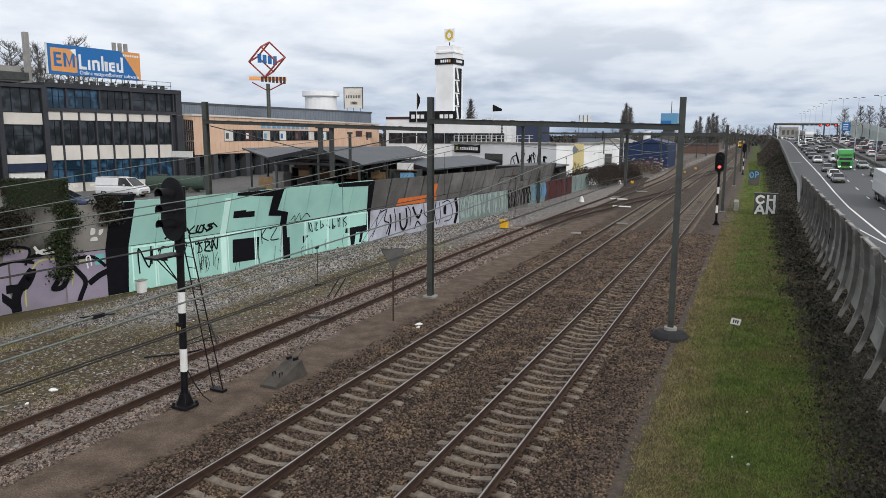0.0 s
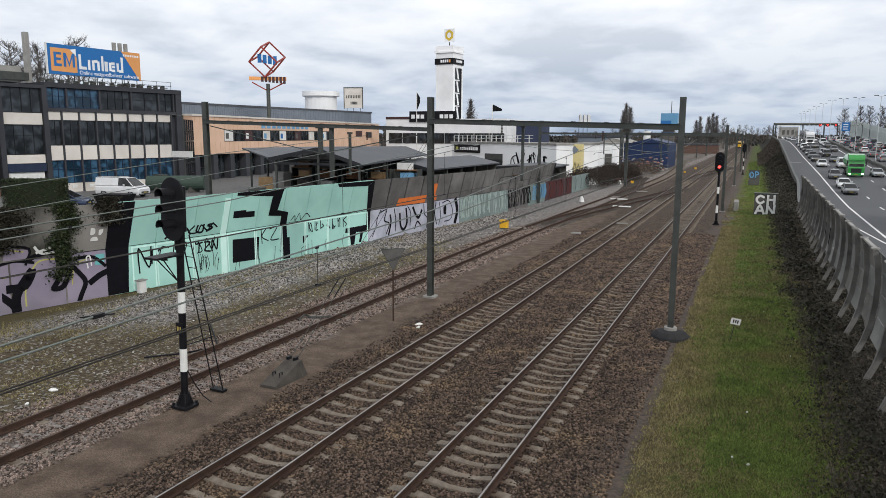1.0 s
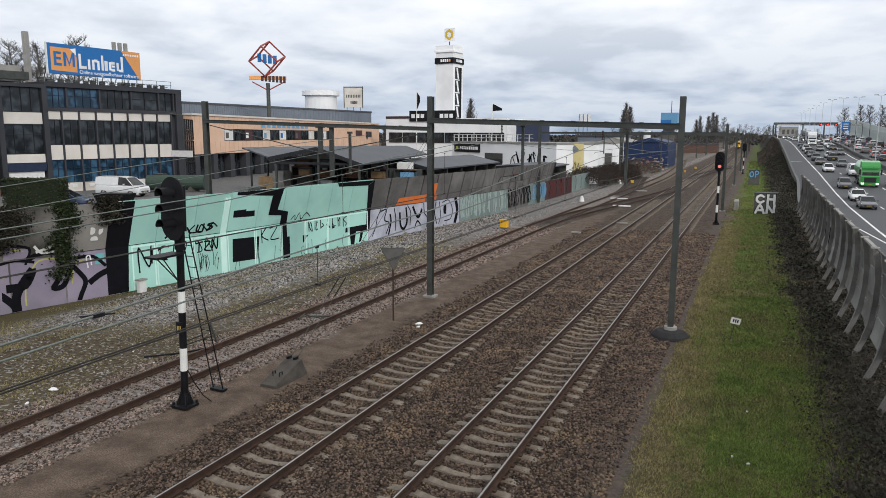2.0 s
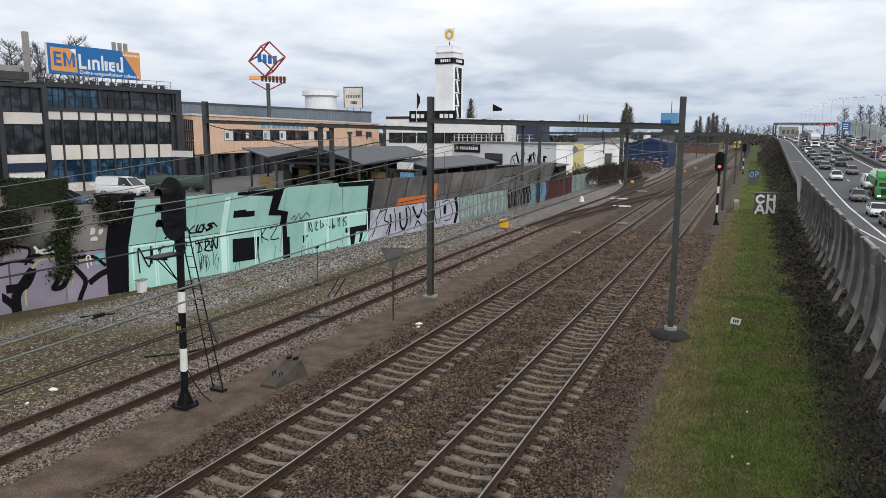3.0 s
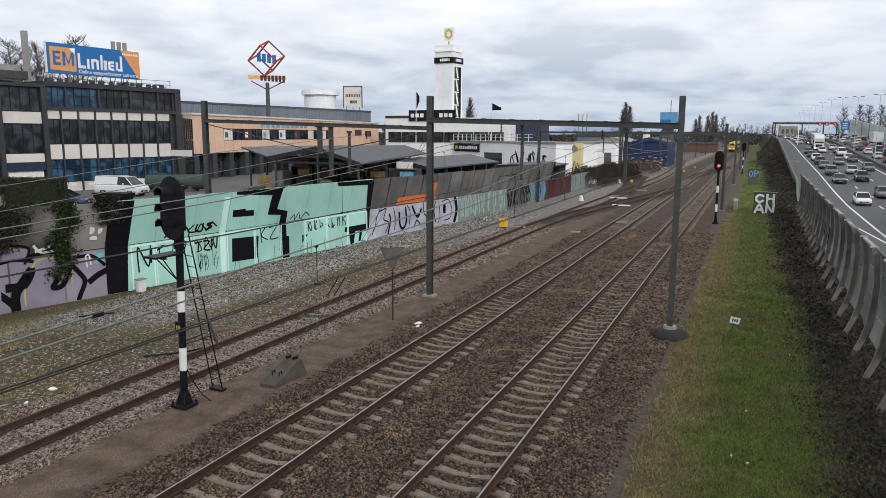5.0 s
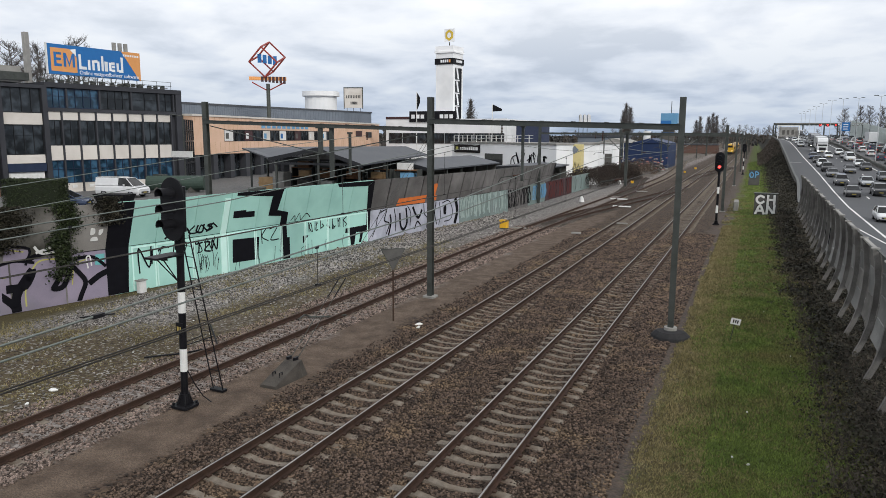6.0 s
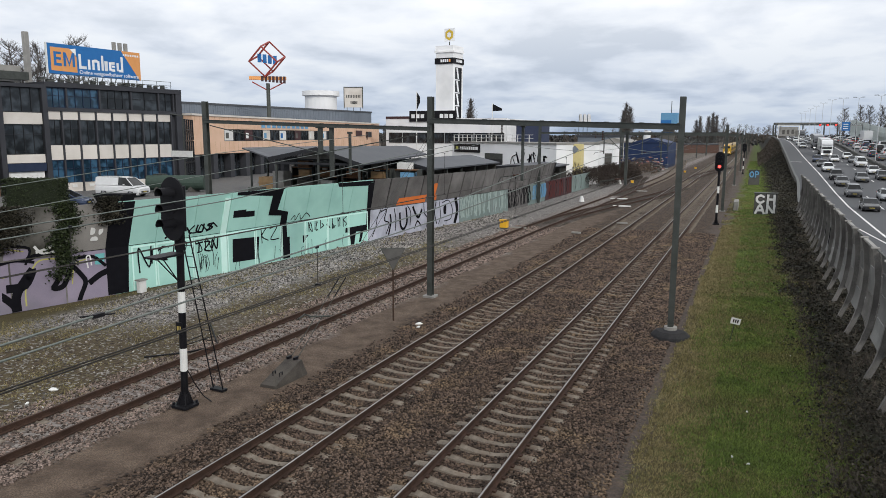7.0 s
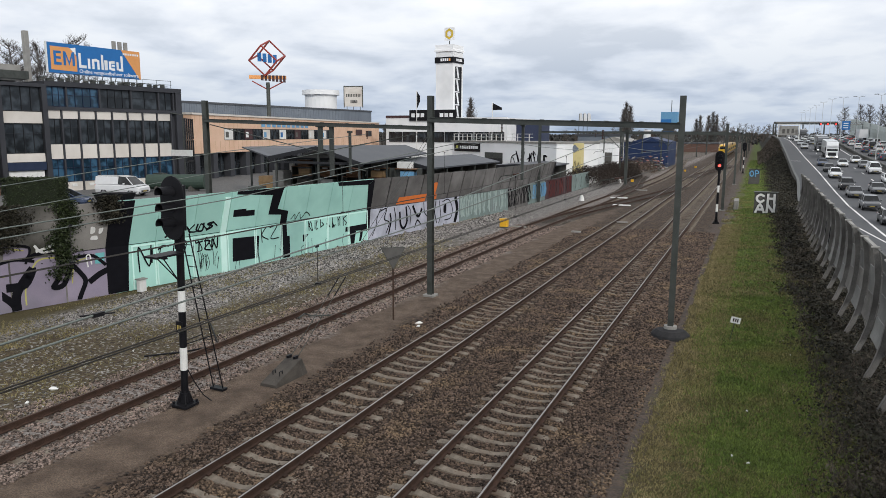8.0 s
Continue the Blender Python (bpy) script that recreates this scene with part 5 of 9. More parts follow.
    for a, b, c, d in ((0.06, 0.085, 0.28, 0.74), (0.085, 0.135, 0.28, 0.37), (0.085, 0.13, 0.48, 0.56), (0.085, 0.135, 0.66, 0.74), (0.155, 0.18, 0.28, 0.74), (0.245, 0.27, 0.28, 0.74)):
        flat([(a, c), (b, c), (b, d), (a, d)], SIGNBLUE, "logo_bar", "blue logo bar", 0.013)
    flat([(0.18, 0.74), (0.2125, 0.42), (0.245, 0.74), (0.245, 0.60), (0.2125, 0.28), (0.18, 0.60)], SIGNBLUE, "logo_bar", "blue logo bar", 0.013)
    for a, b, c, d in ((0.31, 0.335, 0.24, 0.74), (0.335, 0.39, 0.24, 0.34), (0.405, 0.43, 0.24, 0.58), (0.45, 0.475, 0.24, 0.58), (0.475, 0.51, 0.50, 0.60), (0.505, 0.53, 0.24, 0.56), (0.55, 0.575, 0.24, 0.76),
                       (0.585, 0.62, 0.24, 0.58), (0.635, 0.66, 0.27, 0.56), (0.66, 0.70, 0.24, 0.33), (0.66, 0.70, 0.48, 0.58), (0.665, 0.70, 0.38, 0.45), (0.72, 0.745, 0.27, 0.56), (0.745, 0.77, 0.24, 0.33), (0.77, 0.795, 0.24, 0.78)):
        flat([(a, c), (b, c), (b, d), (a, d)], SIGNWHITE, "logo_bar", "white logo bar", 0.013)
    for k in range(9):
        a = 0.80 + 0.021 * k
        flat([(a, 0.83), (a + 0.014, 0.83), (a + 0.014, 0.90), (a, 0.90)], SIGNWHITE, "small_mark", "small white bar", 0.016)
    tx = part("lettering", text_mesh("Online vastgoedbeheer software", 0.56, SIGNWHITE, "lettering"), None, s, "white lettering")
    tx.matrix_local = B @ Matrix.Translation((0.016, y0 + 0.31 * W, z0 + 0.07 * H)) @ Matrix(((0, 0, 1, 0), (1, 0, 0, 0), (0, 1, 0, 0), (0, 0, 0, 1)))
    for k in range(7):
        y = y0 + 0.5 + k * (W - 1) / 6
        part("support", Solid().tube([B @ Vector((-0.2, y, z1 - 0.6)), B @ Vector((-2.0, y, 11.45))], 0.05, 5).tube([B @ Vector((-0.1, y, z0)), B @ Vector((-0.1, y, 11.45))], 0.05, 5), GALV, s)
    # brick house beside it
    h = thing("brick_house", "red-brown brick house with white window frames beside the office", "house")
    part("wall", Solid().box(-9, -30, 0, 0.4, -20.75, 8.6, M), surface("brown_brick", (0.10, 0.055, 0.04), (0.19, 0.11, 0.075), scale=3, fine=18, rough=0.9, bump=0.4), h)
    part("roof", Solid().add([(0.9, -20.6, 8.62), (0.9, -30, 8.62), (-4.3, -30, 12.2), (-4.3, -20.6, 12.2), (-9.5, -30, 8.62), (-9.5, -20.6, 8.62)], [(0, 1, 2, 3), (3, 2, 4, 5), (0, 3, 5), (1, 4, 2), (0, 5, 4, 1)], M), ROOFGREY, h)
    for z in (1.1, 5.2):
        window(h, M @ Matrix.Translation((0.56, 0, 0)), -23.2, -21.2, z, z + 1.9, 2, 2, WHITE, GLASS)
    part("gutter", Solid().box(0.45, -30, 8.3, 0.95, -20.7, 8.58, M), WHITE, h)


office()


def wall_run(p0, p1):
    """A frame whose y axis runs from p0 to p1 and whose x axis points to its right hand."""
    d = Vector((p1[0] - p0[0], p1[1] - p0[1], 0))
    return Matrix.Translation((p0[0], p0[1], 0)) @ Matrix.Rotation(math.atan2(d.y, d.x) - math.pi / 2, 4, "Z"), d.length


def trade_buildings():
    # glazed link and peach building
    M, n = wall_run((-67.7, 73.4), (-79.7, 146.3))
    t = thing("peach_building", "peach-clad shop building over a dark glazed ground floor", "building")
    part("upper_wall", Solid().box(-20, 0, 4.5, 0, n, 6.2, M).box(-20, 0, 7.9, 0, n, 9.6, M).box(-20, 0, 6.2, -0.4, n, 7.9, M).box(-20, 0, 6.2, 0, 7.7, 7.9, M).box(-20, 47.1, 6.2, 0, n, 7.9, M), ORANGECLAD, t)
    for y in np.arange(0.6, n, 1.2):
        part("seam", Solid().box(0.002, y, 4.5, 0.012, y + 0.03, 6.18, M).box(0.002, y, 7.92, 0.012, y + 0.03, 9.58, M), surface("peach_seam", (0.42, 0.26, 0.15), (0.5, 0.32, 0.2)) if y < 0.7 else bpy.data.materials["peach_seam"], t)
    part("roof_edge", Solid().box(-20.2, -0.1, 9.6, 0.15, n, 9.85, M), CREAM, t)
    rng = random.Random(2)
    for k in range(14):
        y = 7.8 + 2.8 * k
        window(t, M @ Matrix.Translation((-0.1, 0, 0)), y, y + 2.74, 6.22, 7.88, 3, 1, DARKFRAME, GLASS)
        if k % 2 == 0:
            p = part("poster", Solid().box(-0.09, y + 0.1, 6.3, -0.05, y + 2.4, 7.8, M), (WHITE, REDP, CREAM)[k // 2 % 3], t, "faded printed poster")
            part("poster_mark", Solid().box(-0.048, y + 0.4, 6.6, -0.04, y + 1.2, 7.4, M), (DARKCON, WHITE, BLUEP, SIGNBLUE)[k // 2 % 4], p)
    for k in range(10):
        part("sign_bar", Solid().box(0.02, 18.5 + 1.75 * k, 8.2, 0.06, 19.7 + 1.75 * k, 9.2, M), BLUEP, t, "pale blue bar of a faded sign")
    part("ground_floor", Solid().box(-20, 0.4, 1.0, -1.2, n, 4.48, M), DARKFRAME, t)
    for y in np.arange(0.5, 34, 4.4):
        part("column", Solid().box(-1.1, y, 1.0, -0.1, y + 1.1, 4.48, M), CHARCOAL, t, "dark square column")
        window(t, M @ Matrix.Translation((-1.05, 0, 0)), y + 1.2, y + 4.3, 1.0, 4.4, 3, 2, DARKFRAME, GLASS)
    for k, y in enumerate((59, 65)):
        part("shop_sign", Solid().box(0.02, y * 1.0, 6.9 - 0.2 * k, 0.1, y + 3.6, 8.1 - 0.2 * k, M), REDP if k == 0 else DARKFRAME, t, "small shop sign")
    L, n2 = wall_run((-64.3, 68.6), (-67.3, 73.2))
    g = thing("glazed_link", "dark glazed stair block between office and shop", "building")
    part("core_wall", Solid().box(-8, 0, 1.0, -0.15, n2, 9.0, L), DARKFRAME, g)
    for z in (1.0, 3.7, 6.4):
        window(g, L, 0.05, n2 - 0.05, z, z + 2.6, 4, 2, DARKFRAME, GLASS)
    # long ribbed hall behind
    M, n = wall_run((-95, 80), (-87.5, 152))
    t = thing("ribbed_hall", "long blue-grey ribbed steel hall behind the shops", "building")
    part("wall", Solid().box(-36, -6, 0, 0, n + 4, 12.5, M), STEELBLUE, t)
    ribs = Solid()
    for y in np.arange(-6, n, 0.55):
        ribs.box(0.002, y, 6, 0.06, y + 0.16, 12.45, M)
    tagged(part("rib", ribs, STEELBLUE, t, "upright cladding ribs"), kind="stuff")
    part("roof_edge", Solid().box(-36, -6.1, 12.5, 0.15, n + 4.1, 12.85, M), ROOFGREY, t)
    for k in range(7):
        part("roof_vent", Solid().slab(-4, 1.5 + k * 3.1, 13.1, 1.2, 0.9, 0.5, M, b=0.1), DARKCON, t)
    # white roof drum and lattice billboard
    t = thing("roof_drum", "round white roof lantern with a wide rim", "lantern")
    c = Vector((-98.0, 150.5, 0))
    part("drum", Solid().tube([c + Vector((0, 0, 12.2)), c + Vector((0, 0, 16.6))], 3.85, 24), WHITEWALL, t)
    part("rim", Solid().tube([c + Vector((0, 0, 16.5)), c + Vector((0, 0, 16.8)), c + Vector((0, 0, 17.6))], 4.5, 24), WHITEWALL, t)
    t = thing("lattice_billboard", "old framed rooftop sign with faded bars", "billboard")
    p = Vector((-90.2, 152.8, -1.07))
    m = Matrix.Translation(p) @ Matrix.Rotation(radians(20), 4, "Z") @ Matrix.Scale(1.15, 4)
    part("board", Solid().box(-1.9, -0.1, 12.9, 1.9, 0, 17.0, m), CREAM, t)
    part("frame", Solid().box(-2.05, -0.2, 12.7, -1.9, 0.05, 17.2, m).box(1.9, -0.2, 12.7, 2.05, 0.05, 17.2, m).box(-1.9, -0.2, 17.0, 1.9, 0.05, 17.15, m), GALV, t)
    for k in range(9):
        part("faded_bar", Solid().box(-1.5 + 0.35 * k, -0.13, 14.9, -1.3 + 0.35 * k, -0.105, 15.5, m), DARKCON if k > 3 else GALV, t)
        part("faded_bar", Solid().box(-0.6 + 0.25 * k, -0.13, 13.6, -0.42 + 0.25 * k, -0.105, 14.2, m), DARKFRAME, t) if k < 6 else None
    for k in (-1.4, 0, 1.4):
        part("leg", Solid().tube([m @ Vector((k, 0.1, 11.9)), m @ Vector((k, 0.1, 14))], 0.07), GALV, t)
    # the wire cube sign on its pole
    t = thing("cube_sign", "red wire-frame cube sign on a tall pole above an orange band", "sign")
    REDSTEEL = surface("red_steel_tube", (0.22, 0.035, 0.03), (0.32, 0.06, 0.045), rough=0.5, bump=0)
    c = Vector((-82.4, 109.2, 0))
    part("pole", Solid().tube([c, c + Vector((0, 0, 16.4))], 0.42, 12, 0.34), GALV, t)
    R = Matrix.Translation(c + Vector((0, 0, 20.7))) @ Matrix.Rotation(radians(20), 4, "Z") @ Matrix.Rotation(radians(12), 4, "X") @ Matrix.Rotation(radians(45), 4, "Y") @ Matrix.Rotation(radians(10), 4, "X")
    h = 1.9
    cs = [R @ Vector((a, b, d)) for a in (-h, h) for b in (-h, h) for d in (-h, h)]
    for i in range(8):
        for j in range(i + 1, 8):
            if bin(i ^ j).count("1") == 1:
                part("tube", Solid().tube([cs[i], cs[j]], 0.16, 6), REDSTEEL, t)
    V = Matrix.Translation(c + Vector((0, 0, 20.7))) @ Matrix.Rotation(radians(37), 4, "Z")
    for k in range(4):
        part("logo_bar", Solid().box(-1.7 + 0.9 * k, -0.2, -0.6 - 0.1 * k, -1.0 + 0.9 * k, 0.2, 0.9 - 0.1 * k, V), SIGNBLUE, t, "blue logo bar")
    V = Matrix.Translation(c + Vector((0, 0, 17.1))) @ Matrix.Rotation(radians(37), 4, "Z")
    part("band", Solid().box(-3.3, -0.5, -0.1, 3.3, 0.5, 0.5, V), SIGNORANGE, t, "orange band")
    for k in range(7):
        part("logo_bar", Solid().box(-1.2 + 0.65 * k, -0.56, -0.4 - 0.05 * k, -0.75 + 0.65 * k, -0.505, 0.55, V), REDP, t, "dark red bar")
    for k in (-1, 1):
        part("bracket", Solid().tube([V @ Vector((k * 2.8, 0, -0.5)), V @ Vector((0, 0, -2.0))], 0.12, 6), REDSTEEL, t)
    # white tower
    M = Matrix.Translation((-60.45, 142.2, 0)) @ Matrix.Rotation(radians(-7), 4, "Z") @ Matrix.Diagonal((0.905, 0.905, 1, 1))
    t = thing("white_tower", "slim white tower with black sign bands and a yellow emblem", "tower")
    part("shaft", Solid().box(-2.3, -2.3, 0, 2.3, 2.3, 24.2, M), WHITEWALL, t)
    part("crown", Solid().box(-2.55, -2.55, 24.22, 2.55, 2.55, 24.6, M).box(-2.4, -2.4, 24.6, 2.4, 2.4, 25.6, M), WHITEWALL, t)
    part("sign_band", Solid().box(-2.5, -2.5, 21.9, 2.5, 2.5, 23.1, M), BLACK, t, "black sign band")
    for k in range(5):
        part("sign_mark", Solid().box(-0.9 + 0.55 * k, -2.56, 22.25, -0.5 + 0.55 * k, -2.505, 22.8, M), SIGNWHITE if k < 4 else SIGNORANGE, t, "white bar")
        part("sign_mark", Solid().box(2.505, -1.2 + 0.55 * k, 22.25, 2.56, -0.8 + 0.55 * k, 22.8, M), SIGNWHITE, t, "white bar")
    for k in range(4):
        z = 21.0 - 2.65 * k
        a = part("window", Solid().box(2.303, -1.35, z - 2.2, 2.36, 0.75, z + 0.2, M), DARKFRAME, t)
        part("reveal", Solid().add([(2.365, -0.2, z - 2.1), (2.365, 0.5, z - 2.1), (2.365, -0.2, z + 0.1), (2.365, -0.9, z + 0.1)], [(0, 1, 2, 3)], M), SIGNWHITE, a)
    part("downpipe", Solid().box(2.303, 0.85, 8, 2.45, 1.5, 21.2, M), BLACK, t)
    part("emblem_pole", Solid().tube([M @ Vector((0, 0, 25.6)), M @ Vector((0, 0, 26.6))], 0.1), GALV, t)
    part("emblem_plate", Solid().slab(0, 0, 28.0, 2.6, 0.3, 2.6, M), SIGNWHITE, t, "white emblem plate")
    hexa = Solid()
    for i in range(6):
        a0, a1 = radians(60 * i + 30), radians(60 * i + 90)
        hexa.add([(r * math.cos(a), y, 28.0 + r * math.sin(a)) for y in (-0.17, -0.2) for r, a in ((1.15, a0), (1.15, a1), (0.62, a1), (0.62, a0))], [(0, 1, 2, 3), (7, 6, 5, 4), (0, 4, 5, 1), (2, 6, 7, 3)], M)
    part("emblem_ring", hexa, surface("emblem_yellow", (0.62, 0.42, 0.04), (0.7, 0.5, 0.08), rough=0.5, bump=0), t, "yellow six-sided ring")
    # white trade hall with upper floor
    M, n = wall_run((-73, 137.8), (-45.5, 137))
    t = thing("white_hall", "white two-storey trade hall with a dark window strip", "building")
    part("wall", Solid().box(0.0, 0, 0, 0.6, n, 10.6, M).box(-22, 0, 0, 0, n, 10.5, M), WHITEWALL, t)
    F = M @ Matrix.Translation((0.76, 0, 0))
    for k in range(8):
        window(t, F, 0.8 + 3.3 * k, 3.9 + 3.3 * k, 5.6, 7.7, 4, 1, DARKFRAME, GLASS)
    part("red_band", Solid().box(-0.2, 0, 10.6, 0.7, 5.5, 11.1, M), REDP, t, "dull red roof band")
    part("black_sign", Solid().box(0.62, 5.8, 10.0, 0.9, 16.5, 12.2, M), BLACK, t, "long black roof sign")
    for k in range(9):
        part("sign_mark", Solid().box(0.92, 6.3 + 1.1 * k, 10.7, 0.96, 7.1 + 1.1 * k, 11.5, M), SIGNWHITE, t) if k not in (3, 4, 5) else None
    # low front building with a roller door
    M, n = wall_run((-50.2, 119.4), (-26.3, 101.5))
    t = thing("trade_counter", "low white trade building with a black sign and roller door", "building")
    part("wall", Solid().box(-8, 0, 0, 0, n, 5.9, M), WHITEWALL, t)
    part("roof_edge", Solid().box(-8.2, -0.1, 5.9, 0.2, n + 0.1, 6.15, M), CONCRETE, t)
    rl = thing("roof_railing", "white steel railing along the flat trade building roof", "railing")
    for y in np.arange(0.4, n - 6, 1.5):
        part("post", Solid().box(-0.3, y - 0.05, 6.15, -0.2, y + 0.05, 7.3, M), WHITE, rl)
    for z in (6.75, 7.25):
        part("rail", Solid().box(-0.29, 0.3, z, -0.21, n - 6, z + 0.07, M), WHITE, rl)
    part("black_sign", Solid().box(0.02, 1.2, 4.3, 0.2, 9.5, 5.7, M), BLACK, t, "black fascia sign")
    for k in range(10):
        part("sign_mark", Solid().box(0.205, 3.2 + 0.6 * k, 4.75, 0.23, 3.62 + 0.6 * k, 5.25, M), SIGNWHITE, t, "white bar")
    part("sign_mark", Solid().box(0.205, 1.8, 4.7, 0.23, 2.6, 5.3, M), YELLOWP, t, "yellow mark")
    part("roller_door", Solid().box(-0.1, 11.0, 1.0, 0.05, 16.2, 4.3, M), GALV, t, "grey roller door")
    part("door_shade", Solid().box(0.06, 11.0, 1.0, 0.1, 16.2, 3.4, M), DARKFRAME, t)
    part("small_sign", Solid().box(0.02, 4.0, 3.2, 0.1, 6.5, 3.9, M), WHITE, t)
    s = []
    q = random.Random(44)
    for k in range(7):
        y = 18.6 + 1.35 * k
        s.append(smooth_line([Vector((y + q.uniform(-0.1, 1.3), q.uniform(2.0, 5.2))) for e in range(6)], 6))
    g = Solid()
    for line in s:
        g.tube([M @ Vector((0.05, a, b)) for a, b in line], 0.075, 4)
    part("scrawl", g, INK, t, "black sprayed scrawl")
    # navy upper box and containers
    t = thing("navy_hall", "dark navy metal hall behind the trade building", "building")
    part("wall", Solid().box(-50, 142, 0, -40.5, 150, 9.6), surface("navy_cladding", (0.03, 0.04, 0.075), (0.045, 0.055, 0.10), rough=0.6), t)
    part("roof", Solid().box(-50.2, 141.8, 9.6, -40.3, 150.2, 9.9), ROOFGREY, t)
    t = thing("grey_hall", "flat grey industrial hall farther along the line", "building")
    part("wall", Solid().box(-44, 192, 0, -32, 205, 7.0), STEELBLUE, t)
    part("roof", Solid().box(-44.3, 191.7, 7.0, -31.7, 205.3, 7.5), ROOFGREY, t)
    t = thing("yellow_container", "pale yellow site cabin with dark openings", "cabin")
    part("body", Solid().box(-27.5, 104, 1.0, -23.2, 110, 6.0), surface("yellow_cabin", (0.62, 0.52, 0.24), (0.7, 0.6, 0.3), rough=0.6), t)
    for z in (1.4, 2.5, 3.6, 4.7):
        part("opening", Solid().box(-27.3, 103.96, z, -26.5, 103.998, z + 0.8), DARKFRAME, t)
    for k in range(5):
        part("scrawl", Solid().tube([(-25.9 + 0.5 * k, 103.97, 2.0), (-25.6 + 0.5 * k, 103.97, 3.2 + 0.3 * (k % 2)), (-25.4 + 0.5 * k, 103.97, 2.3)], 0.05, 4), INK, t, "dark sprayed mark")
    part("diamond", Solid().add([(-24.2, 103.9, 4.6), (-23.6, 103.9, 5.2), (-24.2, 103.9, 5.8), (-24.8, 103.9, 5.2), (-24.2, 103.95, 4.6), (-23.6, 103.95, 5.2), (-24.2, 103.95, 5.8), (-24.8, 103.95, 5.2)], [(0, 1, 2, 3), (7, 6, 5, 4), (0, 4, 5, 1), (1, 5, 6, 2), (2, 6, 7, 3), (3, 7, 4, 0)]), STEELBLUE, t, "grey diamond sign")
    t = thing("white_shed", "plain white storage shed beyond the wall", "shed")
    part("body", Solid().box(-29, 126, 0, -22.6, 134, 5.9), WHITEWALL, t)
    part("roof", Solid().box(-29.2, 125.8, 5.9, -22.4, 134.2, 6.1), CONCRETE, t)
    part("door", Solid().box(-24.0, 125.95, 0, -22.8, 125.99, 4.2), DARKCON, t)
    t = thing("blue_hall", "blue steel hall with pale vaulted roof sheets", "building")
    BLUEC = surface("blue_cladding", (0.012, 0.026, 0.075), (0.02, 0.038, 0.10), scale=0.5, rough=0.55)
    part("wall", Solid().box(-35.0, 172, 0, -18.4, 190, 5.7), BLUEC, t)
    for k in range(2):
        x0 = -35.0 + 8.3 * k
        part("roof", Solid().add([(x0, 171.8, 5.72), (x0 + 4.1, 171.8, 6.8), (x0 + 8.2, 171.8, 5.72), (x0, 190, 5.72), (x0 + 4.1, 190, 6.8), (x0 + 8.2, 190, 5.72)], [(0, 1, 2), (5, 4, 3), (0, 3, 4, 1), (1, 4, 5, 2), (2, 5, 3, 0)]), (CONCRETE, BLUEC)[k], t)
    part("white_post", Solid().box(-28.5, 171.7, 0, -28.35, 171.79, 5.7), WHITE, t)
    t = thing("brick_sheds", "low red-brown sheds at the far end of the yard", "shed")
    part("wall", Solid().box(-31, 335, 0, -15, 345, 3.6), surface("far_brick", (0.11, 0.065, 0.052), (0.16, 0.095, 0.075)), t)
    part("roof", Solid().box(-31.2, 334.8, 3.6, -14.8, 345.2, 4.2), ROOFGREY, t)
    # far blue billboard building and pale silo
    t = thing("far_office", "far blue office tower with a sign box on top", "building")
    part("wall", Solid().box(-49, 427, 0, -43, 432, 11.99), DARKCON, t)
    part("sign_box", Solid().box(-50.3, 425, 12.0, -41.2, 432, 20.3), BLUEP, t, "bright blue box")
    part("band", Solid().box(-50.2, 424.7, 14.0, -44.5, 424.95, 16.2), SIGNBLUE, t)
    part("band", Solid().box(-49, 426.6, 8.2, -43, 426.9, 9.6), SIGNBLUE, t)
    part("antenna", Solid().tube([(-45, 428, 20.3), (-45, 428, 27)], 0.2), GALV, t)
    t = thing("pale_silo", "pale round silo among far roofs", "silo")
    part("shell", Solid().tube([(-40.5, 300, 0), (-40.5, 300, 9.4)], 1.4, 16), WHITEWALL, t)
    for k, (px, py) in enumerate(((-68.4, 300), (-66.6, 300), (-64.9, 300))):
        f = thing("banner_flag", "tall white and red banner flag on a pole", "flag", group="banner flags")
        part("pole", Solid().tube([(px, py, 0), (px, py, 16.0)], 0.12), GALV, f)
        part("banner", Solid().add([(px + 0.1, py, 12.2), (px + 1.6, py, 12.4), (px + 1.2, py, 16.0), (px + 0.1, py, 16.4), (px + 0.1, py + 0.06, 12.2), (px + 1.6, py + 0.06, 12.4), (px + 1.2, py + 0.06, 16.0), (px + 0.1, py + 0.06, 16.4)], [(0, 1, 2, 3), (7, 6, 5, 4), (0, 4, 5, 1), (1, 5, 6, 2), (2, 6, 7, 3), (3, 7, 4, 0)]), SIGNWHITE, f, "white banner")


trade_buildings()


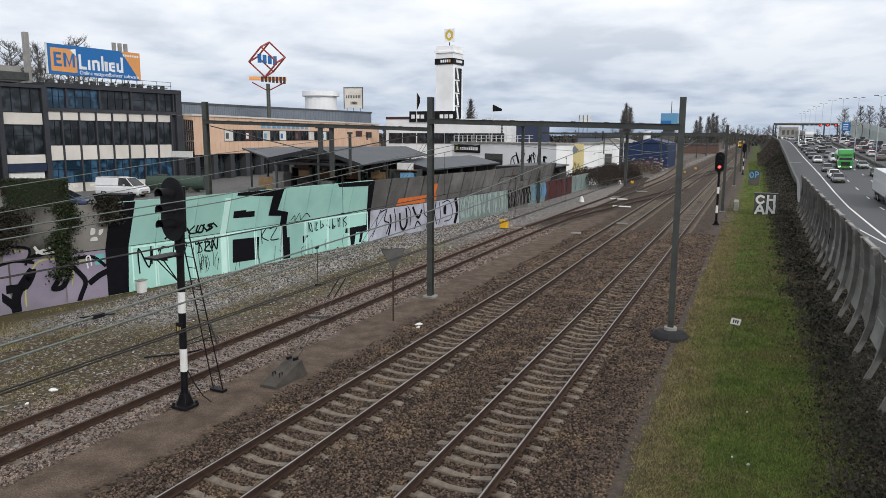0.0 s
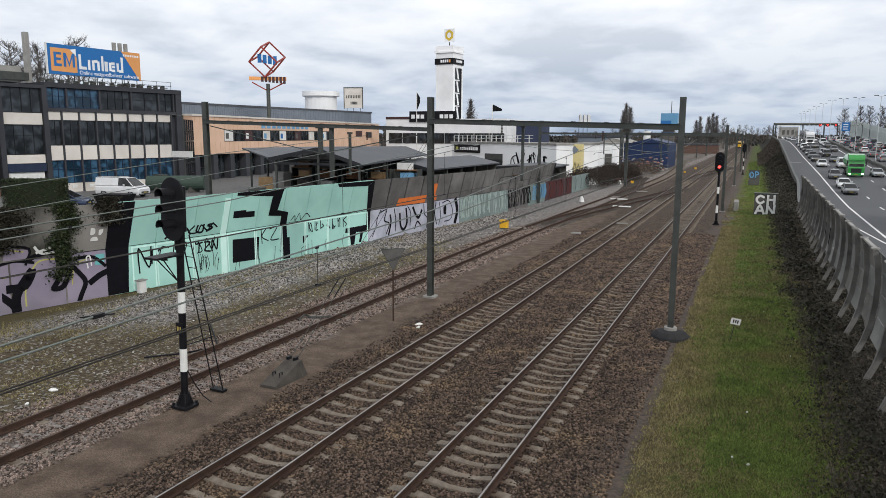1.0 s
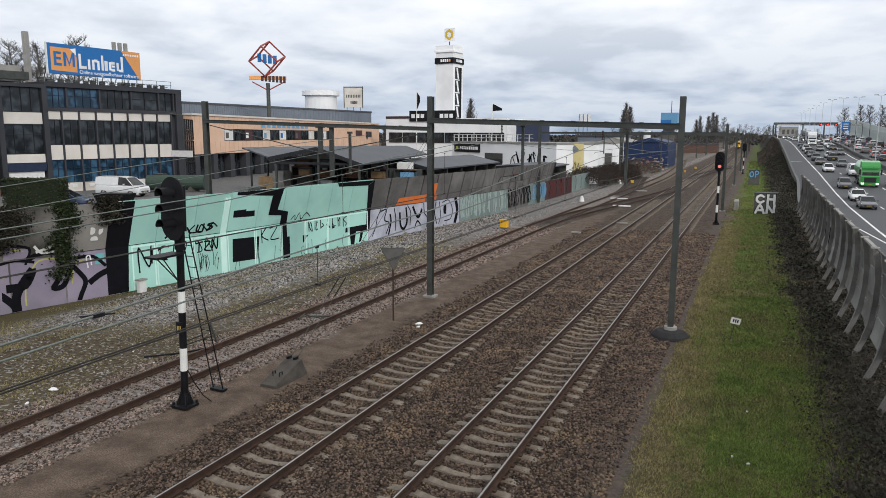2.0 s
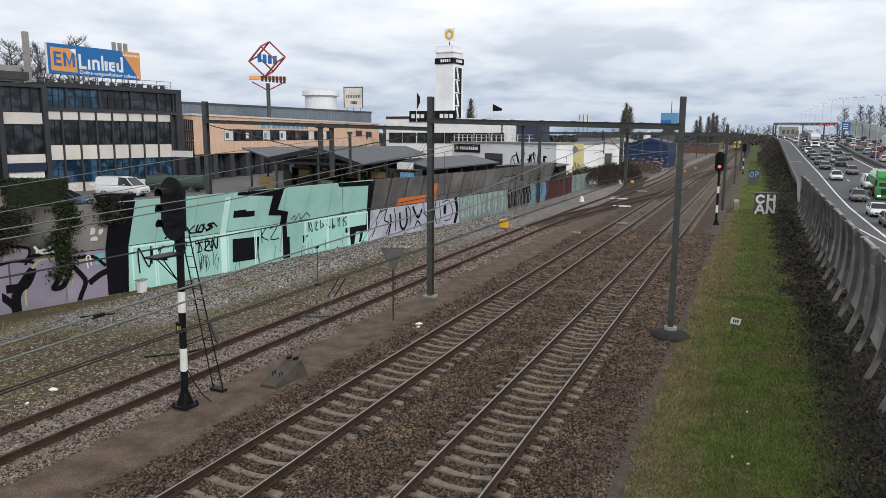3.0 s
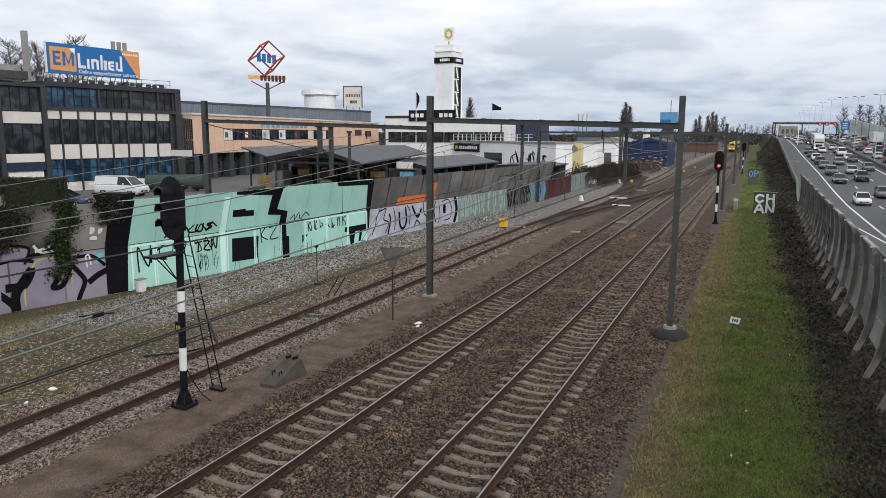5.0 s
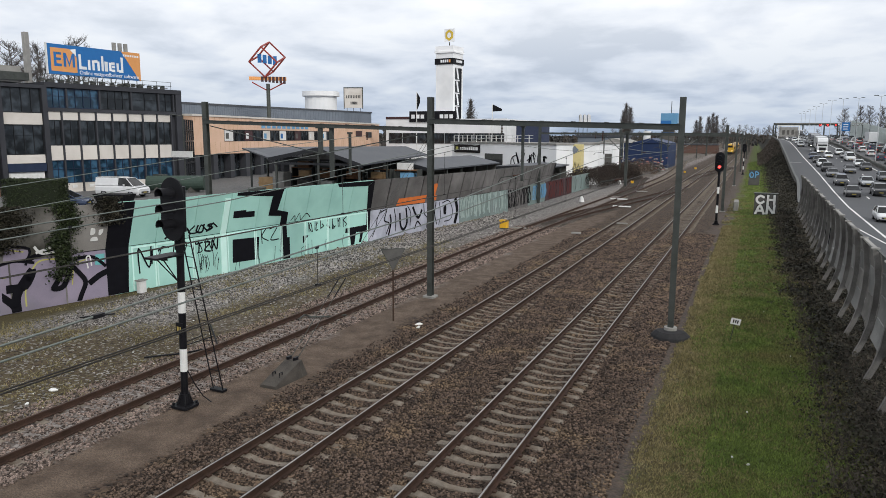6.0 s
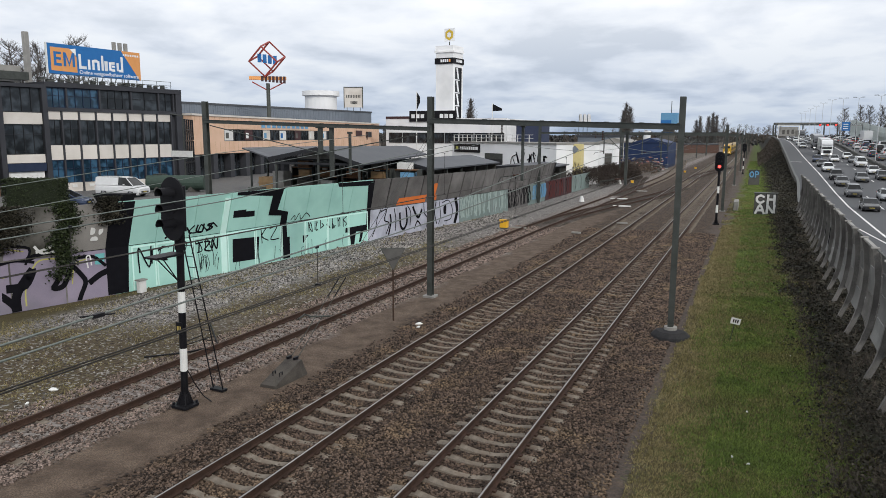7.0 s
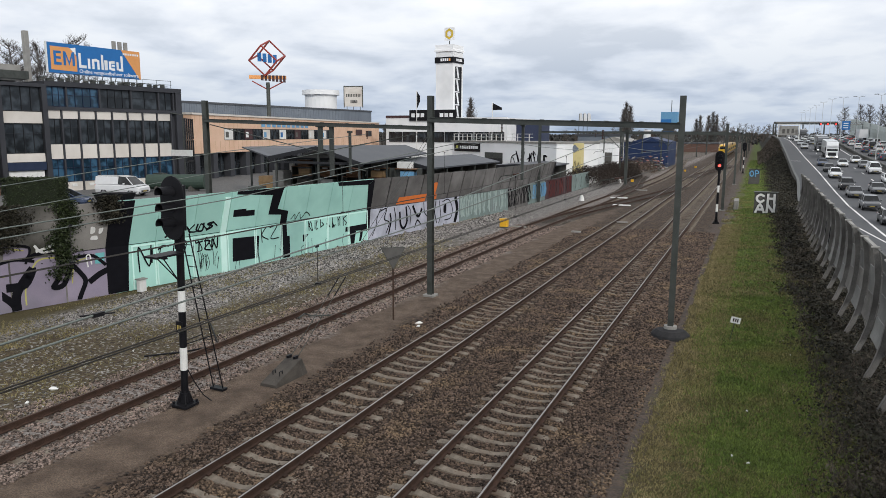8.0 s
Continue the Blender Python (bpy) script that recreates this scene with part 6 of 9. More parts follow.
def gable_shed(x0, x1, y0, y1, ridge, eave, label):
    """An open-fronted timber shed: grey sheet roof, posts, dark boarding and racks inside."""
    t = thing("storage_shed", label, "shed")
    xm = (x0 + x1) / 2
    th = 0.14
    r = Solid()
    for a, b in (((x0, eave), (xm, ridge)), ((x1, eave), (xm, ridge))):
        r.add([(a[0], y0, a[1]), (b[0], y0, b[1]), (b[0], y1, b[1]), (a[0], y1, a[1]), (a[0], y0, a[1] - th), (b[0], y0, b[1] - th), (b[0], y1, b[1] - th), (a[0], y1, a[1] - th)],
              [(0, 1, 2, 3), (7, 6, 5, 4), (0, 4, 5, 1), (2, 6, 7, 3), (3, 7, 4, 0)])
    part("roof", r, ROOFGREY, t)
    for a, b in (((x0, eave), (xm, ridge)), ((x1, eave), (xm, ridge))):
        part("barge_board", Solid().add([(a[0], y0 - 0.04, a[1] - 0.02), (b[0], y0 - 0.04, b[1] - 0.02), (b[0], y0 - 0.04, b[1] - 0.36), (a[0], y0 - 0.04, a[1] - 0.36), (a[0], y0 - 0.004, a[1] - 0.02), (b[0], y0 - 0.004, b[1] - 0.02), (b[0], y0 - 0.004, b[1] - 0.36), (a[0], y0 - 0.004, a[1] - 0.36)], [(0, 1, 2, 3), (7, 6, 5, 4), (0, 4, 5, 1), (2, 6, 7, 3)]), DARKFRAME, t)
    part("back_wall", Solid().box(x0 + 0.4, y1 - 0.3, 1.0, x1 - 0.4, y1 - 0.15, eave - 0.1), DARKCON, t)
    part("side_wall", Solid().box(x0 + 0.3, y0 + 0.6, 1.0, x0 + 0.42, y1 - 0.3, eave - 0.1), DARKCON, t)
    part("gable_board", Solid().add([(x0 + 0.5, y0 + 1.2, eave - 0.15), (x1 - 0.5, y0 + 1.2, eave - 0.15), (xm, y0 + 1.2, ridge - 0.3), (x0 + 0.5, y0 + 1.3, eave - 0.15), (x1 - 0.5, y0 + 1.3, eave - 0.15), (xm, y0 + 1.3, ridge - 0.3)], [(0, 1, 2), (5, 4, 3), (0, 3, 4, 1), (1, 4, 5, 2), (2, 5, 3, 0)]), DARKCON, t)
    for y in np.arange(y0 + 0.2, y1, 4.0):
        for x in (x0 + 0.3, x1 - 0.3):
            part("post", Solid().box(x - 0.08, y - 0.08, 1.0, x + 0.08, y + 0.08, eave - 0.15), GALV, t)
    return t


def fan_shed():
    """The large canopy: two grey roof slopes that spread apart behind one front gable."""
    t = thing("storage_shed", "open storage shed with a grey sheet gable roof spreading wide behind", "shed")
    lo, top, ro = (-40.22, 53, 5.15), (-35.08, 53, 6.11), (-30.47, 53, 4.74)
    lf, tl, tr, rf = (-52.1, 64, 5.73), (-43.3, 64, 5.96), (-34.85, 70, 6.02), (-32.3, 70, 5.2)

    def sheet(a, b, c, d, th=0.14):
        q = [a, b, c, d]
        return Solid().add(q + [(x, y, z - th) for x, y, z in q], [(0, 1, 2, 3), (7, 6, 5, 4), (0, 4, 5, 1), (1, 5, 6, 2), (2, 6, 7, 3), (3, 7, 4, 0)])

    part("roof", sheet(lo, top, tl, lf), ROOFGREY, t)
    part("roof", sheet(top, ro, rf, tr), ROOFGREY, t)
    part("roof_valley", Solid().add([top, tr, tl, (top[0], top[1], top[2] - 0.13), (tr[0], tr[1], tr[2] - 0.13), (tl[0], tl[1], tl[2] - 0.13)], [(0, 1, 2), (5, 4, 3)]), ROOFGREY, t)
    for a in (lo, ro):
        part("barge_board", Solid().add([(p[0], 53 + dy, p[2] + dz) for dy in (-0.06, -0.004) for p, dz in ((a, 0.0), (top, 0.0), (top, -0.34), (a, -0.34))], [(0, 1, 2, 3), (7, 6, 5, 4), (0, 4, 5, 1), (2, 6, 7, 3)]), DARKFRAME, t)
    part("gable_board", Solid().add([(lo[0] + 2.2, 53.9, lo[2] - 0.1), (ro[0] - 1.6, 53.9, lo[2] - 0.1), (top[0], 53.9, top[2] - 0.3), (lo[0] + 2.2, 54.0, lo[2] - 0.1), (ro[0] - 1.6, 54.0, lo[2] - 0.1), (top[0], 54.0, top[2] - 0.3)], [(0, 1, 2), (5, 4, 3), (0, 3, 4, 1), (1, 4, 5, 2), (2, 5, 3, 0)]), DARKCON, t)
    part("back_wall", Solid().box(-46.0, 63.2, 1.0, -33.2, 63.35, 4.9), DARKFRAME, t)
    for k in range(6):
        part("wall_light", Solid().box(-45.2 + 2.05 * k, 63.1, 3.2, -44.6 + 2.05 * k, 63.19, 4.2), (CREAM, GALV, WHITE)[k % 3], t, "small pale opening in the dark back wall")
    for x, y, h in ((-39.6, 53.3, 4.95), (-35.1, 53.3, 5.75), (-31.0, 53.3, 4.6), (-31.6, 59.5, 4.75), (-32.6, 66.5, 4.9), (-44.6, 58.6, 5.1), (-50.6, 63.6, 5.4), (-39.8, 60.0, 5.5)):
        part("post", Solid().box(x - 0.08, y - 0.08, 1.0, x + 0.08, y + 0.08, h), GALV, t)
    part("tie_beam", Solid().box(lo[0] + 0.4, 53.2, 4.55, ro[0] - 0.3, 53.36, 4.75), DARKFRAME, t)


def yard():
    fan_shed()
    gable_shed(-36.6, -28.9, 64.0, 84, 4.78, 3.92, "second open storage shed with a lower grey roof")
    gable_shed(-31, -23.5, 86, 98, 3.55, 3.3, "flat open shed roof beside the long noise wall")
    rng = random.Random(6)
    cols = [surface("pallet_wood", (0.28, 0.18, 0.09), (0.42, 0.28, 0.15), scale=2), WHITE, CREAM, DARKCON, surface("crate_brown", (0.10, 0.05, 0.025), (0.18, 0.09, 0.045)), GALV, BLUEP]
    for k in range(46):
        x, y = rng.uniform(-42, -27), rng.uniform(50, 66)
        if x > -29.5 and y < 58:
            x -= 6
        s = thing("stacked_goods", "stack of building materials on a pallet in the yard", "pallet", group="yard stacks")
        w, d, h = rng.uniform(0.8, 1.5), rng.uniform(0.8, 1.4), rng.uniform(0.4, 1.5)
        m = pose(x, y, 1.0, 0, 0, rng.uniform(-12, 12))
        part("pallet", Solid().slab(0, 0, 0.07, w + 0.1, d + 0.1, 0.14, m), cols[0], s)
        part("load", Solid().slab(0, 0, 0.145 + h / 2, w, d, h, m, b=0.06), rng.choice(cols), s)
    for k in range(5):
        s = thing("pallet_rack", "steel pallet rack loaded with boards in the yard", "rack", group="pallet racks")
        m = pose(-41.5 + 2.9 * k, 60.5, 1.0)
        for x in (-1.2, 1.2):
            part("upright", Solid().box(x - 0.05, -0.5, 0, x + 0.05, 0.5, 3.0, m), GALV, s)
        for z in (1.0, 2.0, 2.9):
            part("shelf", Solid().box(-1.15, -0.5, z, 1.15, 0.5, z + 0.08, m), cols[4], s)
            part("load", Solid().slab(rng.uniform(-0.3, 0.3), 0, z + 0.4, 1.4, 0.8, 0.6, m, b=0.05), rng.choice(cols), s)
    # peach crates seen above the wall
    for x, y, z, w, d, h, mt in ((-43.3, 57.2, 1.0, 1.7, 1.4, 2.1, cols[0]), (-41.6, 56.8, 1.0, 1.3, 1.2, 2.7, CONCRETE)):
        s = thing("timber_crate", "large pale timber crate standing in the yard", "crate")
        part("box", Solid().slab(x, y, z + h / 2, w, d, h, b=0.05), mt, s)
        for k in range(3):
            part("batten", Solid().box(x - w / 2, y - d / 2 - 0.05, z + 0.2 + k * h / 3.2, x + w / 2, y - d / 2 - 0.003, z + 0.32 + k * h / 3.2), mt, s)
    # green tank, bin, street lamp with plate
    s = thing("oil_tank", "dark green horizontal storage tank near the entrance", "tank")
    TANK = surface("tank_green", (0.03, 0.05, 0.04), (0.05, 0.075, 0.06), rough=0.6)
    part("shell", Solid().tube([(-59.5, 57.5, 2.0), (-59.3, 57.6, 2.0), (-54.6, 60.4, 2.0), (-54.4, 60.5, 2.0)], 0.8, 18), TANK, s)
    part("cradle", Solid().box(-58.6, 57.4, 1.0, -58.2, 58.8, 1.6).box(-55.6, 59.2, 1.0, -55.2, 60.5, 1.6), DARKCON, s)
    s = thing("skip_bin", "low dark waste skip beside the parked car", "bin")
    part("tub", Solid().loft([[(-53.6, 45.9, 1.0), (-50.9, 46.4, 1.0), (-51.1, 47.4, 1.0), (-53.8, 46.9, 1.0)], [(-53.9, 45.6, 1.9), (-50.6, 46.2, 1.9), (-50.8, 47.7, 1.9), (-54.1, 47.1, 1.9)]]), BLACK, s)
    s = thing("sign_post", "thin grey post with a small white sign and a lamp arm", "post")
    part("pole", Solid().tube([(-59.6, 63.2, 1.0), (-59.6, 63.2, 9.3)], 0.08), GALV, s)
    part("arm", Solid().tube([(-59.6, 63.2, 9.2), (-60.6, 62.4, 9.4)], 0.06), GALV, s)
    part("sign", Solid().box(-61.3, 62.9, 4.6, -58.2, 63.0, 5.3), WHITE, s, "white direction sign")
    s = thing("utility_cabinet", "grey electrical cabinet in front of the office", "cabinet")
    part("body", Solid().slab(-59.0, 58.8, 1.95, 1.4, 0.8, 1.9, b=0.06), GALV, s)


yard()


# ---- vehicles ----
MOVERS = []


def paint_material(name, c, rough=0.3):
    m, nt, b, N, L = shader(name)
    tc, n = N("ShaderNodeTexCoord"), N("ShaderNodeTexNoise")
    n.inputs["Scale"].default_value, n.inputs["Detail"].default_value = 2.5, 4
    L(tc.outputs["Object"], n.inputs["Vector"])
    mix = N("ShaderNodeMix"); mix.data_type = "RGBA"
    mix.inputs[6].default_value, mix.inputs[7].default_value = (*c, 1), (*[v * 0.8 + 0.012 for v in c], 1)
    L(n.outputs["Fac"], mix.inputs[0]); L(mix.outputs[2], b.inputs["Base Color"])
    b.inputs["Roughness"].default_value = rough
    b.inputs["Coat Weight"].default_value = 0.5
    return m


PAINTS = {"white": paint_material("white_car_paint", (0.72, 0.73, 0.74)), "silver": paint_material("silver_car_paint", (0.34, 0.36, 0.38)), "grey": paint_material("grey_car_paint", (0.10, 0.105, 0.115)),
          "black": paint_material("black_car_paint", (0.018, 0.019, 0.022)), "blue": paint_material("dark_blue_car_paint", (0.025, 0.045, 0.10)), "red": paint_material("red_car_paint", (0.26, 0.025, 0.03)),
          "green": paint_material("green_truck_paint", (0.03, 0.30, 0.05)), "yellow": paint_material("train_yellow", (0.72, 0.42, 0.02)), "beige": paint_material("pale_grey_car_paint", (0.5, 0.5, 0.49))}
TYRE = surface("tyre_rubber", (0.012, 0.012, 0.013), (0.025, 0.025, 0.026), rough=0.85)
RIM = surface("wheel_rim", (0.3, 0.3, 0.31), (0.42, 0.42, 0.43), rough=0.4, metal=0.7, bump=0)
HEADLAMP = glowing("headlamp_light", (1.0, 0.98, 0.92), 3.0)
LAMPGLASS = surface("lamp_glass", (0.5, 0.52, 0.54), (0.65, 0.66, 0.68), rough=0.15, bump=0)
TAILLAMP = glowing("tail_lamp", (0.55, 0.03, 0.02), 0.5)
PLATE = surface("pale_plate", (0.30, 0.24, 0.06), (0.36, 0.29, 0.08), rough=0.5, bump=0)
PLASTIC = surface("dark_trim", (0.016, 0.016, 0.018), (0.03, 0.03, 0.032), rough=0.6, bump=0)


def wheel(parent, x, y, r, w=0.2):
    s = 1 if x > 0 else -1
    ob = part("wheel", Solid().tube([(x - w / 2, y, r), (x - w / 2 + 0.03, y, r), (x + w / 2 - 0.03, y, r), (x + w / 2, y, r)], r, 16), TYRE, parent)
    part("rim", Solid().tube([(x + s * w / 2, y, r), (x + s * (w / 2 + 0.012), y, r)], r * 0.62, 12), RIM, ob)


def ring_at(y, half, z0, z1, tuck=0.08, top=0.06):
    """A car's cross section: sill, flank, shoulder."""
    return [(-half + tuck, y, z0), (half - tuck, y, z0), (half, y, z0 + (z1 - z0) * 0.4), (half - 0.02, y, z0 + (z1 - z0) * 0.8), (half - top, y, z1), (-half + top, y, z1), (-half + 0.02, y, z0 + (z1 - z0) * 0.8), (-half, y, z0 + (z1 - z0) * 0.4)]


# length stations (share of length, half-width share, sill, bonnet line) and glasshouse stations (share, half width, top)
SHAPES = {
    "hatchback": dict(l=4.1, w=1.76, body=[(0, 0.80, 0.34, 0.62), (0.03, 0.94, 0.24, 0.72), (0.10, 1, 0.22, 0.82), (0.26, 1, 0.22, 0.94), (0.5, 1, 0.22, 0.96), (0.8, 1, 0.22, 0.99), (0.96, 0.96, 0.26, 1.0), (1, 0.86, 0.34, 0.86)],
                      cab=[(0.22, 0.92), (0.44, 1.44), (0.60, 1.48), (0.84, 1.38), (0.98, 1.0)], r=0.31),
    "saloon": dict(l=4.6, w=1.82, body=[(0, 0.80, 0.34, 0.60), (0.03, 0.94, 0.24, 0.70), (0.10, 1, 0.22, 0.78), (0.27, 1, 0.22, 0.90), (0.5, 1, 0.22, 0.93), (0.78, 1, 0.22, 0.97), (0.96, 0.96, 0.26, 0.98), (1, 0.86, 0.36, 0.8)],
                   cab=[(0.24, 0.88), (0.44, 1.36), (0.58, 1.41), (0.72, 1.34), (0.92, 0.97)], r=0.32),
    "suv": dict(l=4.5, w=1.86, body=[(0, 0.82, 0.42, 0.8), (0.03, 0.95, 0.32, 0.92), (0.10, 1, 0.28, 1.0), (0.25, 1, 0.28, 1.08), (0.5, 1, 0.28, 1.1), (0.8, 1, 0.28, 1.12), (0.96, 0.97, 0.32, 1.12), (1, 0.9, 0.42, 1.0)],
                cab=[(0.23, 1.06), (0.37, 1.62), (0.55, 1.68), (0.88, 1.62), (0.98, 1.12)], r=0.36),
    "van": dict(l=5.0, w=1.98, body=[(0, 0.84, 0.40, 0.85), (0.025, 0.96, 0.28, 1.0), (0.08, 1, 0.26, 1.1), (0.18, 1, 0.26, 1.18), (0.5, 1, 0.26, 1.2), (0.8, 1, 0.26, 1.2), (0.98, 0.99, 0.28, 1.2), (1, 0.96, 0.36, 1.15)],
                cab=[(0.13, 1.14), (0.3, 1.88), (0.5, 1.96), (0.97, 1.95), (0.995, 1.2)], r=0.34),
}


def car(kind, colour, label, lit=True):
    """A road car, its front towards -y, standing on the origin."""
    sh = SHAPES[kind]
    l, hw = sh["l"], sh["w"] / 2
    p = PAINTS[colour]
    t = thing("car" if kind != "van" else "van", label, "car" if kind != "van" else "van")
    Y = lambda u: (u - 0.5) * l
    part("body", Solid().loft([ring_at(Y(u), hw * k, z0, z1, 0.1, 0.16) for u, k, z0, z1 in sh["body"]]), p, t)
    cab = sh["cab"]
    zb = lambda u: float(np.interp(u, [b[0] for b in sh["body"]], [b[3] for b in sh["body"]])) - 0.03
    rings = []
    for u, zt in cab:
        h = hw * 0.92 - max(0.0, zt - zb(u)) * 0.31
        rings.append([(-hw * 0.93, Y(u), zb(u)), (hw * 0.93, Y(u), zb(u)), (h, Y(u), zt), (-h, Y(u), zt)])
    part("glasshouse", Solid().loft(rings), GLASSCAR, t, "dark car windows")
    roof = []
    for u, zt in cab[1:-1]:
        h = hw * 0.92 - max(0.0, zt - zb(u)) * 0.31
        roof.append([(-h - 0.012, Y(u), zt - 0.07), (h + 0.012, Y(u), zt - 0.07), (h - 0.05, Y(u), zt + 0.025), (-h + 0.05, Y(u), zt + 0.025)])
    part("roof", Solid().loft(roof), p, t)
    if kind == "van":
        u0, u1 = (0.47, 0.985) if colour == "white" else (0.7, 0.985)
        z0, z1 = 1.17, 1.93
        for s in (-1, 1):
            part("side_panel", Solid().add([(s * (hw * 0.94), Y(u0), z0), (s * hw * 0.94, Y(u1), z0), (s * (hw * 0.94 - 0.15), Y(u1), z1), (s * (hw * 0.94 - 0.15), Y(u0), z1), (s * hw * 0.8, Y(u0), z0), (s * hw * 0.8, Y(u1), z0), (s * hw * 0.7, Y(u1), z1), (s * hw * 0.7, Y(u0), z1)],
                                           [(0, 1, 2, 3), (7, 6, 5, 4), (0, 4, 5, 1), (1, 5, 6, 2), (2, 6, 7, 3), (3, 7, 4, 0)]), p, t)
    for s in (-1, 1):
        a, b = cab[0], cab[1]
        h0, h1 = hw * 0.93, hw * 0.92 - (b[1] - zb(b[0])) * 0.31
        part("pillar", Solid().tube([(s * h0, Y(a[0]), zb(a[0]) + 0.02), (s * h1, Y(b[0]), b[1] - 0.03)], 0.045, 5), p, t)
        a, b = cab[-1], cab[-2]
        h1 = hw * 0.92 - (b[1] - zb(b[0])) * 0.31
        part("pillar", Solid().tube([(s * hw * 0.92, Y(a[0]), zb(a[0])), (s * h1, Y(b[0]), b[1] - 0.03)], 0.06, 5), p, t)
        um = 0.56
        part("pillar", Solid().tube([(s * hw * 0.935, Y(um), zb(um)), (s * (hw * 0.92 - (cab[2][1] - zb(um)) * 0.31 + 0.01), Y(um), cab[2][1] - 0.05)], 0.035, 5), p, t)
        zl = sh["body"][1][3] - 0.1
        part("headlight", Solid().loft([[(s * hw * 0.60, Y(0.012), zl - 0.09), (s * hw * 0.92, Y(0.045), zl - 0.07), (s * hw * 0.93, Y(0.06), zl + 0.06), (s * hw * 0.62, Y(0.02), zl + 0.03)], [(s * hw * 0.60, Y(0.05), zl - 0.09), (s * hw * 0.9, Y(0.08), zl - 0.07), (s * hw * 0.9, Y(0.09), zl + 0.06), (s * hw * 0.62, Y(0.06), zl + 0.03)]]), HEADLAMP if lit else LAMPGLASS, t, "lit headlight" if lit else "headlight")
        zt = sh["body"][-2][3] - 0.18
        part("tail_light", Solid().box(s * hw * 0.78 - 0.12, Y(0.985), zt - 0.1, s * hw * 0.78 + 0.12, Y(1.0) + 0.012, zt + 0.08), TAILLAMP, t, "red tail light")
        part("mirror", Solid().slab(s * (hw + 0.1), Y(0.31), zb(0.3) + 0.1, 0.2, 0.12, 0.14, b=0.03), p, t)
        for u in (0.19, 0.8):
            wheel(t, s * (hw - 0.11), Y(u), sh["r"])
    zf = sh["body"][0][2]
    part("grille", Solid().box(-hw * 0.55, Y(0) - 0.012, zf + 0.04, hw * 0.55, Y(0.03), zf + 0.2), PLASTIC, t)
    part("front_bumper", Solid().box(-hw * 0.86, Y(0.004) - 0.01, zf - 0.08, hw * 0.86, Y(0.05), zf + 0.03), PLASTIC, t)
    part("number_plate", Solid().box(-0.26, Y(0) - 0.024, zf + 0.06, 0.26, Y(0) - 0.013, zf + 0.17), PLATE, t, "blank yellow plate")
    part("number_plate", Solid().box(-0.26, Y(1) + 0.002, zf + 0.2, 0.26, Y(1) + 0.02, zf + 0.31), PLATE, t, "blank yellow plate")
    return t


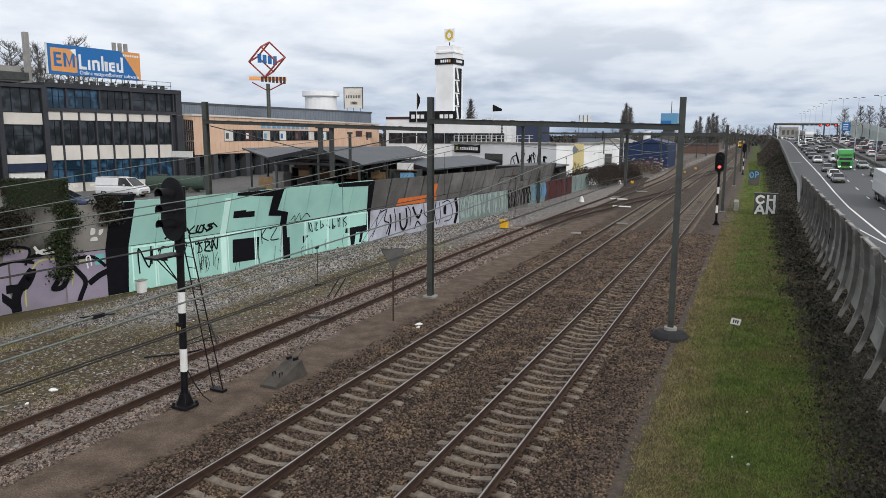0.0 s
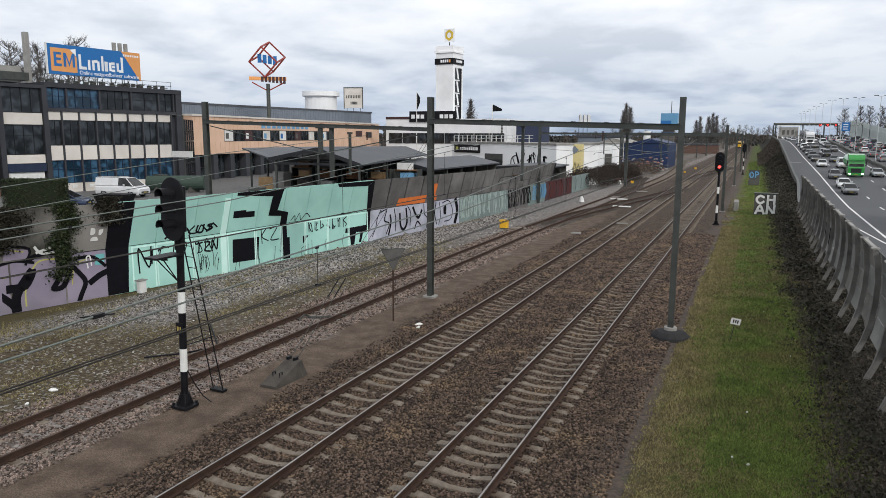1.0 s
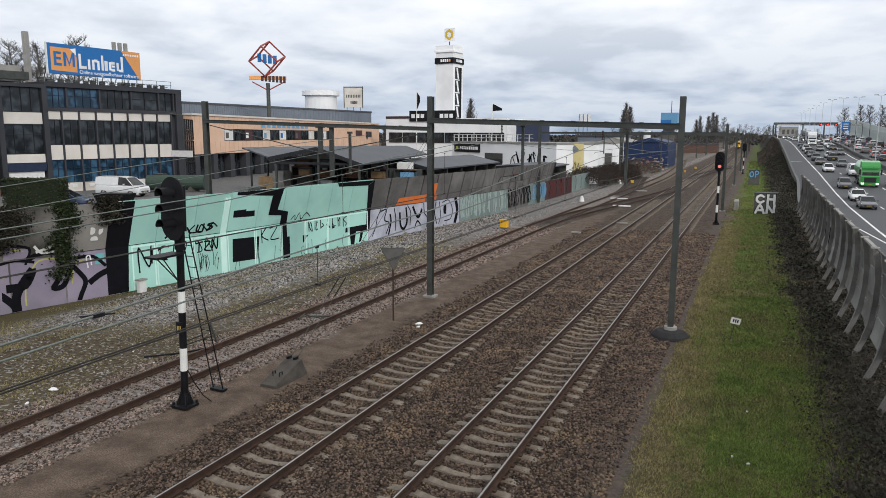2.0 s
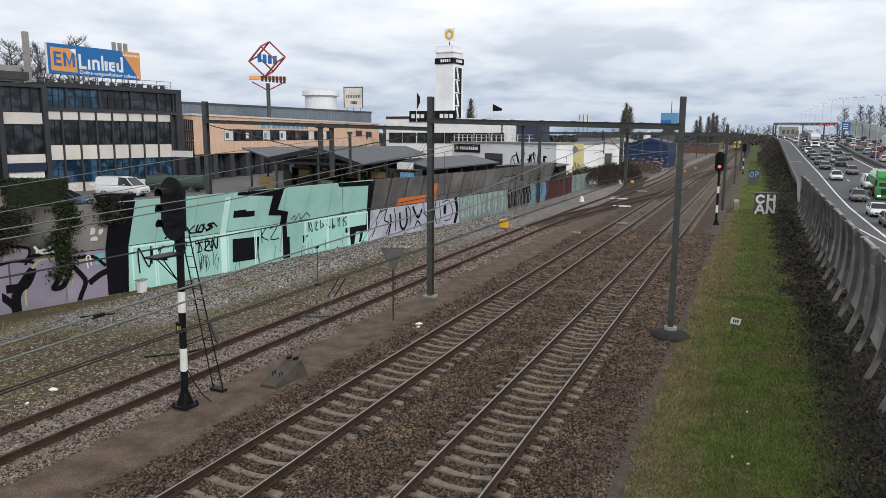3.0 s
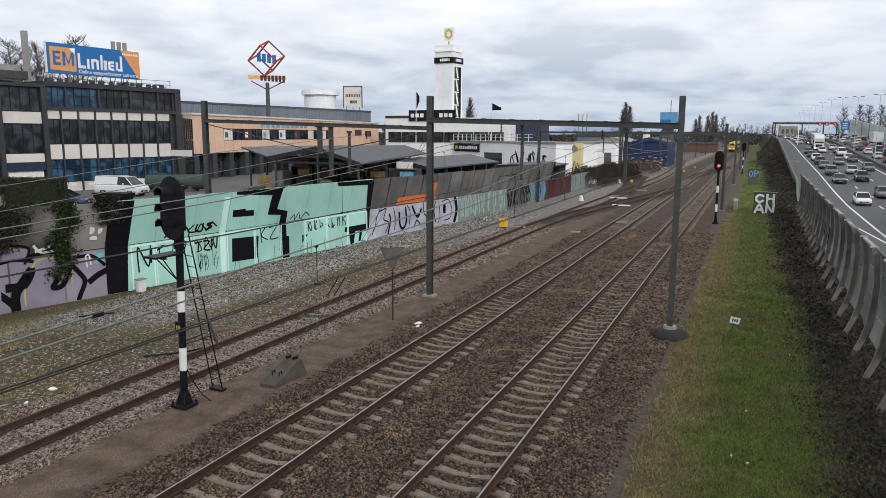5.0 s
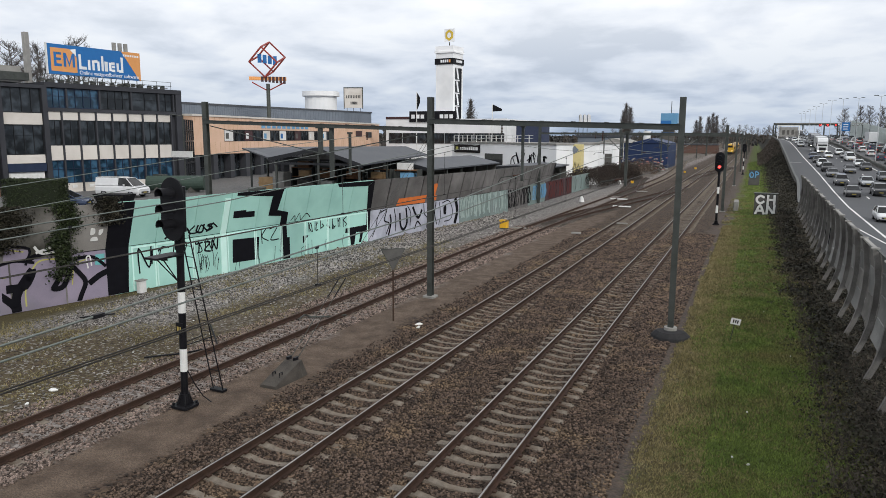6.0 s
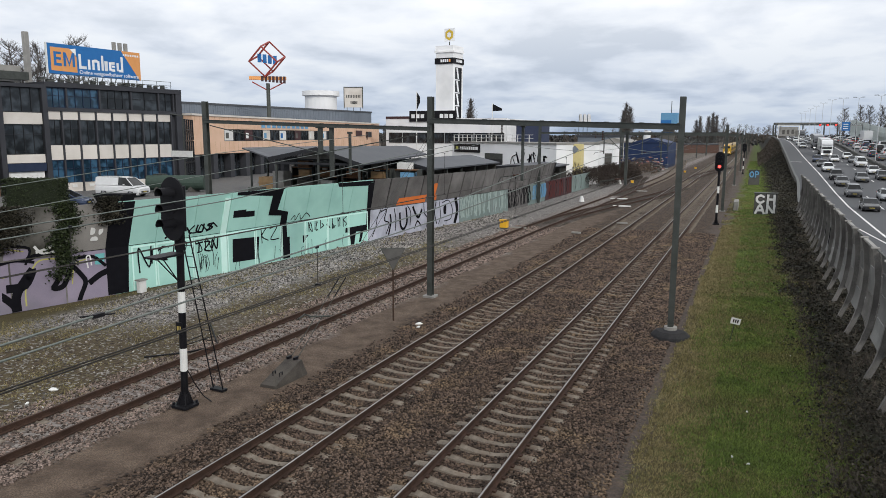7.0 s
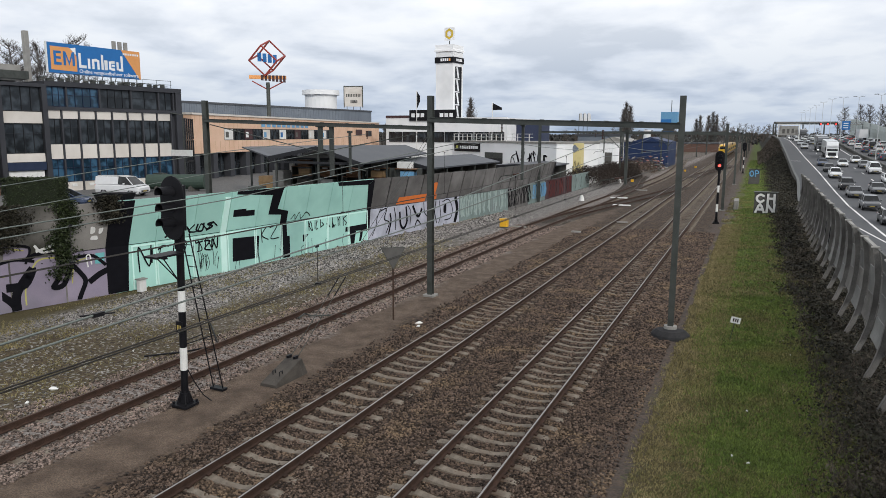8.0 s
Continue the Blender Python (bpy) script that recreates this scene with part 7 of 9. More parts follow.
def truck(colour, trailer, label, length=13.0, tanker=False):
    """A lorry: cab towards -y, load behind it."""
    p = PAINTS[colour]
    t = thing("truck", label, "truck")
    y0 = -length / 2
    prof = [(0.0, 0.45), (0.0, 1.6), (0.1, 1.75), (0.35, 3.2), (0.75, 3.75), (2.2, 3.9), (2.3, 0.6), (0.5, 0.45)]
    s = Solid()
    n = len(prof)
    s.add([(-1.24, y0 + a, z) for a, z in prof] + [(1.24, y0 + a, z) for a, z in prof], [tuple(range(n)), tuple(range(2 * n - 1, n - 1, -1))] + [(i, n + i, n + (i + 1) % n, (i + 1) % n) for i in range(n)])
    part("cab", s, p, t)
    part("windscreen", Solid().add([(-1.12, y0 + 0.09, 1.8), (1.12, y0 + 0.09, 1.8), (1.05, y0 + 0.29, 2.75), (-1.05, y0 + 0.29, 2.75), (-1.12, y0 + 0.2, 1.8), (1.12, y0 + 0.2, 1.8), (1.05, y0 + 0.4, 2.75), (-1.05, y0 + 0.4, 2.75)], [(0, 1, 2, 3), (7, 6, 5, 4), (0, 4, 5, 1), (1, 5, 6, 2), (2, 6, 7, 3), (3, 7, 4, 0)]), GLASSCAR, t, "dark windscreen")
    part("sun_visor", Solid().box(-1.1, y0 + 0.02, 2.82, 1.1, y0 + 0.3, 3.0), p, t)
    part("grille", Solid().box(-0.8, y0 - 0.03, 0.75, 0.8, y0 + 0.02, 1.5), PLASTIC, t)
    part("bumper", Solid().box(-1.24, y0 - 0.06, 0.3, 1.24, y0 + 0.3, 0.72), p, t)
    part("number_plate", Solid().box(-0.26, y0 - 0.08, 0.36, 0.26, y0 - 0.065, 0.48), PLATE, t, "blank yellow plate")
    for sx in (-1, 1):
        part("headlight", Solid().box(sx * 0.98 - 0.18, y0 - 0.085, 0.48, sx * 0.98 + 0.18, y0 - 0.05, 0.68), HEADLAMP, t, "lit headlight")
        part("side_window", Solid().box(sx * 1.245 - 0.006, y0 + 0.55, 1.85, sx * 1.245 + 0.006, y0 + 1.5, 2.65), GLASSCAR, t)
        part("mirror", Solid().box(sx * 1.42 - 0.1, y0 + 0.2, 1.9, sx * 1.42 + 0.1, y0 + 0.34, 2.7), PLASTIC, t)
        for y in (1.3, length - 5.2, length - 3.9, length - 2.6):
            wheel(t, sx * 1.08, y0 + y, 0.5, 0.3)
    if tanker:
        part("tank", Solid().tube([(0, y0 + 2.9, 2.35), (0, y0 + 3.1, 2.35), (0, y0 + length - 0.4, 2.35), (0, y0 + length - 0.1, 2.35)], 1.25, 20), p, t, "round green tank")
        part("catwalk", Solid().box(-0.3, y0 + 3.2, 3.6, 0.3, y0 + length - 1, 3.68), GALV, t)
    else:
        part("box_body", Solid().box(-1.27, y0 + 2.75, 1.15, 1.27, y0 + length, 4.0), PAINTS[trailer], t, "plain box trailer")
        part("edge_rail", Solid().box(-1.285, y0 + 2.74, 1.05, 1.285, y0 + length + 0.01, 1.149), GALV, t)
    part("chassis", Solid().box(-0.5, y0 + 1.0, 0.7, 0.5, y0 + length - 0.2, 1.1), PLASTIC, t)
    part("side_guard", Solid().box(-1.2, y0 + 4.4, 0.5, -1.15, y0 + length - 6.2, 1.0).box(1.15, y0 + 4.4, 0.5, 1.2, y0 + length - 6.2, 1.0), PLASTIC, t)
    return t


def drive(ob, x, times, turn=0.0):
    """Sets ob on the road at x, and notes where along the road it is at which time."""
    ts, ys = [a for a, b in times], [b for a, b in times]
    v0 = (ys[1] - ys[0]) / (ts[1] - ts[0])
    v1 = (ys[-1] - ys[-2]) / (ts[-1] - ts[-2])

    def at(t):
        if t < ts[0]:
            return ys[0] + v0 * (t - ts[0])
        if t > ts[-1]:
            return ys[-1] + v1 * (t - ts[-1])
        return float(np.interp(t, ts, ys))

    def m(t):
        y = at(t)
        slope = math.degrees(math.atan2(road_z(y + 2) - road_z(y - 2), 4))
        return pose(x, y, road_z(y) + 0.008, slope, 0, 0) @ pose(0, 0, 0, 0, 0, turn)

    ob.matrix_world = m(0)
    MOVERS.append((ob, [(t, m(t)) for t in np.arange(0, 8.01, 0.5)]))
    return ob


STOCK = {}


def stock(kind, colour, lit):
    """One car of a kind and colour; later ones are copies."""
    names = {"hatchback": "hatchback car", "saloon": "saloon car", "suv": "tall family car", "van": "panel van"}
    words = {"white": "white", "silver": "silver", "grey": "dark grey", "black": "black", "blue": "dark blue", "red": "red", "beige": "pale grey"}
    key = (kind, colour, lit)
    if key not in STOCK:
        STOCK[key] = car(kind, colour, words[colour] + " " + names[kind] + (" with lit headlights on the motorway" if lit else " driving away on the motorway"), lit)
        tagged(STOCK[key], group="motorway cars")
        return STOCK[key]
    return copy_thing(STOCK[key], Matrix())


def traffic():
    L1, L2, L3 = 12.75, 16.25, 19.75
    for kind, col, x, times in (
            ("saloon", "grey", L1, [(0, 133.1), (0.5, 125.4), (1.5, 107.7)]), ("saloon", "white", L1, [(0, 140.2), (0.5, 132.5), (1.5, 116.5), (3, 90.4)]),
            ("hatchback", "grey", L1, [(0, 153.1), (0.5, 146.5), (1.5, 131.6), (3, 107.3), (4, 90.3)]), ("hatchback", "white", L1, [(0, 178.2), (0.5, 172.8), (1.5, 159.0), (3, 136.3), (4, 118.9), (6, 85.8)]),
            ("saloon", "black", L1, [(0, 193.0), (0.5, 188.0), (1.5, 177.0), (3, 158.6), (4, 146.6), (6, 113.5), (7, 96.5), (8, 82.3)]),
            ("suv", "grey", L1, [(0, 203.8), (1.5, 189.2), (3, 171.3), (4, 158.6), (6, 128.7), (7, 112.5), (8, 96.5)]),
            ("saloon", "grey", L1, [(0, 214.5), (0.5, 210.6), (1.5, 201.9), (3, 186.8), (4, 174.4), (6, 142.9), (7, 127.2), (8, 110.9)]),
            ("suv", "black", L1, [(0, 225.8), (1.5, 213.8), (3, 197.2), (4, 184.6), (6, 154.0), (7, 136.8), (8, 120.8)]),
            ("suv", "white", L1, [(0, 239.7), (1.5, 225.8), (3, 209.3), (4, 195.6), (6, 165.5), (7, 152.3), (8, 138.5)]),
            ("hatchback", "black", L1, [(0, 252.3), (3, 221.8), (4, 209.8), (6, 178.0), (7, 164.7), (8, 150.1)]),
            ("hatchback", "blue", L1, [(0, 266.9), (3, 234.7), (4, 223.1), (6, 191.6), (7, 179.8), (8, 165.5)]),
            ("hatchback", "white", L1, [(0, 308.1), (3, 276.2), (6, 246.5), (7, 236.4), (8, 228.4)]), ("saloon", "silver", L1, [(0, 326.7), (6, 264.3), (8, 247.0)]), ("hatchback", "white", L1, [(0, 347.9), (8, 269.6)]),
            ("van", "white", L2, [(0, 180.9), (0.5, 173.8), (1.5, 154.5), (3, 124.6), (4, 107.5)]),
            ("hatchback", "grey", L2, [(0, 196.2), (0.5, 188.8), (1.5, 173.8), (3, 147.5), (4, 130.0), (6, 92.5)]), ("suv", "black", L2, [(0, 215.8), (1.5, 193.8), (3, 167.5), (4, 152.1), (6, 115.6), (7, 96.2)]),
            ("saloon", "silver", L2, [(0, 226.2), (3, 178.8), (4, 165.9), (6, 128.4), (7, 109.4)]), ("hatchback", "white", L2, [(0, 277.5), (4, 228.8), (6, 196.2), (7, 180.9), (8, 163.8)]),
            ("saloon", "grey", L2, [(0, 258.8), (3, 203.8), (4, 187.5), (6, 151.2), (8, 117.5)]),
            ("saloon", "silver", L3, [(0, 163.7), (0.5, 154.7), (1.5, 134.8), (3, 110.8)]), ("saloon", "black", L3, [(0, 144.5), (0.5, 135.4), (1.5, 116.8)]),
            ("hatchback", "grey", L3, [(0, 239.6), (1.5, 215.0), (3, 189.0), (4, 171.8), (6, 137.3)]), ("van", "white", L3, [(0, 274.5), (3, 231.2), (4, 217.9), (6, 186.0), (7, 167.0), (8, 148.9)]),
            ("saloon", "white", L3, [(0, 263.7), (3, 219.9), (4, 203.5), (6, 169.2), (7, 149.3), (8, 131.8)]), ("hatchback", "black", L3, [(0, 256.5), (3, 212.5), (4, 198.4), (6, 158.9), (7, 138.5)]),
            ("hatchback", "white", L3, [(0, 305.8), (6, 209.5), (7, 191.4), (8, 175.2)]), ("saloon", "grey", L3, [(0, 289.0), (3, 242.0), (6, 196.3), (8, 161.3)])):
        drive(stock(kind, col, True), x, times)
    drive(tagged(truck("green", "green", "bright green tank lorry with a round tank", 9.6, True), group="motorway trucks"), L2, [(0, 163.5), (0.5, 155.6), (1.5, 137.8), (3, 113.0)])
    drive(tagged(truck("white", "white", "white lorry with a tall plain box trailer", 14), group="motorway trucks"), L2, [(0, 105.6), (0.5, 93.1)])
    drive(tagged(truck("white", "beige", "white lorry with a pale box trailer", 14), group="motorway trucks"), L2, [(0, 276.2), (1.5, 267.5), (3, 247.5), (4, 239.4), (6, 220.9), (7, 207.1), (8, 193.8)])
    drive(tagged(truck("grey", "grey", "dark grey lorry with a grey trailer", 13), group="motorway trucks"), L2, [(0, 307.5), (4, 270.0), (6, 247.5), (7, 233.8), (8, 220.0)])
    drive(tagged(truck("white", "white", "distant white lorry among the cars", 12), group="motorway trucks"), L1, [(0, 398.4), (8, 316.1)])
    drive(tagged(truck("grey", "white", "distant lorry with a white trailer", 12), group="motorway trucks"), L2, [(0, 397.5), (8, 312.5)])
    rng = random.Random(21)
    kinds, cols = ["hatchback", "saloon", "suv", "hatchback", "van"], ["white", "silver", "grey", "black", "white", "beige", "blue", "grey"]
    for x, ya in ((L1, 366), (L2, 335), (L3, 325)):
        y = ya
        while y < 425:
            if not (x == L2 and 385 < y < 410) and not (x == L1 and 385 < y < 412):
                k = rng.choice(kinds[:4])
                drive(stock(k, rng.choice(cols[:6]), True), x, [(0, y), (8, y - rng.uniform(80, 84))])
            y += rng.uniform(13, 19)
    # the far carriageway drives away
    for x in (26.3, 29.8, 33.3):
        y = -90.0 + rng.uniform(0, 8)
        v = {26.3: 12.6, 29.8: 13.0, 33.3: 11.6}[x]
        while y < 330:
            near = lambda a, b: a < y < b
            if not (x == 29.8 and near(168, 192)) and not (x == 33.3 and near(175, 212)):
                drive(stock(rng.choice(kinds), rng.choice(cols), False), x, [(0, y), (8, y + 8 * v)], 180)
            y += rng.uniform(11, 17)
    drive(stock("hatchback", "red", False), 29.8, [(0, 181), (8, 287)], 180)
    drive(tagged(truck("white", "white", "white box lorry driving away", 11), group="motorway trucks"), 33.3, [(0, 193), (8, 286)], 180)
    # parked in the yard
    v = car("van", "white", "white panel van parked in front of the office", False)
    v.matrix_world = pose(-57.6, 52.4, 1.0, 0, 0, 100)
    part("side_window", Solid().box(0.90, -0.35, 1.24, 0.96, 0.75, 1.72), GLASSCAR, v, "dark side window")
    c = car("hatchback", "blue", "dark blue hatchback car parked behind the wall", False)
    c.matrix_world = pose(-53.3, 42.3, 1.0, 0, 0, 118)


traffic()


def make_train():
    """A yellow train: a driving unit and its coaches, the front towards -y."""
    YB = surface("train_blue", (0.02, 0.04, 0.12), (0.03, 0.055, 0.16), rough=0.4, bump=0)
    t = thing("yellow_train", "yellow passenger train with a dark windscreen coming down the line", "train")
    y = 0.0
    for k in range(4):
        l = 26.0
        ring = lambda yy, s, top: [(-1.35 * s, yy, 0.75), (1.35 * s, yy, 0.75), (1.42 * s, yy, 1.5), (1.42 * s, yy, 3.1), (1.15 * s, yy, top - 0.25), (0.7 * s, yy, top), (-0.7 * s, yy, top), (-1.15 * s, yy, top - 0.25), (-1.42 * s, yy, 3.1), (-1.42 * s, yy, 1.5)]
        rings = ([ring(y, 0.86, 3.75), ring(y + 0.5, 0.97, 4.15), ring(y + 1.1, 1, 4.3)] if k == 0 else [ring(y, 1, 4.3)]) + [ring(y + l - 0.6, 1, 4.3)]
        c = part("coach", Solid().loft(rings if k else rings[2:]), PAINTS["yellow"], t, "bright yellow coach body")
        if k == 0:
            part("nose", Solid().loft(rings[:2] + [[(x * 1.004, yy, z) for x, yy, z in rings[2]]]), PAINTS["yellow"], t, "bright yellow driving cab")
        for s in (-1, 1):
            part("window_band", Solid().box(s * 1.43 - 0.012, y + 2.5, 2.1, s * 1.43 + 0.012, y + l - 2.5, 3.0), GLASSCAR, c)
            part("stripe", Solid().box(s * 1.43 - 0.01, y + 1.6, 0.95, s * 1.43 + 0.01, y + l - 1.0, 1.35), YB, c)
        for yy in (3.2, 5.6, l - 6.5, l - 4.1):
            part("axle", Solid().tube([(-0.85, y + yy, 0.46), (0.85, y + yy, 0.46)], 0.46, 12), PLASTIC, c)
        part("underframe", Solid().box(-1.1, y + 1.2, 0.5, 1.1, y + l - 1.2, 0.745), PLASTIC, c)
        y += l
    part("windscreen", Solid().box(-1.0, -0.03, 2.75, 1.0, 0.25, 3.55), GLASSCAR, t, "dark cab windscreen")
    part("skirt", Solid().box(-1.1, -0.05, 0.3, 1.1, 0.3, 0.95), PLASTIC, t, "dark front skirt")
    for s in (-1, 1):
        part("headlight", Solid().tube([(s * 0.85, -0.05, 1.45), (s * 0.85, 0.1, 1.45)], 0.13, 10), HEADLAMP, t, "lit headlight")
    MOVERS.append((t, [(a, pose(-9.505, 523 - 34.4 * a, 0.17)) for a in np.arange(0, 8.01, 0.5)]))
    t.matrix_world = pose(-9.505, 523, 0.17)


make_train()


# ---- road furniture ----
PALEPOLE = surface("pale_lamp_pole", (0.42, 0.44, 0.45), (0.55, 0.57, 0.58), rough=0.6, bump=0)


def gantries():
    t = thing("sign_gantry", "grey lattice gantry with red lane signals over the motorway", "gantry")
    y = 320.0
    zt = 11.6
    for x in (7.0, 24.3, 39.0):
        part("column", Solid().box(x - 0.25, y - 0.25, road_z(y) - 0.3, x + 0.25, y + 0.25, zt + 0.9), GALV, t)
    for z in (zt, zt + 0.9):
        part("chord", Solid().box(6.8, y - 0.12, z, 39.2, y + 0.12, z + 0.14), CONCRETE, t)
    for k in range(20):
        x = 7 + 1.6 * k
        part("diagonal", Solid().tube([(x, y, zt + 0.1), (x + 0.8, y, zt + 0.95)], 0.06, 5).tube([(x + 0.8, y, zt + 0.95), (x + 1.6, y, zt + 0.1)], 0.06, 5), GALV, t)
    for x in (22.9, 25.4, 28.3):
        b = part("lane_signal", Solid().box(x - 0.55, y - 0.5, zt - 0.2, x + 0.55, y - 0.2, zt + 0.85), BLACK, t, "black matrix signal box")
        part("red_cross", Solid().tube([(x - 0.36, y - 0.52, zt - 0.06), (x + 0.36, y - 0.52, zt + 0.66)], 0.045, 5).tube([(x + 0.36, y - 0.52, zt - 0.06), (x - 0.36, y - 0.52, zt + 0.66)], 0.045, 5), REDLAMP, b, "glowing red cross")
    part("route_sign", Solid().box(30.3, y - 0.5, 9.7, 33.1, y - 0.3, 13.0), SIGNBLUE, t, "blue route sign")
    for k in range(3):
        part("sign_bar", Solid().box(30.8, y - 0.53, 10.3 + 0.85 * k, 32.5, y - 0.505, 10.6 + 0.85 * k), SIGNWHITE, t, "white bar")
    t = thing("frame_sign", "pale steel frame with a dotted panel beside the slip road", "sign")
    y = 250.0
    for x in (6.2, 12.2):
        part("leg", Solid().box(x - 0.12, y - 0.12, 2.6 if x < 7 else road_z(y), x + 0.12, y + 0.12, 10.7), WHITE, t, "white steel leg")
    part("crossbar", Solid().box(6.08, y - 0.14, 10.703, 12.32, y + 0.14, 10.95), WHITE, t)
    part("panel", Solid().box(6.5, y - 0.1, 7.4, 11.9, y + 0.05, 10.3), CONCRETE, t, "pale grey panel")
    for k in range(3):
        part("panel_mark", Solid().box(7.4 + 1.3 * k, y - 0.13, 8.0, 8.1 + 1.3 * k, y - 0.105, 9.4), DARKCON, t, "dark bar")
    # a far grey gantry
    t = thing("sign_gantry", "far pale gantry across the road", "gantry")
    part("beam", Solid().box(8, 419, 13.4, 38, 420, 14.6), GALV, t)
    for x in (8, 22, 38):
        part("column", Solid().box(x - 0.3, 419, 6, x + 0.3, 420, 13.4), GALV, t)
    lamp0 = None
    for k in range(9):
        y = 173 + 36 * k
        if lamp0 is None:
            lamp0 = thing("street_lamp", "tall grey double-armed motorway lamp in the median", "lamp", group="motorway lamps")
            part("pole", Solid().tube([(0, 0, 0), (0, 0, 14.1)], 0.085, 8, 0.05), PALEPOLE, lamp0)
            for s in (-1, 1):
                a = part("arm", Solid().tube([(0, 0, 14.0), (s * 0.6, 0, 14.22)], 0.04, 6), PALEPOLE, lamp0)
                part("lantern", Solid().slab(s * 0.9, 0, 14.28, 0.8, 0.3, 0.12, b=0.06), GALV, a)
            lamp0.matrix_world = pose(23.1, y, road_z(y))
        else:
            copy_thing(lamp0, pose(23.1, y, road_z(y)))


gantries()


# ---- plants ----
def scatter_mesh(name, verts, faces, places, turns, sizes, material, tilt=0.5, seed=1):
    """Many small solids in one mesh: each one turned, tilted and sized."""
    rng = np.random.default_rng(seed)
    v, n = np.asarray(verts, float), len(places)
    c, s = np.cos(turns), np.sin(turns)
    tx, ty = rng.normal(0, tilt, n), rng.normal(0, tilt, n)
    z = np.zeros(n)
    R = np.stack([np.stack([c, -s, z], 1), np.stack([s, c, z], 1), np.stack([z, z, z + 1], 1)], 1)
    cx, sx = np.cos(tx), np.sin(tx)
    T = np.stack([np.stack([z + 1, z, z], 1), np.stack([z, cx, -sx], 1), np.stack([z, sx, cx], 1)], 1)
    cy, sy = np.cos(ty), np.sin(ty)
    U = np.stack([np.stack([cy, z, sy], 1), np.stack([z, z + 1, z], 1), np.stack([-sy, z, cy], 1)], 1)
    P = np.einsum("nij,nkj->nki", R @ T @ U, v[None] * np.asarray(sizes).reshape(n, 1, -1)) + np.asarray(places)[:, None]
    k = len(v)
    F = (np.asarray(faces)[None] + (np.arange(n) * k)[:, None, None]).reshape(-1, len(faces[0]))
    me = bpy.data.meshes.new(name)
    me.vertices.add(n * k)
    me.vertices.foreach_set("co", P.reshape(-1))
    m = F.shape[1]
    me.loops.add(F.size)
    me.loops.foreach_set("vertex_index", F.reshape(-1).astype(np.int32))
    me.polygons.add(len(F))
    me.polygons.foreach_set("loop_start", np.arange(0, F.size, m, dtype=np.int32))
    me.update(calc_edges=True)
    me.validate()
    me.materials.append(material)
    return me


def heights(xy):
    return np.array([ground_z(float(x), float(y)) for x, y in xy])


def cover(rng, n, x0, x1, y0, y1, power=2.0):
    """Places that grow sparser with distance, as sizes grow."""
    u = rng.random(n)
    y = y0 + (y1 - y0) * u ** power
    return np.stack([rng.uniform(x0, x1, n), y], 1)


def stuff(name, me, label, category):
    return tagged(new(name, me), label, category, kind="stuff")


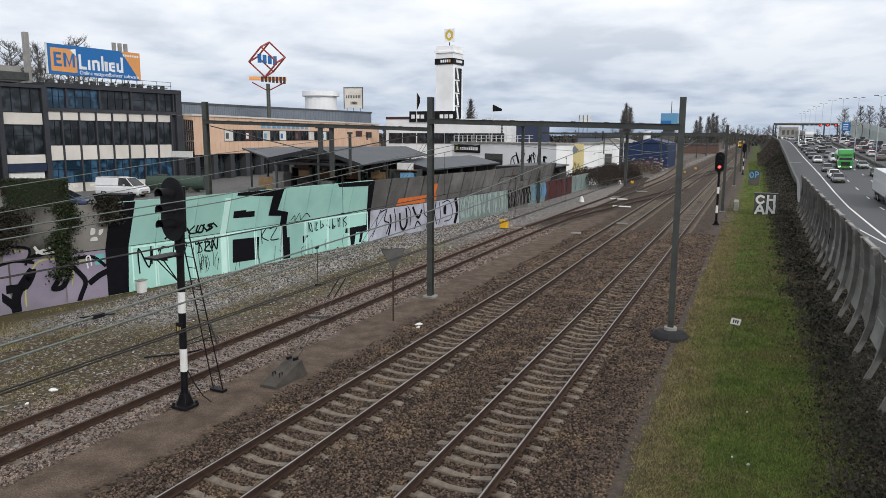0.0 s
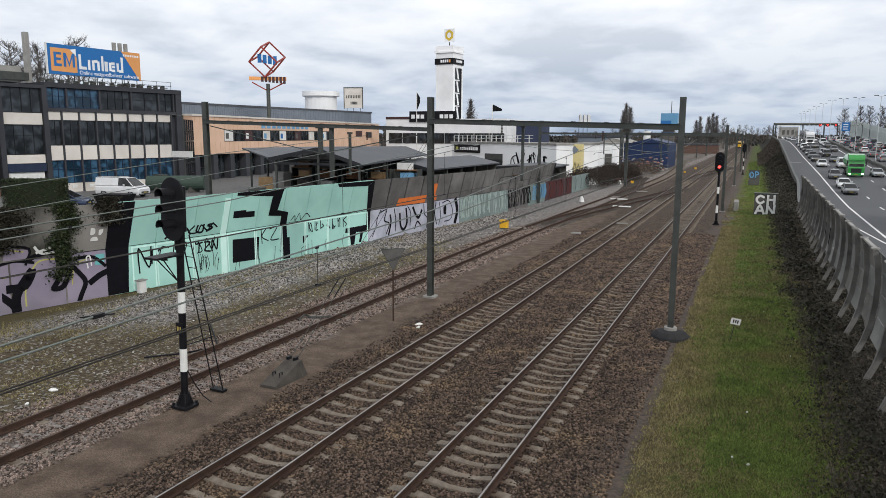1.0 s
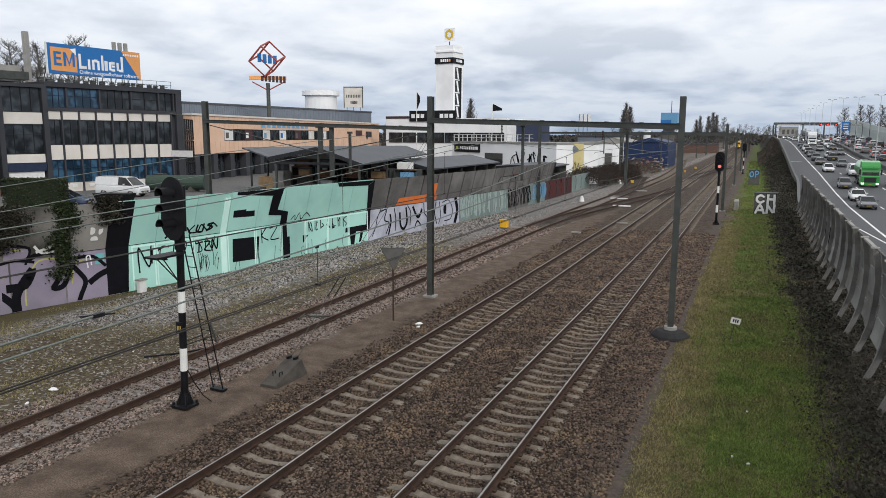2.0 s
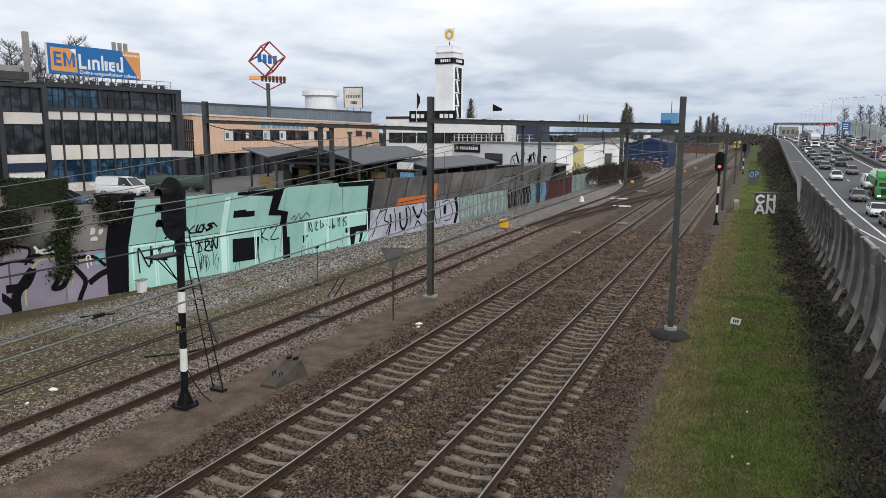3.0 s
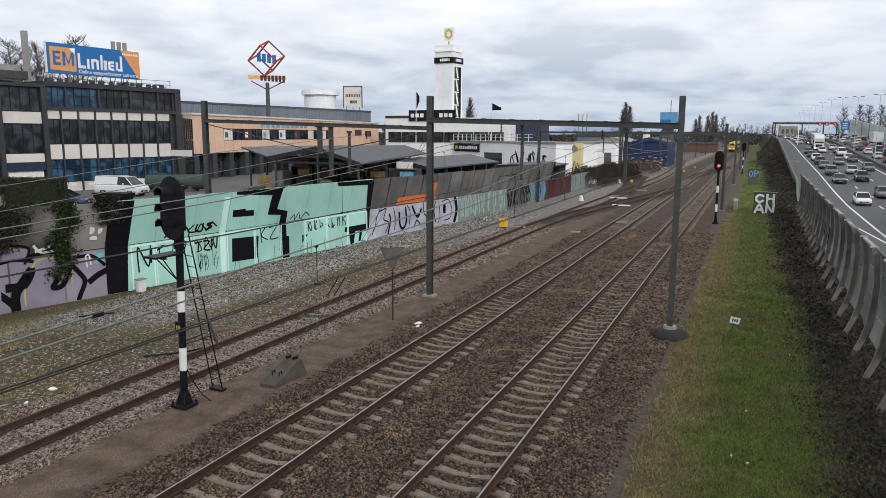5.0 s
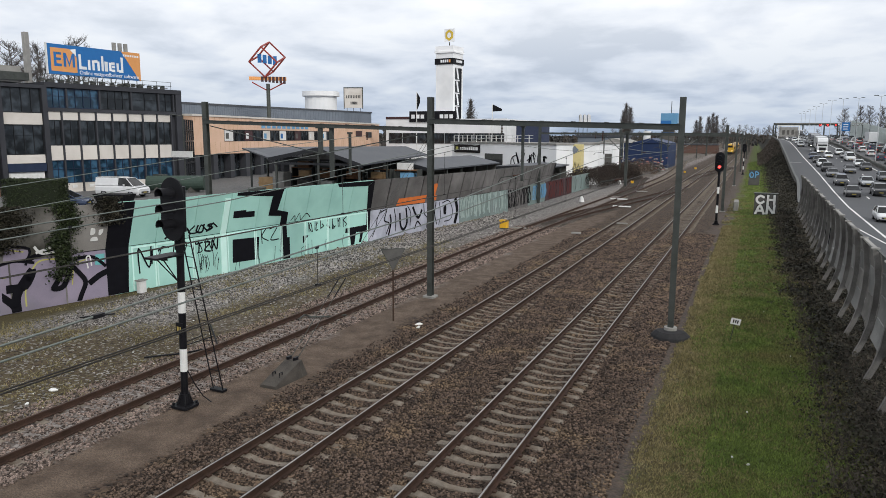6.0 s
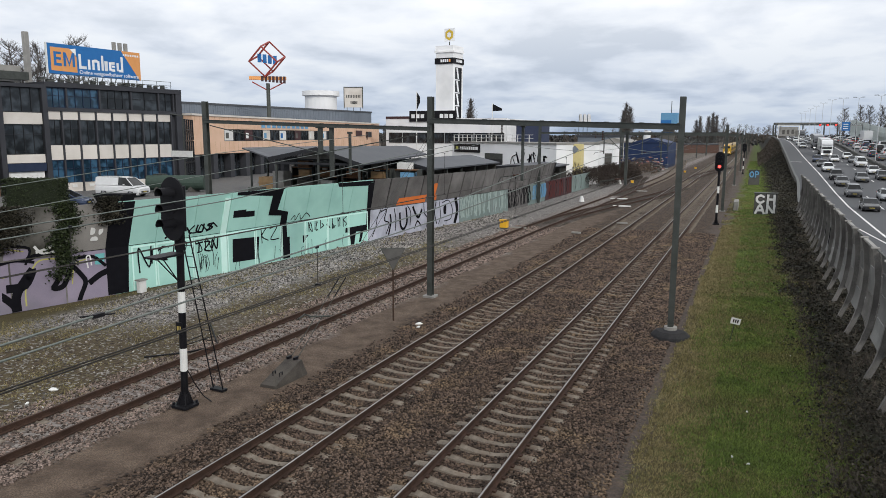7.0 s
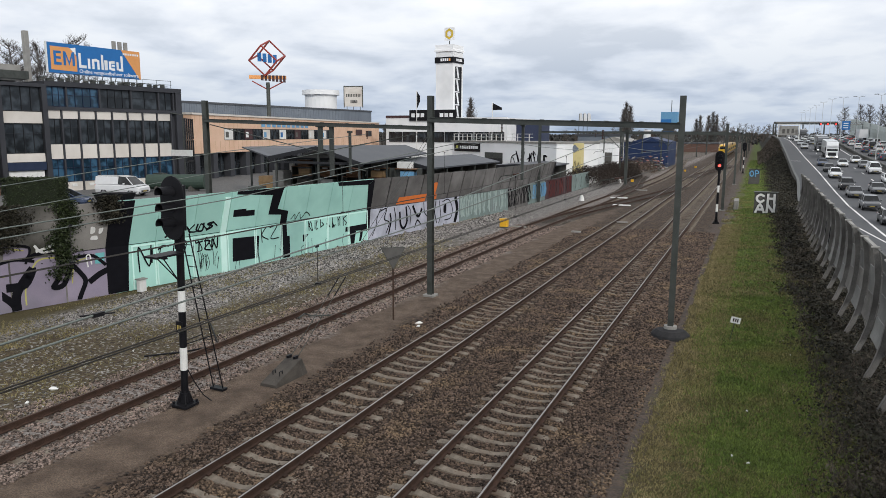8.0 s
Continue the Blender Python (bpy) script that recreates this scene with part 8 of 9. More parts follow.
def plants():
    rng = np.random.default_rng(5)
    GRASS = surface("grass_blade", (0.078, 0.122, 0.025), (0.185, 0.240, 0.058), scale=0.9, rough=0.85, bump=0, fine=3, island=True, stain=(0.17, 0.15, 0.06))
    DRY = surface("dry_grass_blade", (0.135, 0.120, 0.052), (0.27, 0.225, 0.115), scale=1, rough=0.9, bump=0, fine=3, island=True)
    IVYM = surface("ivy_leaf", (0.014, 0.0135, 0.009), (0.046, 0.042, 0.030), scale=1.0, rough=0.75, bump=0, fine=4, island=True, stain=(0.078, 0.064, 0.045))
    GREENLEAF = surface("green_leaf", (0.013, 0.021, 0.008), (0.038, 0.050, 0.020), scale=1.5, rough=0.55, bump=0, fine=4, island=True)
    TWIG = surface("brown_twig", (0.06, 0.049, 0.04), (0.135, 0.112, 0.092), scale=1, rough=0.9, bump=0, fine=4, island=True)
    tuft_v = [(-0.012, 0, 0), (0.012, 0, 0), (0.03, 0.05, 1), (0.0, -0.012, 0), (0.0, 0.012, 0), (-0.06, 0.01, 0.8), (0.012, 0.012, 0), (-0.012, -0.012, 0), (0.01, -0.07, 0.7)]
    tuft_f = [(0, 1, 2), (3, 4, 5), (6, 7, 8)]
    leaf_v, leaf_f = [(-0.5, 0, 0), (0, -0.45, 0.08), (0.55, 0, 0), (0, 0.45, 0.08)], [(0, 1, 2), (0, 2, 3)]

    def grass(name, n, x0, x1, y0, y1, h, mat, label, power=1.7, patchy=None):
        xy = cover(rng, n, x0, x1, y0, y1, power)
        if patchy is not None:
            keep = np.array([noise.noise((x * 0.7, y * 0.5, patchy)) + 0.35 * noise.noise((x * 2.5, y * 2.0, patchy)) for x, y in xy]) > rng.uniform(-0.15, 0.25, n)
            xy = xy[keep]
        if mat is GRASS:
            edge = np.array([1.0 * noise.noise((x * 0.5, y * 0.4, 7)) + 0.5 * noise.noise((x * 1.7, y * 1.5, 8)) for x, y in xy])
            keep = (xy[:, 0] + 1.1 + edge * 0.9 > rng.uniform(-0.35, 0.35, len(xy))) & (xy[:, 0] < 2.2 + edge * 0.9 + rng.uniform(-0.4, 0.4, len(xy)))
            xy = xy[keep]
        z = heights(xy)
        k = np.clip(xy[:, 1] / 22, 0.8, 1.7)
        hh = rng.uniform(0.5, 1.2, len(xy)) * h
        stuff(name, scatter_mesh(name, tuft_v, tuft_f, np.column_stack([xy, z - 0.01]), rng.uniform(0, 6.3, len(xy)), np.stack([k, k, hh], 1), mat, 0.35, 3), label, "grass")

    grass("grass", 110000, -2.0, 2.9, 9, 230, 0.085, GRASS, "short rough green grass between track and slope")
    grass("near_grass", 75000, -1.9, 2.7, 9, 34, 0.075, GRASS, "short rough green grass nearest the overpass", 1.2)
    grass("near_dry_grass", 30000, -2.1, 2.9, 9, 40, 0.10, DRY, "dry straw-coloured grass in patches", 1.2, patchy=14.0)
    grass("edge_grass", 30000, -2.0, -0.6, 9, 62, 0.09, DRY, "yellowed grass along the edge of the ballast", 1.5)
    grass("dry_grass", 26000, -2.2, 2.2, 9, 90, 0.12, DRY, "dry straw-coloured grass along the ballast edge", patchy=2.0)
    grass("wall_grass", 16000, -26.3, -21.5, 15, 70, 0.13, DRY, "thin dry grass at the foot of the noise wall", patchy=6.0)
    grass("gravel_weeds", 14000, -21.5, -16.6, 9, 45, 0.09, DRY, "low weeds growing in the gravel", patchy=9.0)
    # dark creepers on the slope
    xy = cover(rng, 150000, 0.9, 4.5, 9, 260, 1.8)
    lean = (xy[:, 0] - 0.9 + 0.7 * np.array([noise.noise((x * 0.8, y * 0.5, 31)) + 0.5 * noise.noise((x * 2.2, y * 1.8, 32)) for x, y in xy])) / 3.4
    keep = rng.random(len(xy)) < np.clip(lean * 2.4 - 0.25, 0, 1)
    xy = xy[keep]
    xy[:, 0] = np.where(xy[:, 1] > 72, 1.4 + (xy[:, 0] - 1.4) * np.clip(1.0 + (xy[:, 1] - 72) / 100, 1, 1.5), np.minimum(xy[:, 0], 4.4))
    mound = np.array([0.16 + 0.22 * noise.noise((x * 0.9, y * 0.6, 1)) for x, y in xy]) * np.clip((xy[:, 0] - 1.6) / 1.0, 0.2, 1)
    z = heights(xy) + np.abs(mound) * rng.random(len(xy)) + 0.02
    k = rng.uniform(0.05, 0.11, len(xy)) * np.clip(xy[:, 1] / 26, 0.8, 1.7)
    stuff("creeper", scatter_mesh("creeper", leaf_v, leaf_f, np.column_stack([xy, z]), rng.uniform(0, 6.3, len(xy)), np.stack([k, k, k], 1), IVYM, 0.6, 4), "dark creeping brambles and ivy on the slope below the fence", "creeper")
    xy = cover(rng, 9000, 1.9, 4.2, 9, 70, 1.6)
    z = heights(xy)
    stuff("dead_stalks", scatter_mesh("dead_stalks", tuft_v, tuft_f, np.column_stack([xy, z]), rng.uniform(0, 6.3, len(xy)), np.stack([np.full(len(xy), 0.7), np.full(len(xy), 0.7), rng.uniform(0.15, 0.4, len(xy))], 1), TWIG, 0.7, 6), "dead brown stalks among the creepers", "stalks")
    # ballast stones
    o = [(1, 0.1, 0), (-0.1, 1, 0.1), (-1, -0.1, 0.05), (0.15, -1, 0), (0.1, 0.05, 0.75), (0, 0, -0.7)]
    of = [(0, 1, 4), (1, 2, 4), (2, 3, 4), (3, 0, 4), (1, 0, 5), (2, 1, 5), (3, 2, 5), (0, 3, 5)]
    BROWNST = surface("brown_ballast_stone", (0.030, 0.0212, 0.0168), (0.112, 0.079, 0.060), scale=2, rough=0.9, bump=0, fine=12, island="stone", stain=(0.125, 0.088, 0.056))
    PINKST = surface("brown_grey_stone", (0.066, 0.048, 0.039), (0.225, 0.174, 0.149), scale=2, rough=0.9, bump=0, fine=12, island="stone")
    GREYST = surface("grey_ballast_stone", (0.090, 0.083, 0.077), (0.29, 0.272, 0.257), scale=2, rough=0.9, bump=0, fine=12, island="stone")

    def stones(name, n, x0, x1, y0, y1, mat, label, clear=(), strips=False):
        xy = cover(rng, n, x0, x1, y0, y1, 1.6)
        if strips:
            wob = np.array([1.4 * noise.noise((x * 0.4, y * 0.35, 21)) + 0.6 * noise.noise((x * 1.5, y * 1.5, 22)) for x, y in xy])
            wall_side = (xy[:, 0] + wob < -20.4 + 0.03 * (xy[:, 1] - 30)) & (xy[:, 1] + 2.0 * wob > 19.5)
            keep = wall_side | (rng.random(len(xy)) < 0.05)
            xy = xy[keep]
        if mat is BROWNST:
            rag = np.array([0.5 * noise.noise((x * 0.6, y * 0.5, 41)) + 0.35 * noise.noise((x * 2, y * 2, 42)) for x, y in xy])
            xy = xy[xy[:, 0] + rag > -11.45 + rng.exponential(0.18, len(xy)) * -1.0]
        z = heights(xy)
        for c in clear:
            d = np.abs(xy[:, 0] - c)
            near_rail = (np.abs(d - 0.7535) < 0.1)
            mid = d < 0.98
            ph = np.mod(xy[:, 1] - 2.0, 0.6)
            on_sleeper = mid & ((ph < 0.10) | (ph > 0.50))
            keep = ~(near_rail | (on_sleeper & (rng.random(len(xy)) > 0.13)))
            xy, z = xy[keep], z[keep]
        k = rng.uniform(0.03, 0.064, len(xy)) * np.clip(xy[:, 1] / 22, 0.85, 1.6)
        stuff(name, scatter_mesh(name, o, of, np.column_stack([xy, z + 0.008]), rng.uniform(0, 6.3, len(xy)), np.stack([k, k * 0.8, k * 0.9], 1), mat, 0.5, 8), label, "stones")

    stones("ballast", 112000, -11.9, -2.3, 8.5, 56, BROWNST, "loose brown ballast stones between and beside the tracks", (XA, XB))
    stones("gravel", 44000, -25.2, -17.2, 9, 62, GREYST, "loose grey gravel between the wall and side track", (), True)
    stones("side_ballast", 26000, -17.3, -13.7, 9, 55, PINKST, "brown-grey ballast half burying the side track", (XC,))
    # ivy on the wall
    for y0, y1, z0, z1, n in ((17.6, 19.2, 2.4, 4.35, 2600), (20.15, 21.15, 1.0, 4.4, 3600), (21.9, 23.0, 3.2, 4.5, 1800), (14.5, 16.5, 2.8, 4.4, 1500)):
        y = rng.normal((y0 + y1) / 2, (y1 - y0) / 4, n)
        z = z0 + (z1 - z0) * rng.random(n) ** 0.7
        y += 0.15 * np.sin(z * 4)
        xyz = np.array([on_wall(a, b, 0.05 + 0.16 * rng.random()) for a, b in zip(y, z)])
        k = rng.uniform(0.05, 0.12, n)
        stuff("wall_ivy", scatter_mesh("wall_ivy", leaf_v, leaf_f, xyz, rng.uniform(0, 6.3, n), np.stack([k, k, k], 1), IVYM if n < 3000 else GREENLEAF, 1.0, 9), "ivy climbing over the old concrete wall", "ivy")
    # clipped hedge in front of the office
    t = thing("hedge", "clipped dark green hedge in front of the office", "hedge", pose(-53.9, 40.2, 1.0, 0, 0, 26))
    part("core", Solid().slab(0, 0, 1.2, 4.4, 1.2, 2.4, b=0.2), surface("hedge_core", (0.012, 0.016, 0.008), (0.02, 0.028, 0.012), bump=0), t)
    n = 9000
    f = rng.integers(0, 3, n)
    px = np.where(f == 0, rng.uniform(-2.35, 2.35, n), np.where(f == 1, rng.choice([-2.3, 2.3], n), rng.uniform(-2.35, 2.35, n)))
    py = np.where(f == 0, rng.choice([-0.68, 0.68], n), rng.uniform(-0.7, 0.7, n))
    pz = np.where(f == 2, 2.45, rng.uniform(0.05, 2.45, n)) + rng.normal(0, 0.05, n)
    k = rng.uniform(0.06, 0.12, n)
    tagged(part("leaves", scatter_mesh("leaves", leaf_v, leaf_f, np.stack([px + rng.normal(0, 0.05, n), py + rng.normal(0, 0.05, n), pz], 1), rng.uniform(0, 6.3, n), np.stack([k, k, k], 1), GREENLEAF, 1.0, 10), None, t), kind="stuff")

    # bare trees
    def bare_tree(h, spread, upright, seed, label, n1=26, n2=9, bark=TWIG, tip=1.15):
        r = random.Random(seed)
        t = thing("tree", label, "tree")
        pts = [Vector((0.02 * h * r.uniform(-1, 1) * i / 6, 0.02 * h * r.uniform(-1, 1) * i / 6, h * 0.97 * i / 6)) for i in range(7)]
        part("trunk", Solid().tube(pts, h * 0.016, 7, h * 0.003), bark, t)
        limbs, twigs = Solid(), Solid()
        for k in range(n1):
            f = 0.12 + 0.85 * (k + r.random()) / n1
            p = pts[0].lerp(pts[-1], f)
            a = r.uniform(0, 6.28)
            l = h * spread * (tip - f + 0.02) * r.uniform(0.7, 1.15)
            d = Vector((math.cos(a), math.sin(a), 0)) * l
            up = l * upright
            q1, q2 = p + d * 0.5 + Vector((0, 0, up * 0.4)), p + d + Vector((0, 0, up))
            limbs.tube([p, q1, q2], h * 0.005, 4, h * 0.0012, caps=False)
            for j in range(n2):
                e = p.lerp(q1, r.random()) if r.random() < 0.35 else q1.lerp(q2, r.random())
                g = e + Vector((r.gauss(0, 1), r.gauss(0, 1), abs(r.gauss(0.4, 1)) + upright * 0.5)) * h * 0.045 * (1.1 - 0.8 * f)
                limbs.tube([e, g], h * 0.0018, 3, h * 0.0006, caps=False)
                for m in range(3):
                    e2 = e.lerp(g, r.uniform(0.3, 1))
                    twigs.tube([e2, e2 + Vector((r.gauss(0, 1), r.gauss(0, 1), abs(r.gauss(0.5, 1)) + upright * 0.3)) * h * 0.03 * (1.1 - 0.7 * f)], h * 0.001, 3, h * 0.0004, caps=False)
        c = part("crown", limbs, bark, t, "bare branches")
        tagged(part("twig", twigs, bark, c, "fine bare twigs"), kind="stuff")
        return t

    # paler, greyer copy of the twig colour: distance haze is mixed into it
    hazed_twig = surface("hazed_grey_twig", (0.075, 0.068, 0.065), (0.15, 0.138, 0.13), scale=1, rough=0.9, bump=0, fine=4, island=True)
    wide = bare_tree(17, 0.30, 0.9, 1, "bare leafless tree behind the buildings", 48, 14, hazed_twig)
    poplar = bare_tree(24, 0.17, 1.7, 2, "tall narrow leafless poplar tree", 60, 14, hazed_twig, 1.02)
    bushy = bare_tree(12, 0.42, 0.6, 3, "rounded leafless tree near the horizon", 40, 14)
    for tr in (wide, poplar, bushy):
        tagged(tr, group="bare trees")
    wide.matrix_world = pose(-107, 77.5, 4.5)
    for x, y, z, s in ((-103.2, 79, 4, 1), (-110, 82, 4, 2), (-97.6, 81.5, 5.2, 3), (44, 385, 5, 4), (48, 388, 5, 5), (53, 391, 5, 6), (58, 396, 5, 7), (40.5, 420, 5, 8), (63, 400, 5, 9), (-16.9, 435, 1.0, 3), (49, 330, 4, 3), (55, 335, 4, 3)):
        copy_thing(wide, pose(x, y, z, 0, 0, 57 * s))
    poplar.matrix_world = pose(-51, 311, -2.5)
    for k, (x, y, z) in enumerate(((-96.4, 247, -3), (-49.6, 312, -4), (-52.4, 313, -5.5), (-29.5, 430, -5), (-31.5, 431, -7), (-22.8, 433, -3), (-25, 432, -5), (-20.8, 434, -4.5), (-120, 225, -13), (-117.5, 226, -14), (-114, 228, -13.5), (-111.5, 228, -15), (-98, 249, -7))):
        copy_thing(poplar, pose(x, y, z, 0, 0, 40 * k))
    bushy.matrix_world = pose(-7, 550, 4)
    r = random.Random(17)
    for x, y, z in ((-11, 548, 4), (-3, 553, 3), (1, 556, 2), (7.5, 556, 3.5), (11, 552, 3), (-15, 560, 2), (15, 560, 4), (4, 470, 1), (6.5, 450, 1)):
        copy_thing(bushy, pose(x, y, z, 0, 0, r.uniform(0, 360)))
    for k in range(46):
        x = -260 + 5.6 * k + r.uniform(-3, 3)
        y = 520 + r.uniform(-60, 120)
        copy_thing(bushy, pose(x, y, r.uniform(-3, 1.5), 0, 0, r.uniform(0, 360)))
    for k in range(12):
        copy_thing(bushy, pose(24 + 9 * k + r.uniform(-3, 3), 560 + r.uniform(-40, 60), 2 + r.uniform(-2, 2), 0, 0, r.uniform(0, 360)))
    # far woods that close the horizon
    n = 26000
    az = rng.uniform(-1.25, 0.75, n)
    d = rng.uniform(640, 900, n)
    top = 9 + 5 * np.array([noise.noise((a * 14, 0, 2)) for a in az])
    xyz = np.stack([np.sin(az) * d, np.cos(az) * d, rng.random(n) ** 0.8 * top], 1)
    k = rng.uniform(1.6, 4.2, n)
    stuff("far_woods", scatter_mesh("far_woods", leaf_v, leaf_f, xyz, rng.uniform(0, 6.3, n), np.stack([k, k, k], 1), surface("far_wood_brown", (0.035, 0.036, 0.036), (0.07, 0.068, 0.066), scale=0.05, rough=0.95, bump=0, island=True), 1.0, 11), "distant leafless woods along the horizon", "woods")
    # bramble mound past the end of the wall
    BRAMBLE = surface("dark_bramble", (0.022, 0.017, 0.014), (0.062, 0.048, 0.040), scale=1, rough=0.95, bump=0, fine=4, island=True)
    n = 52000
    y = rng.uniform(98, 128, n)
    u = rng.uniform(-1, 1, n)
    top = 3.3 * np.sqrt(np.clip(1 - u ** 2, 0, 1)) * (0.75 + 0.35 * np.array([noise.noise((a * 0.5, b * 2, 4)) for a, b in zip(y, u)]))
    x = -22.0 + (y - 98) * 0.05 + u * 2.9
    stuff("bramble_bank", scatter_mesh("bramble_bank", leaf_v, leaf_f, np.stack([x, y, top * rng.random(n) ** 0.35], 1), rng.uniform(0, 6.3, n), np.tile(rng.uniform(0.05, 0.15, n)[:, None], 3), BRAMBLE, 1.0, 12), "brown leafless bramble bank beyond the wall", "bush")
    n = 40000
    SCRUB = surface("rust_brown_scrub", (0.050, 0.036, 0.028), (0.125, 0.092, 0.072), scale=1, rough=0.95, bump=0, fine=4, island=True)
    y, u = 126 + 140 * rng.random(n) ** 1.4, rng.uniform(-1, 1, n)
    tall = np.clip(np.array([1.7 + 1.6 * noise.noise((a * 0.14, b * 2.2, 51)) for a, b in zip(y, u)]), 0.1, 2.6) * np.sqrt(np.clip(1 - u ** 2, 0, 1))
    x = np.where(y < 140, -23.8, np.array([xc(float(a)) - 7.2 for a in y])) + u * 4.4
    stuff("scrub", scatter_mesh("scrub", leaf_v, leaf_f, np.stack([x, y, tall * rng.random(n) ** 0.5], 1), rng.uniform(0, 6.3, n), np.tile(rng.uniform(0.06, 0.2, n)[:, None], 3), SCRUB, 1.0, 13), "low brown scrub beside the sidings", "bush")
    n = 7000
    y, x = rng.uniform(190, 330, n), rng.uniform(0.8, 6.0, n)
    stuff("scrub", scatter_mesh("scrub", leaf_v, leaf_f, np.stack([x, y, heights(np.stack([x, y], 1)) + rng.random(n) * 0.7], 1), rng.uniform(0, 6.3, n), np.tile(rng.uniform(0.12, 0.32, n)[:, None], 3), TWIG, 1.0, 14), "brown scrub on the road embankment", "bush")


plants()


# ---- small things beside the tracks ----
def small_things():
    YEL = surface("yellow_box_paint", (0.66, 0.36, 0.02), (0.75, 0.44, 0.04), rough=0.5, bump=0)
    SIGNGREY = surface("weathered_sign_back", (0.075, 0.073, 0.07), (0.12, 0.117, 0.11), rough=0.7, bump=0.1)
    # triangular sign on a pole, seen from behind
    t = thing("triangle_sign", "grey triangular rail sign on a thin rusty pole", "sign", pose(-12.52, 24.0, 0, 0, 0, 38))
    part("pole", Solid().tube([(0, 0, 0), (0, 0, 2.3)], 0.032, 8), RUST, t)
    part("plate", Solid().add([(-0.47, -0.05, 2.86), (0.47, -0.05, 2.86), (0, -0.05, 2.02), (-0.47, -0.035, 2.86), (0.47, -0.035, 2.86), (0, -0.035, 2.02)], [(0, 1, 2), (5, 4, 3), (0, 3, 4, 1), (1, 4, 5, 2), (2, 5, 3, 0)]), SIGNGREY, t, "weathered grey plate")
    part("rim", Solid().tube([(-0.47, -0.045, 2.86), (0.47, -0.045, 2.86), (0, -0.045, 2.02), (-0.47, -0.045, 2.86)], 0.018, 5), GALV, t)
    # yellow point motor boxes
    for x, y, s in ((-17.6, 52.5, 1.0), (-17.0, 112, 0.65), (-12.6, 150, 0.6), (-11.9, 168, 0.7)):
        t = thing("point_box", "bright yellow trackside box beside the points", "box", pose(x, y, 0), group="yellow boxes")
        part("body", Solid().slab(0, 0, 0.36 * s, 0.62 * s, 0.5 * s, 0.55 * s, b=0.06), YEL, t)
        part("lid", Solid().slab(0, 0, 0.66 * s, 0.68 * s, 0.56 * s, 0.06, b=0.06), YEL, t)
        part("foot", Solid().slab(0, 0, 0.03, 0.5, 0.4, 0.12), DARKCON, t)
    # point rods and pale concrete lids
    for x, y, l, w in ((-16.6, 53.0, 1.3, 0.2), (-14.0, 83, 1.9, 0.45), (-12.2, 74.2, 1.8, 0.4), (-11.8, 52, 0.7, 0.3), (-9.7, 59.5, 0.9, 0.2), (-13.4, 96, 1.6, 0.4)):
        t = thing("cable_lid", "pale concrete cable duct lid in the ballast", "lid", pose(x, y, 0.02), group="duct lids")
        part("slab", Solid().slab(0, 0, 0.05, l, w, 0.1, b=0.05), WHITE if l > 1.7 else CONCRETE, t)
    for x, y in ((-18.6, 110.2), (-17.2, 78)):
        t = thing("marker_stone", "small white rounded marker post in the gravel", "marker", pose(x, y, 0))
        part("stone", Solid().tube([(0, 0, 0), (0, 0, 0.4), (0, 0, 0.62)], 0.3, 10, 0.12), WHITE, t)
    # graffiti-covered relay cases on the grass
    for x, y, w, h, back in ((1.2, 71.6, 1.95, 1.95, INK), (0.12, 115.3, 1.5, 2.2, BLUEP)):
        t = thing("relay_case", "grey steel relay case sprayed with graffiti on the grass", "cabinet", pose(x, y, 0.05))
        part("case", Solid().slab(0, 0.35, h / 2, w, 0.7, h, b=0.04), DARKCON, t)
        part("lid", Solid().slab(0, 0.33, h + 0.04, w + 0.12, 0.85, 0.08), GALV, t)
        fr = Solid().box(-w / 2 + 0.03, -0.012, 0.05, w / 2 - 0.03, -0.004, h - 0.05)
        part("dark_field", fr, DARKCON, t)
        strokes = {"C": [[(0.85, 0.8), (0.5, 0.95), (0.15, 0.7), (0.15, 0.3), (0.5, 0.05), (0.85, 0.25)]], "H": [[(0.15, 0), (0.15, 1)], [(0.85, 0), (0.85, 1)], [(0.15, 0.5), (0.85, 0.5)]],
                   "A": [[(0.05, 0), (0.5, 1), (0.95, 0)], [(0.3, 0.35), (0.7, 0.35)]], "N": [[(0.1, 0), (0.15, 1)], [(0.15, 1), (0.85, 0)], [(0.85, 0), (0.9, 1)]],
                   "O": [[(0.5, 0.95), (0.1, 0.6), (0.25, 0.1), (0.75, 0.1), (0.9, 0.6), (0.5, 0.95)]], "P": [[(0.2, 0), (0.2, 1), (0.85, 0.85), (0.8, 0.55), (0.2, 0.45)]]}
        rows = ("CH", "AN") if back is INK else ("OP", "")
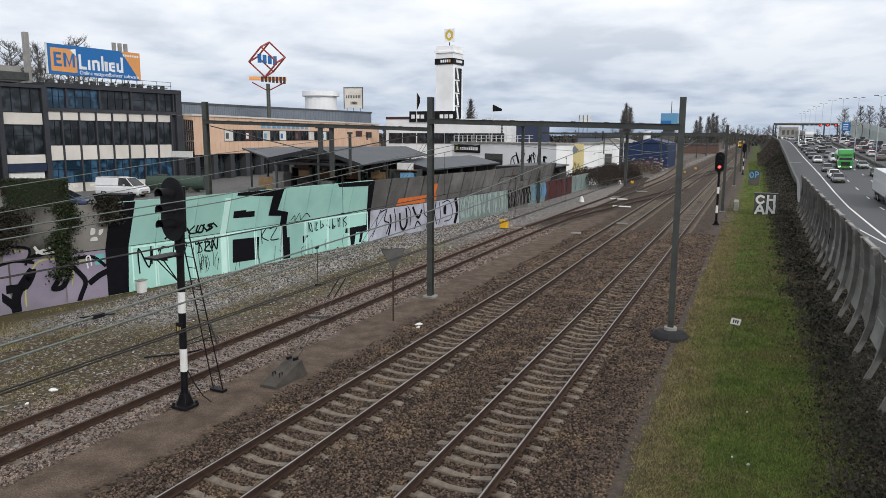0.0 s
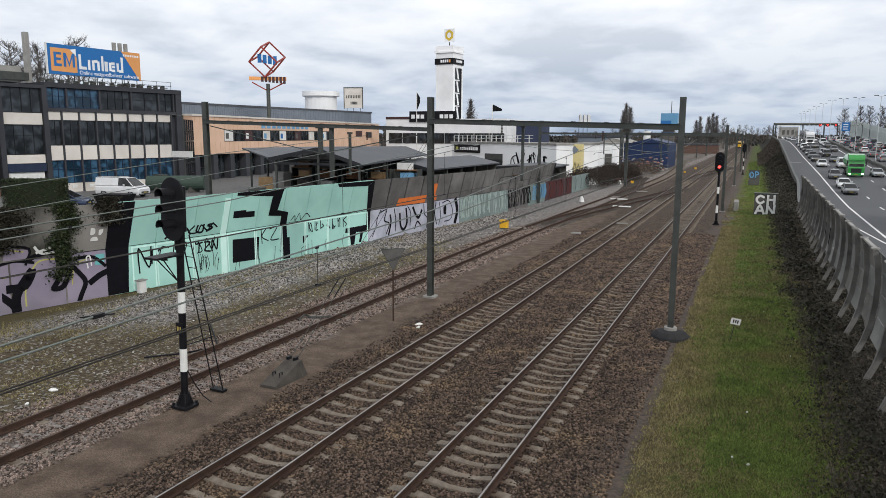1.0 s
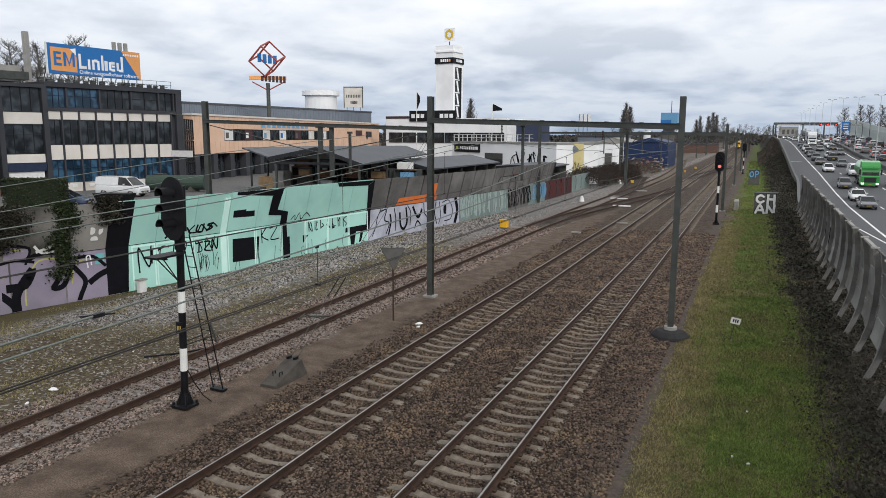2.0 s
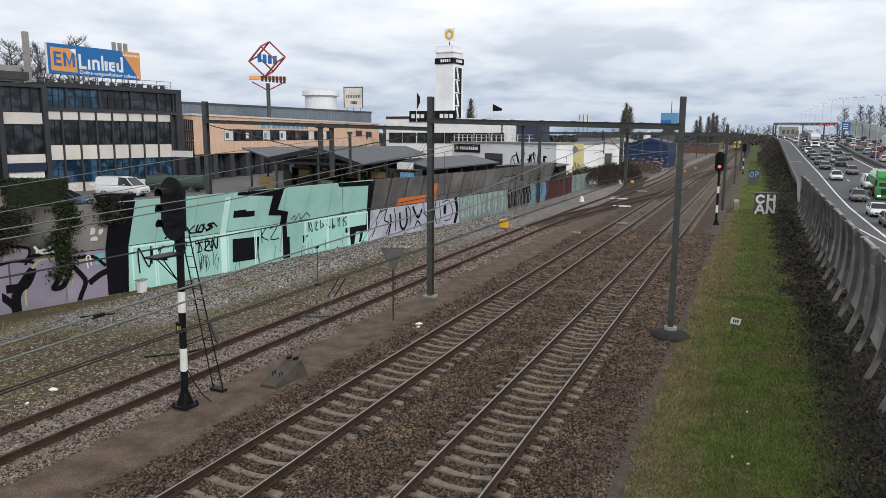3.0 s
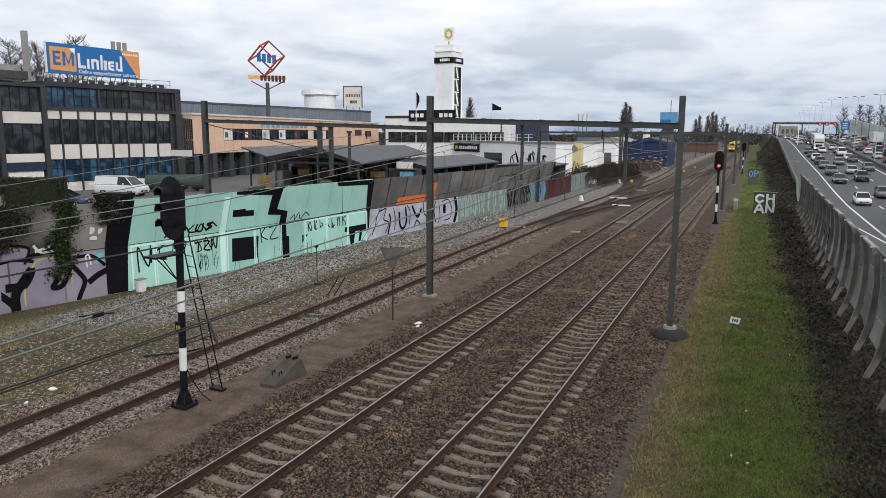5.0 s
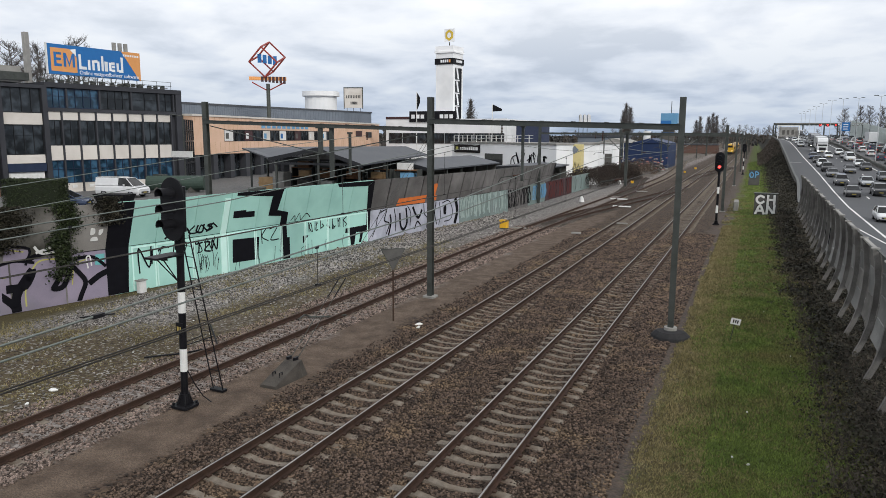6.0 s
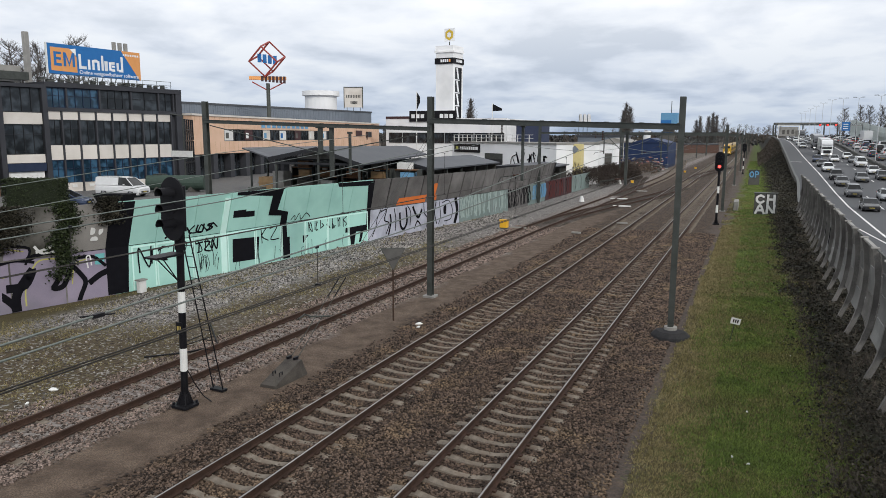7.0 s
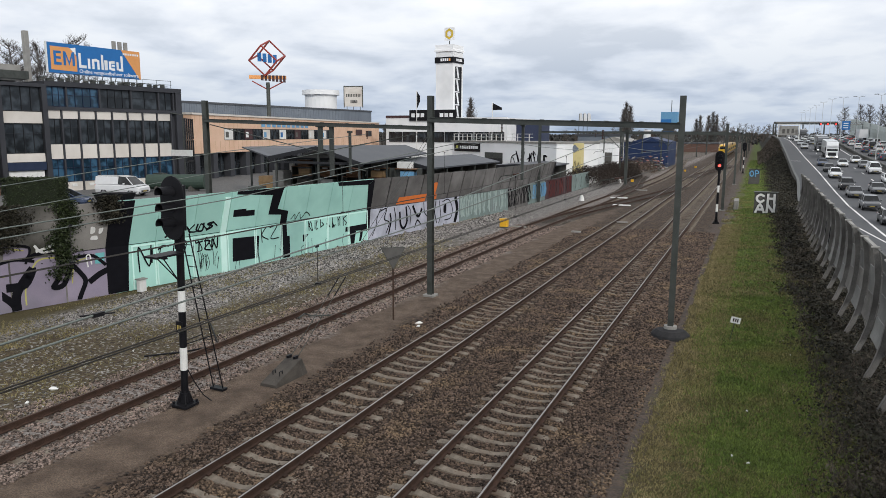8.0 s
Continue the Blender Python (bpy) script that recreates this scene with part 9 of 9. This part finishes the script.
        for width, mt, y0, nm in ((0.31, INK, -0.018, "dark_outline"), (0.21, WHITE if back is INK else BLUEP, -0.05, "pale_letter")):
            for i, row in enumerate(rows):
                for j, ch in enumerate(row):
                    f = Solid()
                    piece = 0
                    for line in strokes[ch]:
                        pts = smooth_line([Vector(q) for q in line], 3)
                        for a, b in zip(pts[:-1], pts[1:]):
                            piece += 1
                            a = Vector((-w * 0.43 + w * 0.46 * (j + a[0] * 0.86), h * (0.55 - 0.47 * i) + h * 0.38 * a[1]))
                            b = Vector((-w * 0.43 + w * 0.46 * (j + b[0] * 0.86), h * (0.55 - 0.47 * i) + h * 0.38 * b[1]))
                            d = (b - a).normalized()
                            n = Vector((-d.y, d.x)) * width * w / 1.95 / 2
                            e = d * width * 0.4
                            q = [a - n - e, b - n + e, b + n + e, a + n - e]
                            f.add([(p.x, y0 - 0.0011 * piece, p.y) for p in q] + [(p.x, y0 + 0.003, p.y) for p in q], [(0, 1, 2, 3), (7, 6, 5, 4), (0, 4, 5, 1), (1, 5, 6, 2), (2, 6, 7, 3), (3, 7, 4, 0)])
                    part(nm, f, mt, t)
        if back is not INK:
            part("vent_pipe", Solid().tube([(0.3, 0.35, h), (0.3, 0.35, h + 0.6)], 0.06), BLACK, t)
    # kilometre plate in the grass
    t = thing("distance_plate", "small white distance plate on a leaning stake in the grass", "sign", pose(-0.38, 26.3, 0.03, 0, 12, 20))
    part("stake", Solid().tube([(0, 0, -0.05), (0, 0, 0.78)], 0.012, 6), GALV, t)
    part("plate", Solid().box(-0.17, -0.03, 0.64, 0.17, -0.015, 0.86), WHITE, t)
    for k in range(3):
        part("mark", Solid().box(-0.1 + 0.075 * k, -0.034, 0.69, -0.055 + 0.075 * k, -0.031, 0.81), BLACK, t, "black bar")
    # graffitied concrete posts and cabinet beside the second mast
    t = thing("concrete_cabinet", "pale low concrete cabinet sprayed with marks beside the mast", "cabinet", pose(-1.37, 76.5, 0))
    part("body", Solid().slab(0, 0, 0.45, 0.4, 3.2, 0.9, b=0.05), CONCRETE, t)
    part("scrawl", Solid().tube([(-0.21, -1.4, 0.3), (-0.21, -0.6, 0.8), (-0.21, 0, 0.3), (-0.21, 0.7, 0.8), (-0.21, 1.4, 0.4)], 0.03, 4), INK, t)
    # white box at the wall's foot
    t = thing("wall_box", "small white electric box at the foot of the mint wall", "box", pose(-25.35, 23.75, 0))
    part("body", Solid().slab(0, 0, 0.27, 0.26, 0.4, 0.54, b=0.04), WHITE, t)
    part("lid", Solid().slab(0, 0, 0.57, 0.32, 0.46, 0.05), CONCRETE, t)
    # litter
    rng = random.Random(31)
    spots = [(-11.36, 23.9, 0.15), (-11.2, 23.5, 0.10), (-17.69, 13.2, 0.14), (-17.4, 12.2, 0.08)] + [(rng.uniform(-20.5, -16.8), rng.uniform(11, 24), rng.uniform(0.03, 0.05)) for k in range(7)] + [(rng.uniform(-0.5, 1.8), rng.uniform(12, 32), rng.uniform(0.025, 0.05)) for k in range(7)]
    for x, y, s in spots:
        t = thing("litter", "scrap of crumpled white litter on the ground", "litter", pose(x, y, ground_z(x, y) + 0.03, 0, 0, rng.uniform(0, 360)), group="litter")
        part("scrap", Solid().loft([[(s * f * math.cos(a) * (1 + 0.3 * math.sin(3 * a + f)), s * f * 0.6 * math.sin(a), zz) for a in (6.283 * i / 8 for i in range(8))] for f, zz in ((0.7, -0.02), (1.0, s * 0.15), (0.5, s * 0.45))]), WHITE, t)
    # signal cables over the ground and a hose across the side track
    single("track_cable", Solid().tube([(-17.7, 16.5, 0.02), (-16.9, 17.3, 0.03), (-16.3, 18.4, 0.03), (-18.6, 20.6, 0.02)], 0.03, 6), BLACK, "black cable lying over the gravel", "cable")
    single("track_hose", Solid().tube([(-15.9, 22.5, 0.05), (-16.1, 23.2, 0.06), (-15.7, 23.0, 0.06), (-15.0, 23.4, 0.05), (-14.6, 23.9, 0.05)], 0.035, 6), GALV, "pale hose lying between the side track rails", "hose")
    # scrap yard heaps and orange cabins far off
    RED2 = surface("scrap_red", (0.20, 0.085, 0.075), (0.32, 0.16, 0.145), rough=0.6)
    for k in range(150):
        x, y = rng.uniform(-28.5, -17.5), rng.uniform(148, 168)
        t = thing("scrap_item", "crushed scrap part in a heap at the yard", "scrap", pose(x, y, rng.uniform(0.2, 2.5) if k > 40 else 0, 0, 0, rng.uniform(0, 360)), group="scrap heap")
        w = rng.uniform(0.15, 0.38)
        part("lump", Solid().loft([[(w * f * math.cos(a) * (1 + 0.35 * math.sin(2 * a + k)), w * f * math.sin(a), z) for a in (6.283 * i / 7 for i in range(7))] for f, z in ((0.9, 0), (1.0, w * 0.4), (0.5, w * 0.8))]), rng.choice([RED2, CONCRETE, GALV, DARKCON, RED2, DARKCON, RUST, CONCRETE]), t)
    # flags by the tower
    for x, y, z, fw, fh in ((-61.8, 129, 15.6, 0.2, 3.4), (-47.9, 134.4, 13.4, 0.62, 1.5)):
        t = thing("flag", "black company flag on a white pole", "flag", group="flags")
        part("pole", Solid().tube([(x, y, 1), (x, y, z)], 0.07), WHITE, t)
        for k in range(3):
            u0, u1 = fw * k + 0.08, fw * (k + 1) + 0.08
            dz0, dz1 = -0.3 * k, -0.3 * (k + 1)
            h0, h1 = fh * (1 - 0.22 * k), fh * (1 - 0.22 * (k + 1))
            part("cloth", Solid().add([(x + u0, y + 0.1 * (k % 2), z + dz0 - 0.1), (x + u1, y + 0.1 * ((k + 1) % 2), z + dz1 - 0.1), (x + u1, y + 0.1 * ((k + 1) % 2), z + dz1 - h1), (x + u0, y + 0.1 * (k % 2), z + dz0 - h0), (x + u0, y + 0.03 + 0.1 * (k % 2), z + dz0 - 0.1), (x + u1, y + 0.03 + 0.1 * ((k + 1) % 2), z + dz1 - 0.1), (x + u1, y + 0.03 + 0.1 * ((k + 1) % 2), z + dz1 - h1), (x + u0, y + 0.03 + 0.1 * (k % 2), z + dz0 - h0)],
                                      [(0, 1, 2, 3), (7, 6, 5, 4), (0, 4, 5, 1), (1, 5, 6, 2), (2, 6, 7, 3), (3, 7, 4, 0)]), BLACK, t, "black cloth")


small_things()


def motions():
    for ob, rows in MOVERS:
        walk(ob, rows)


motions()
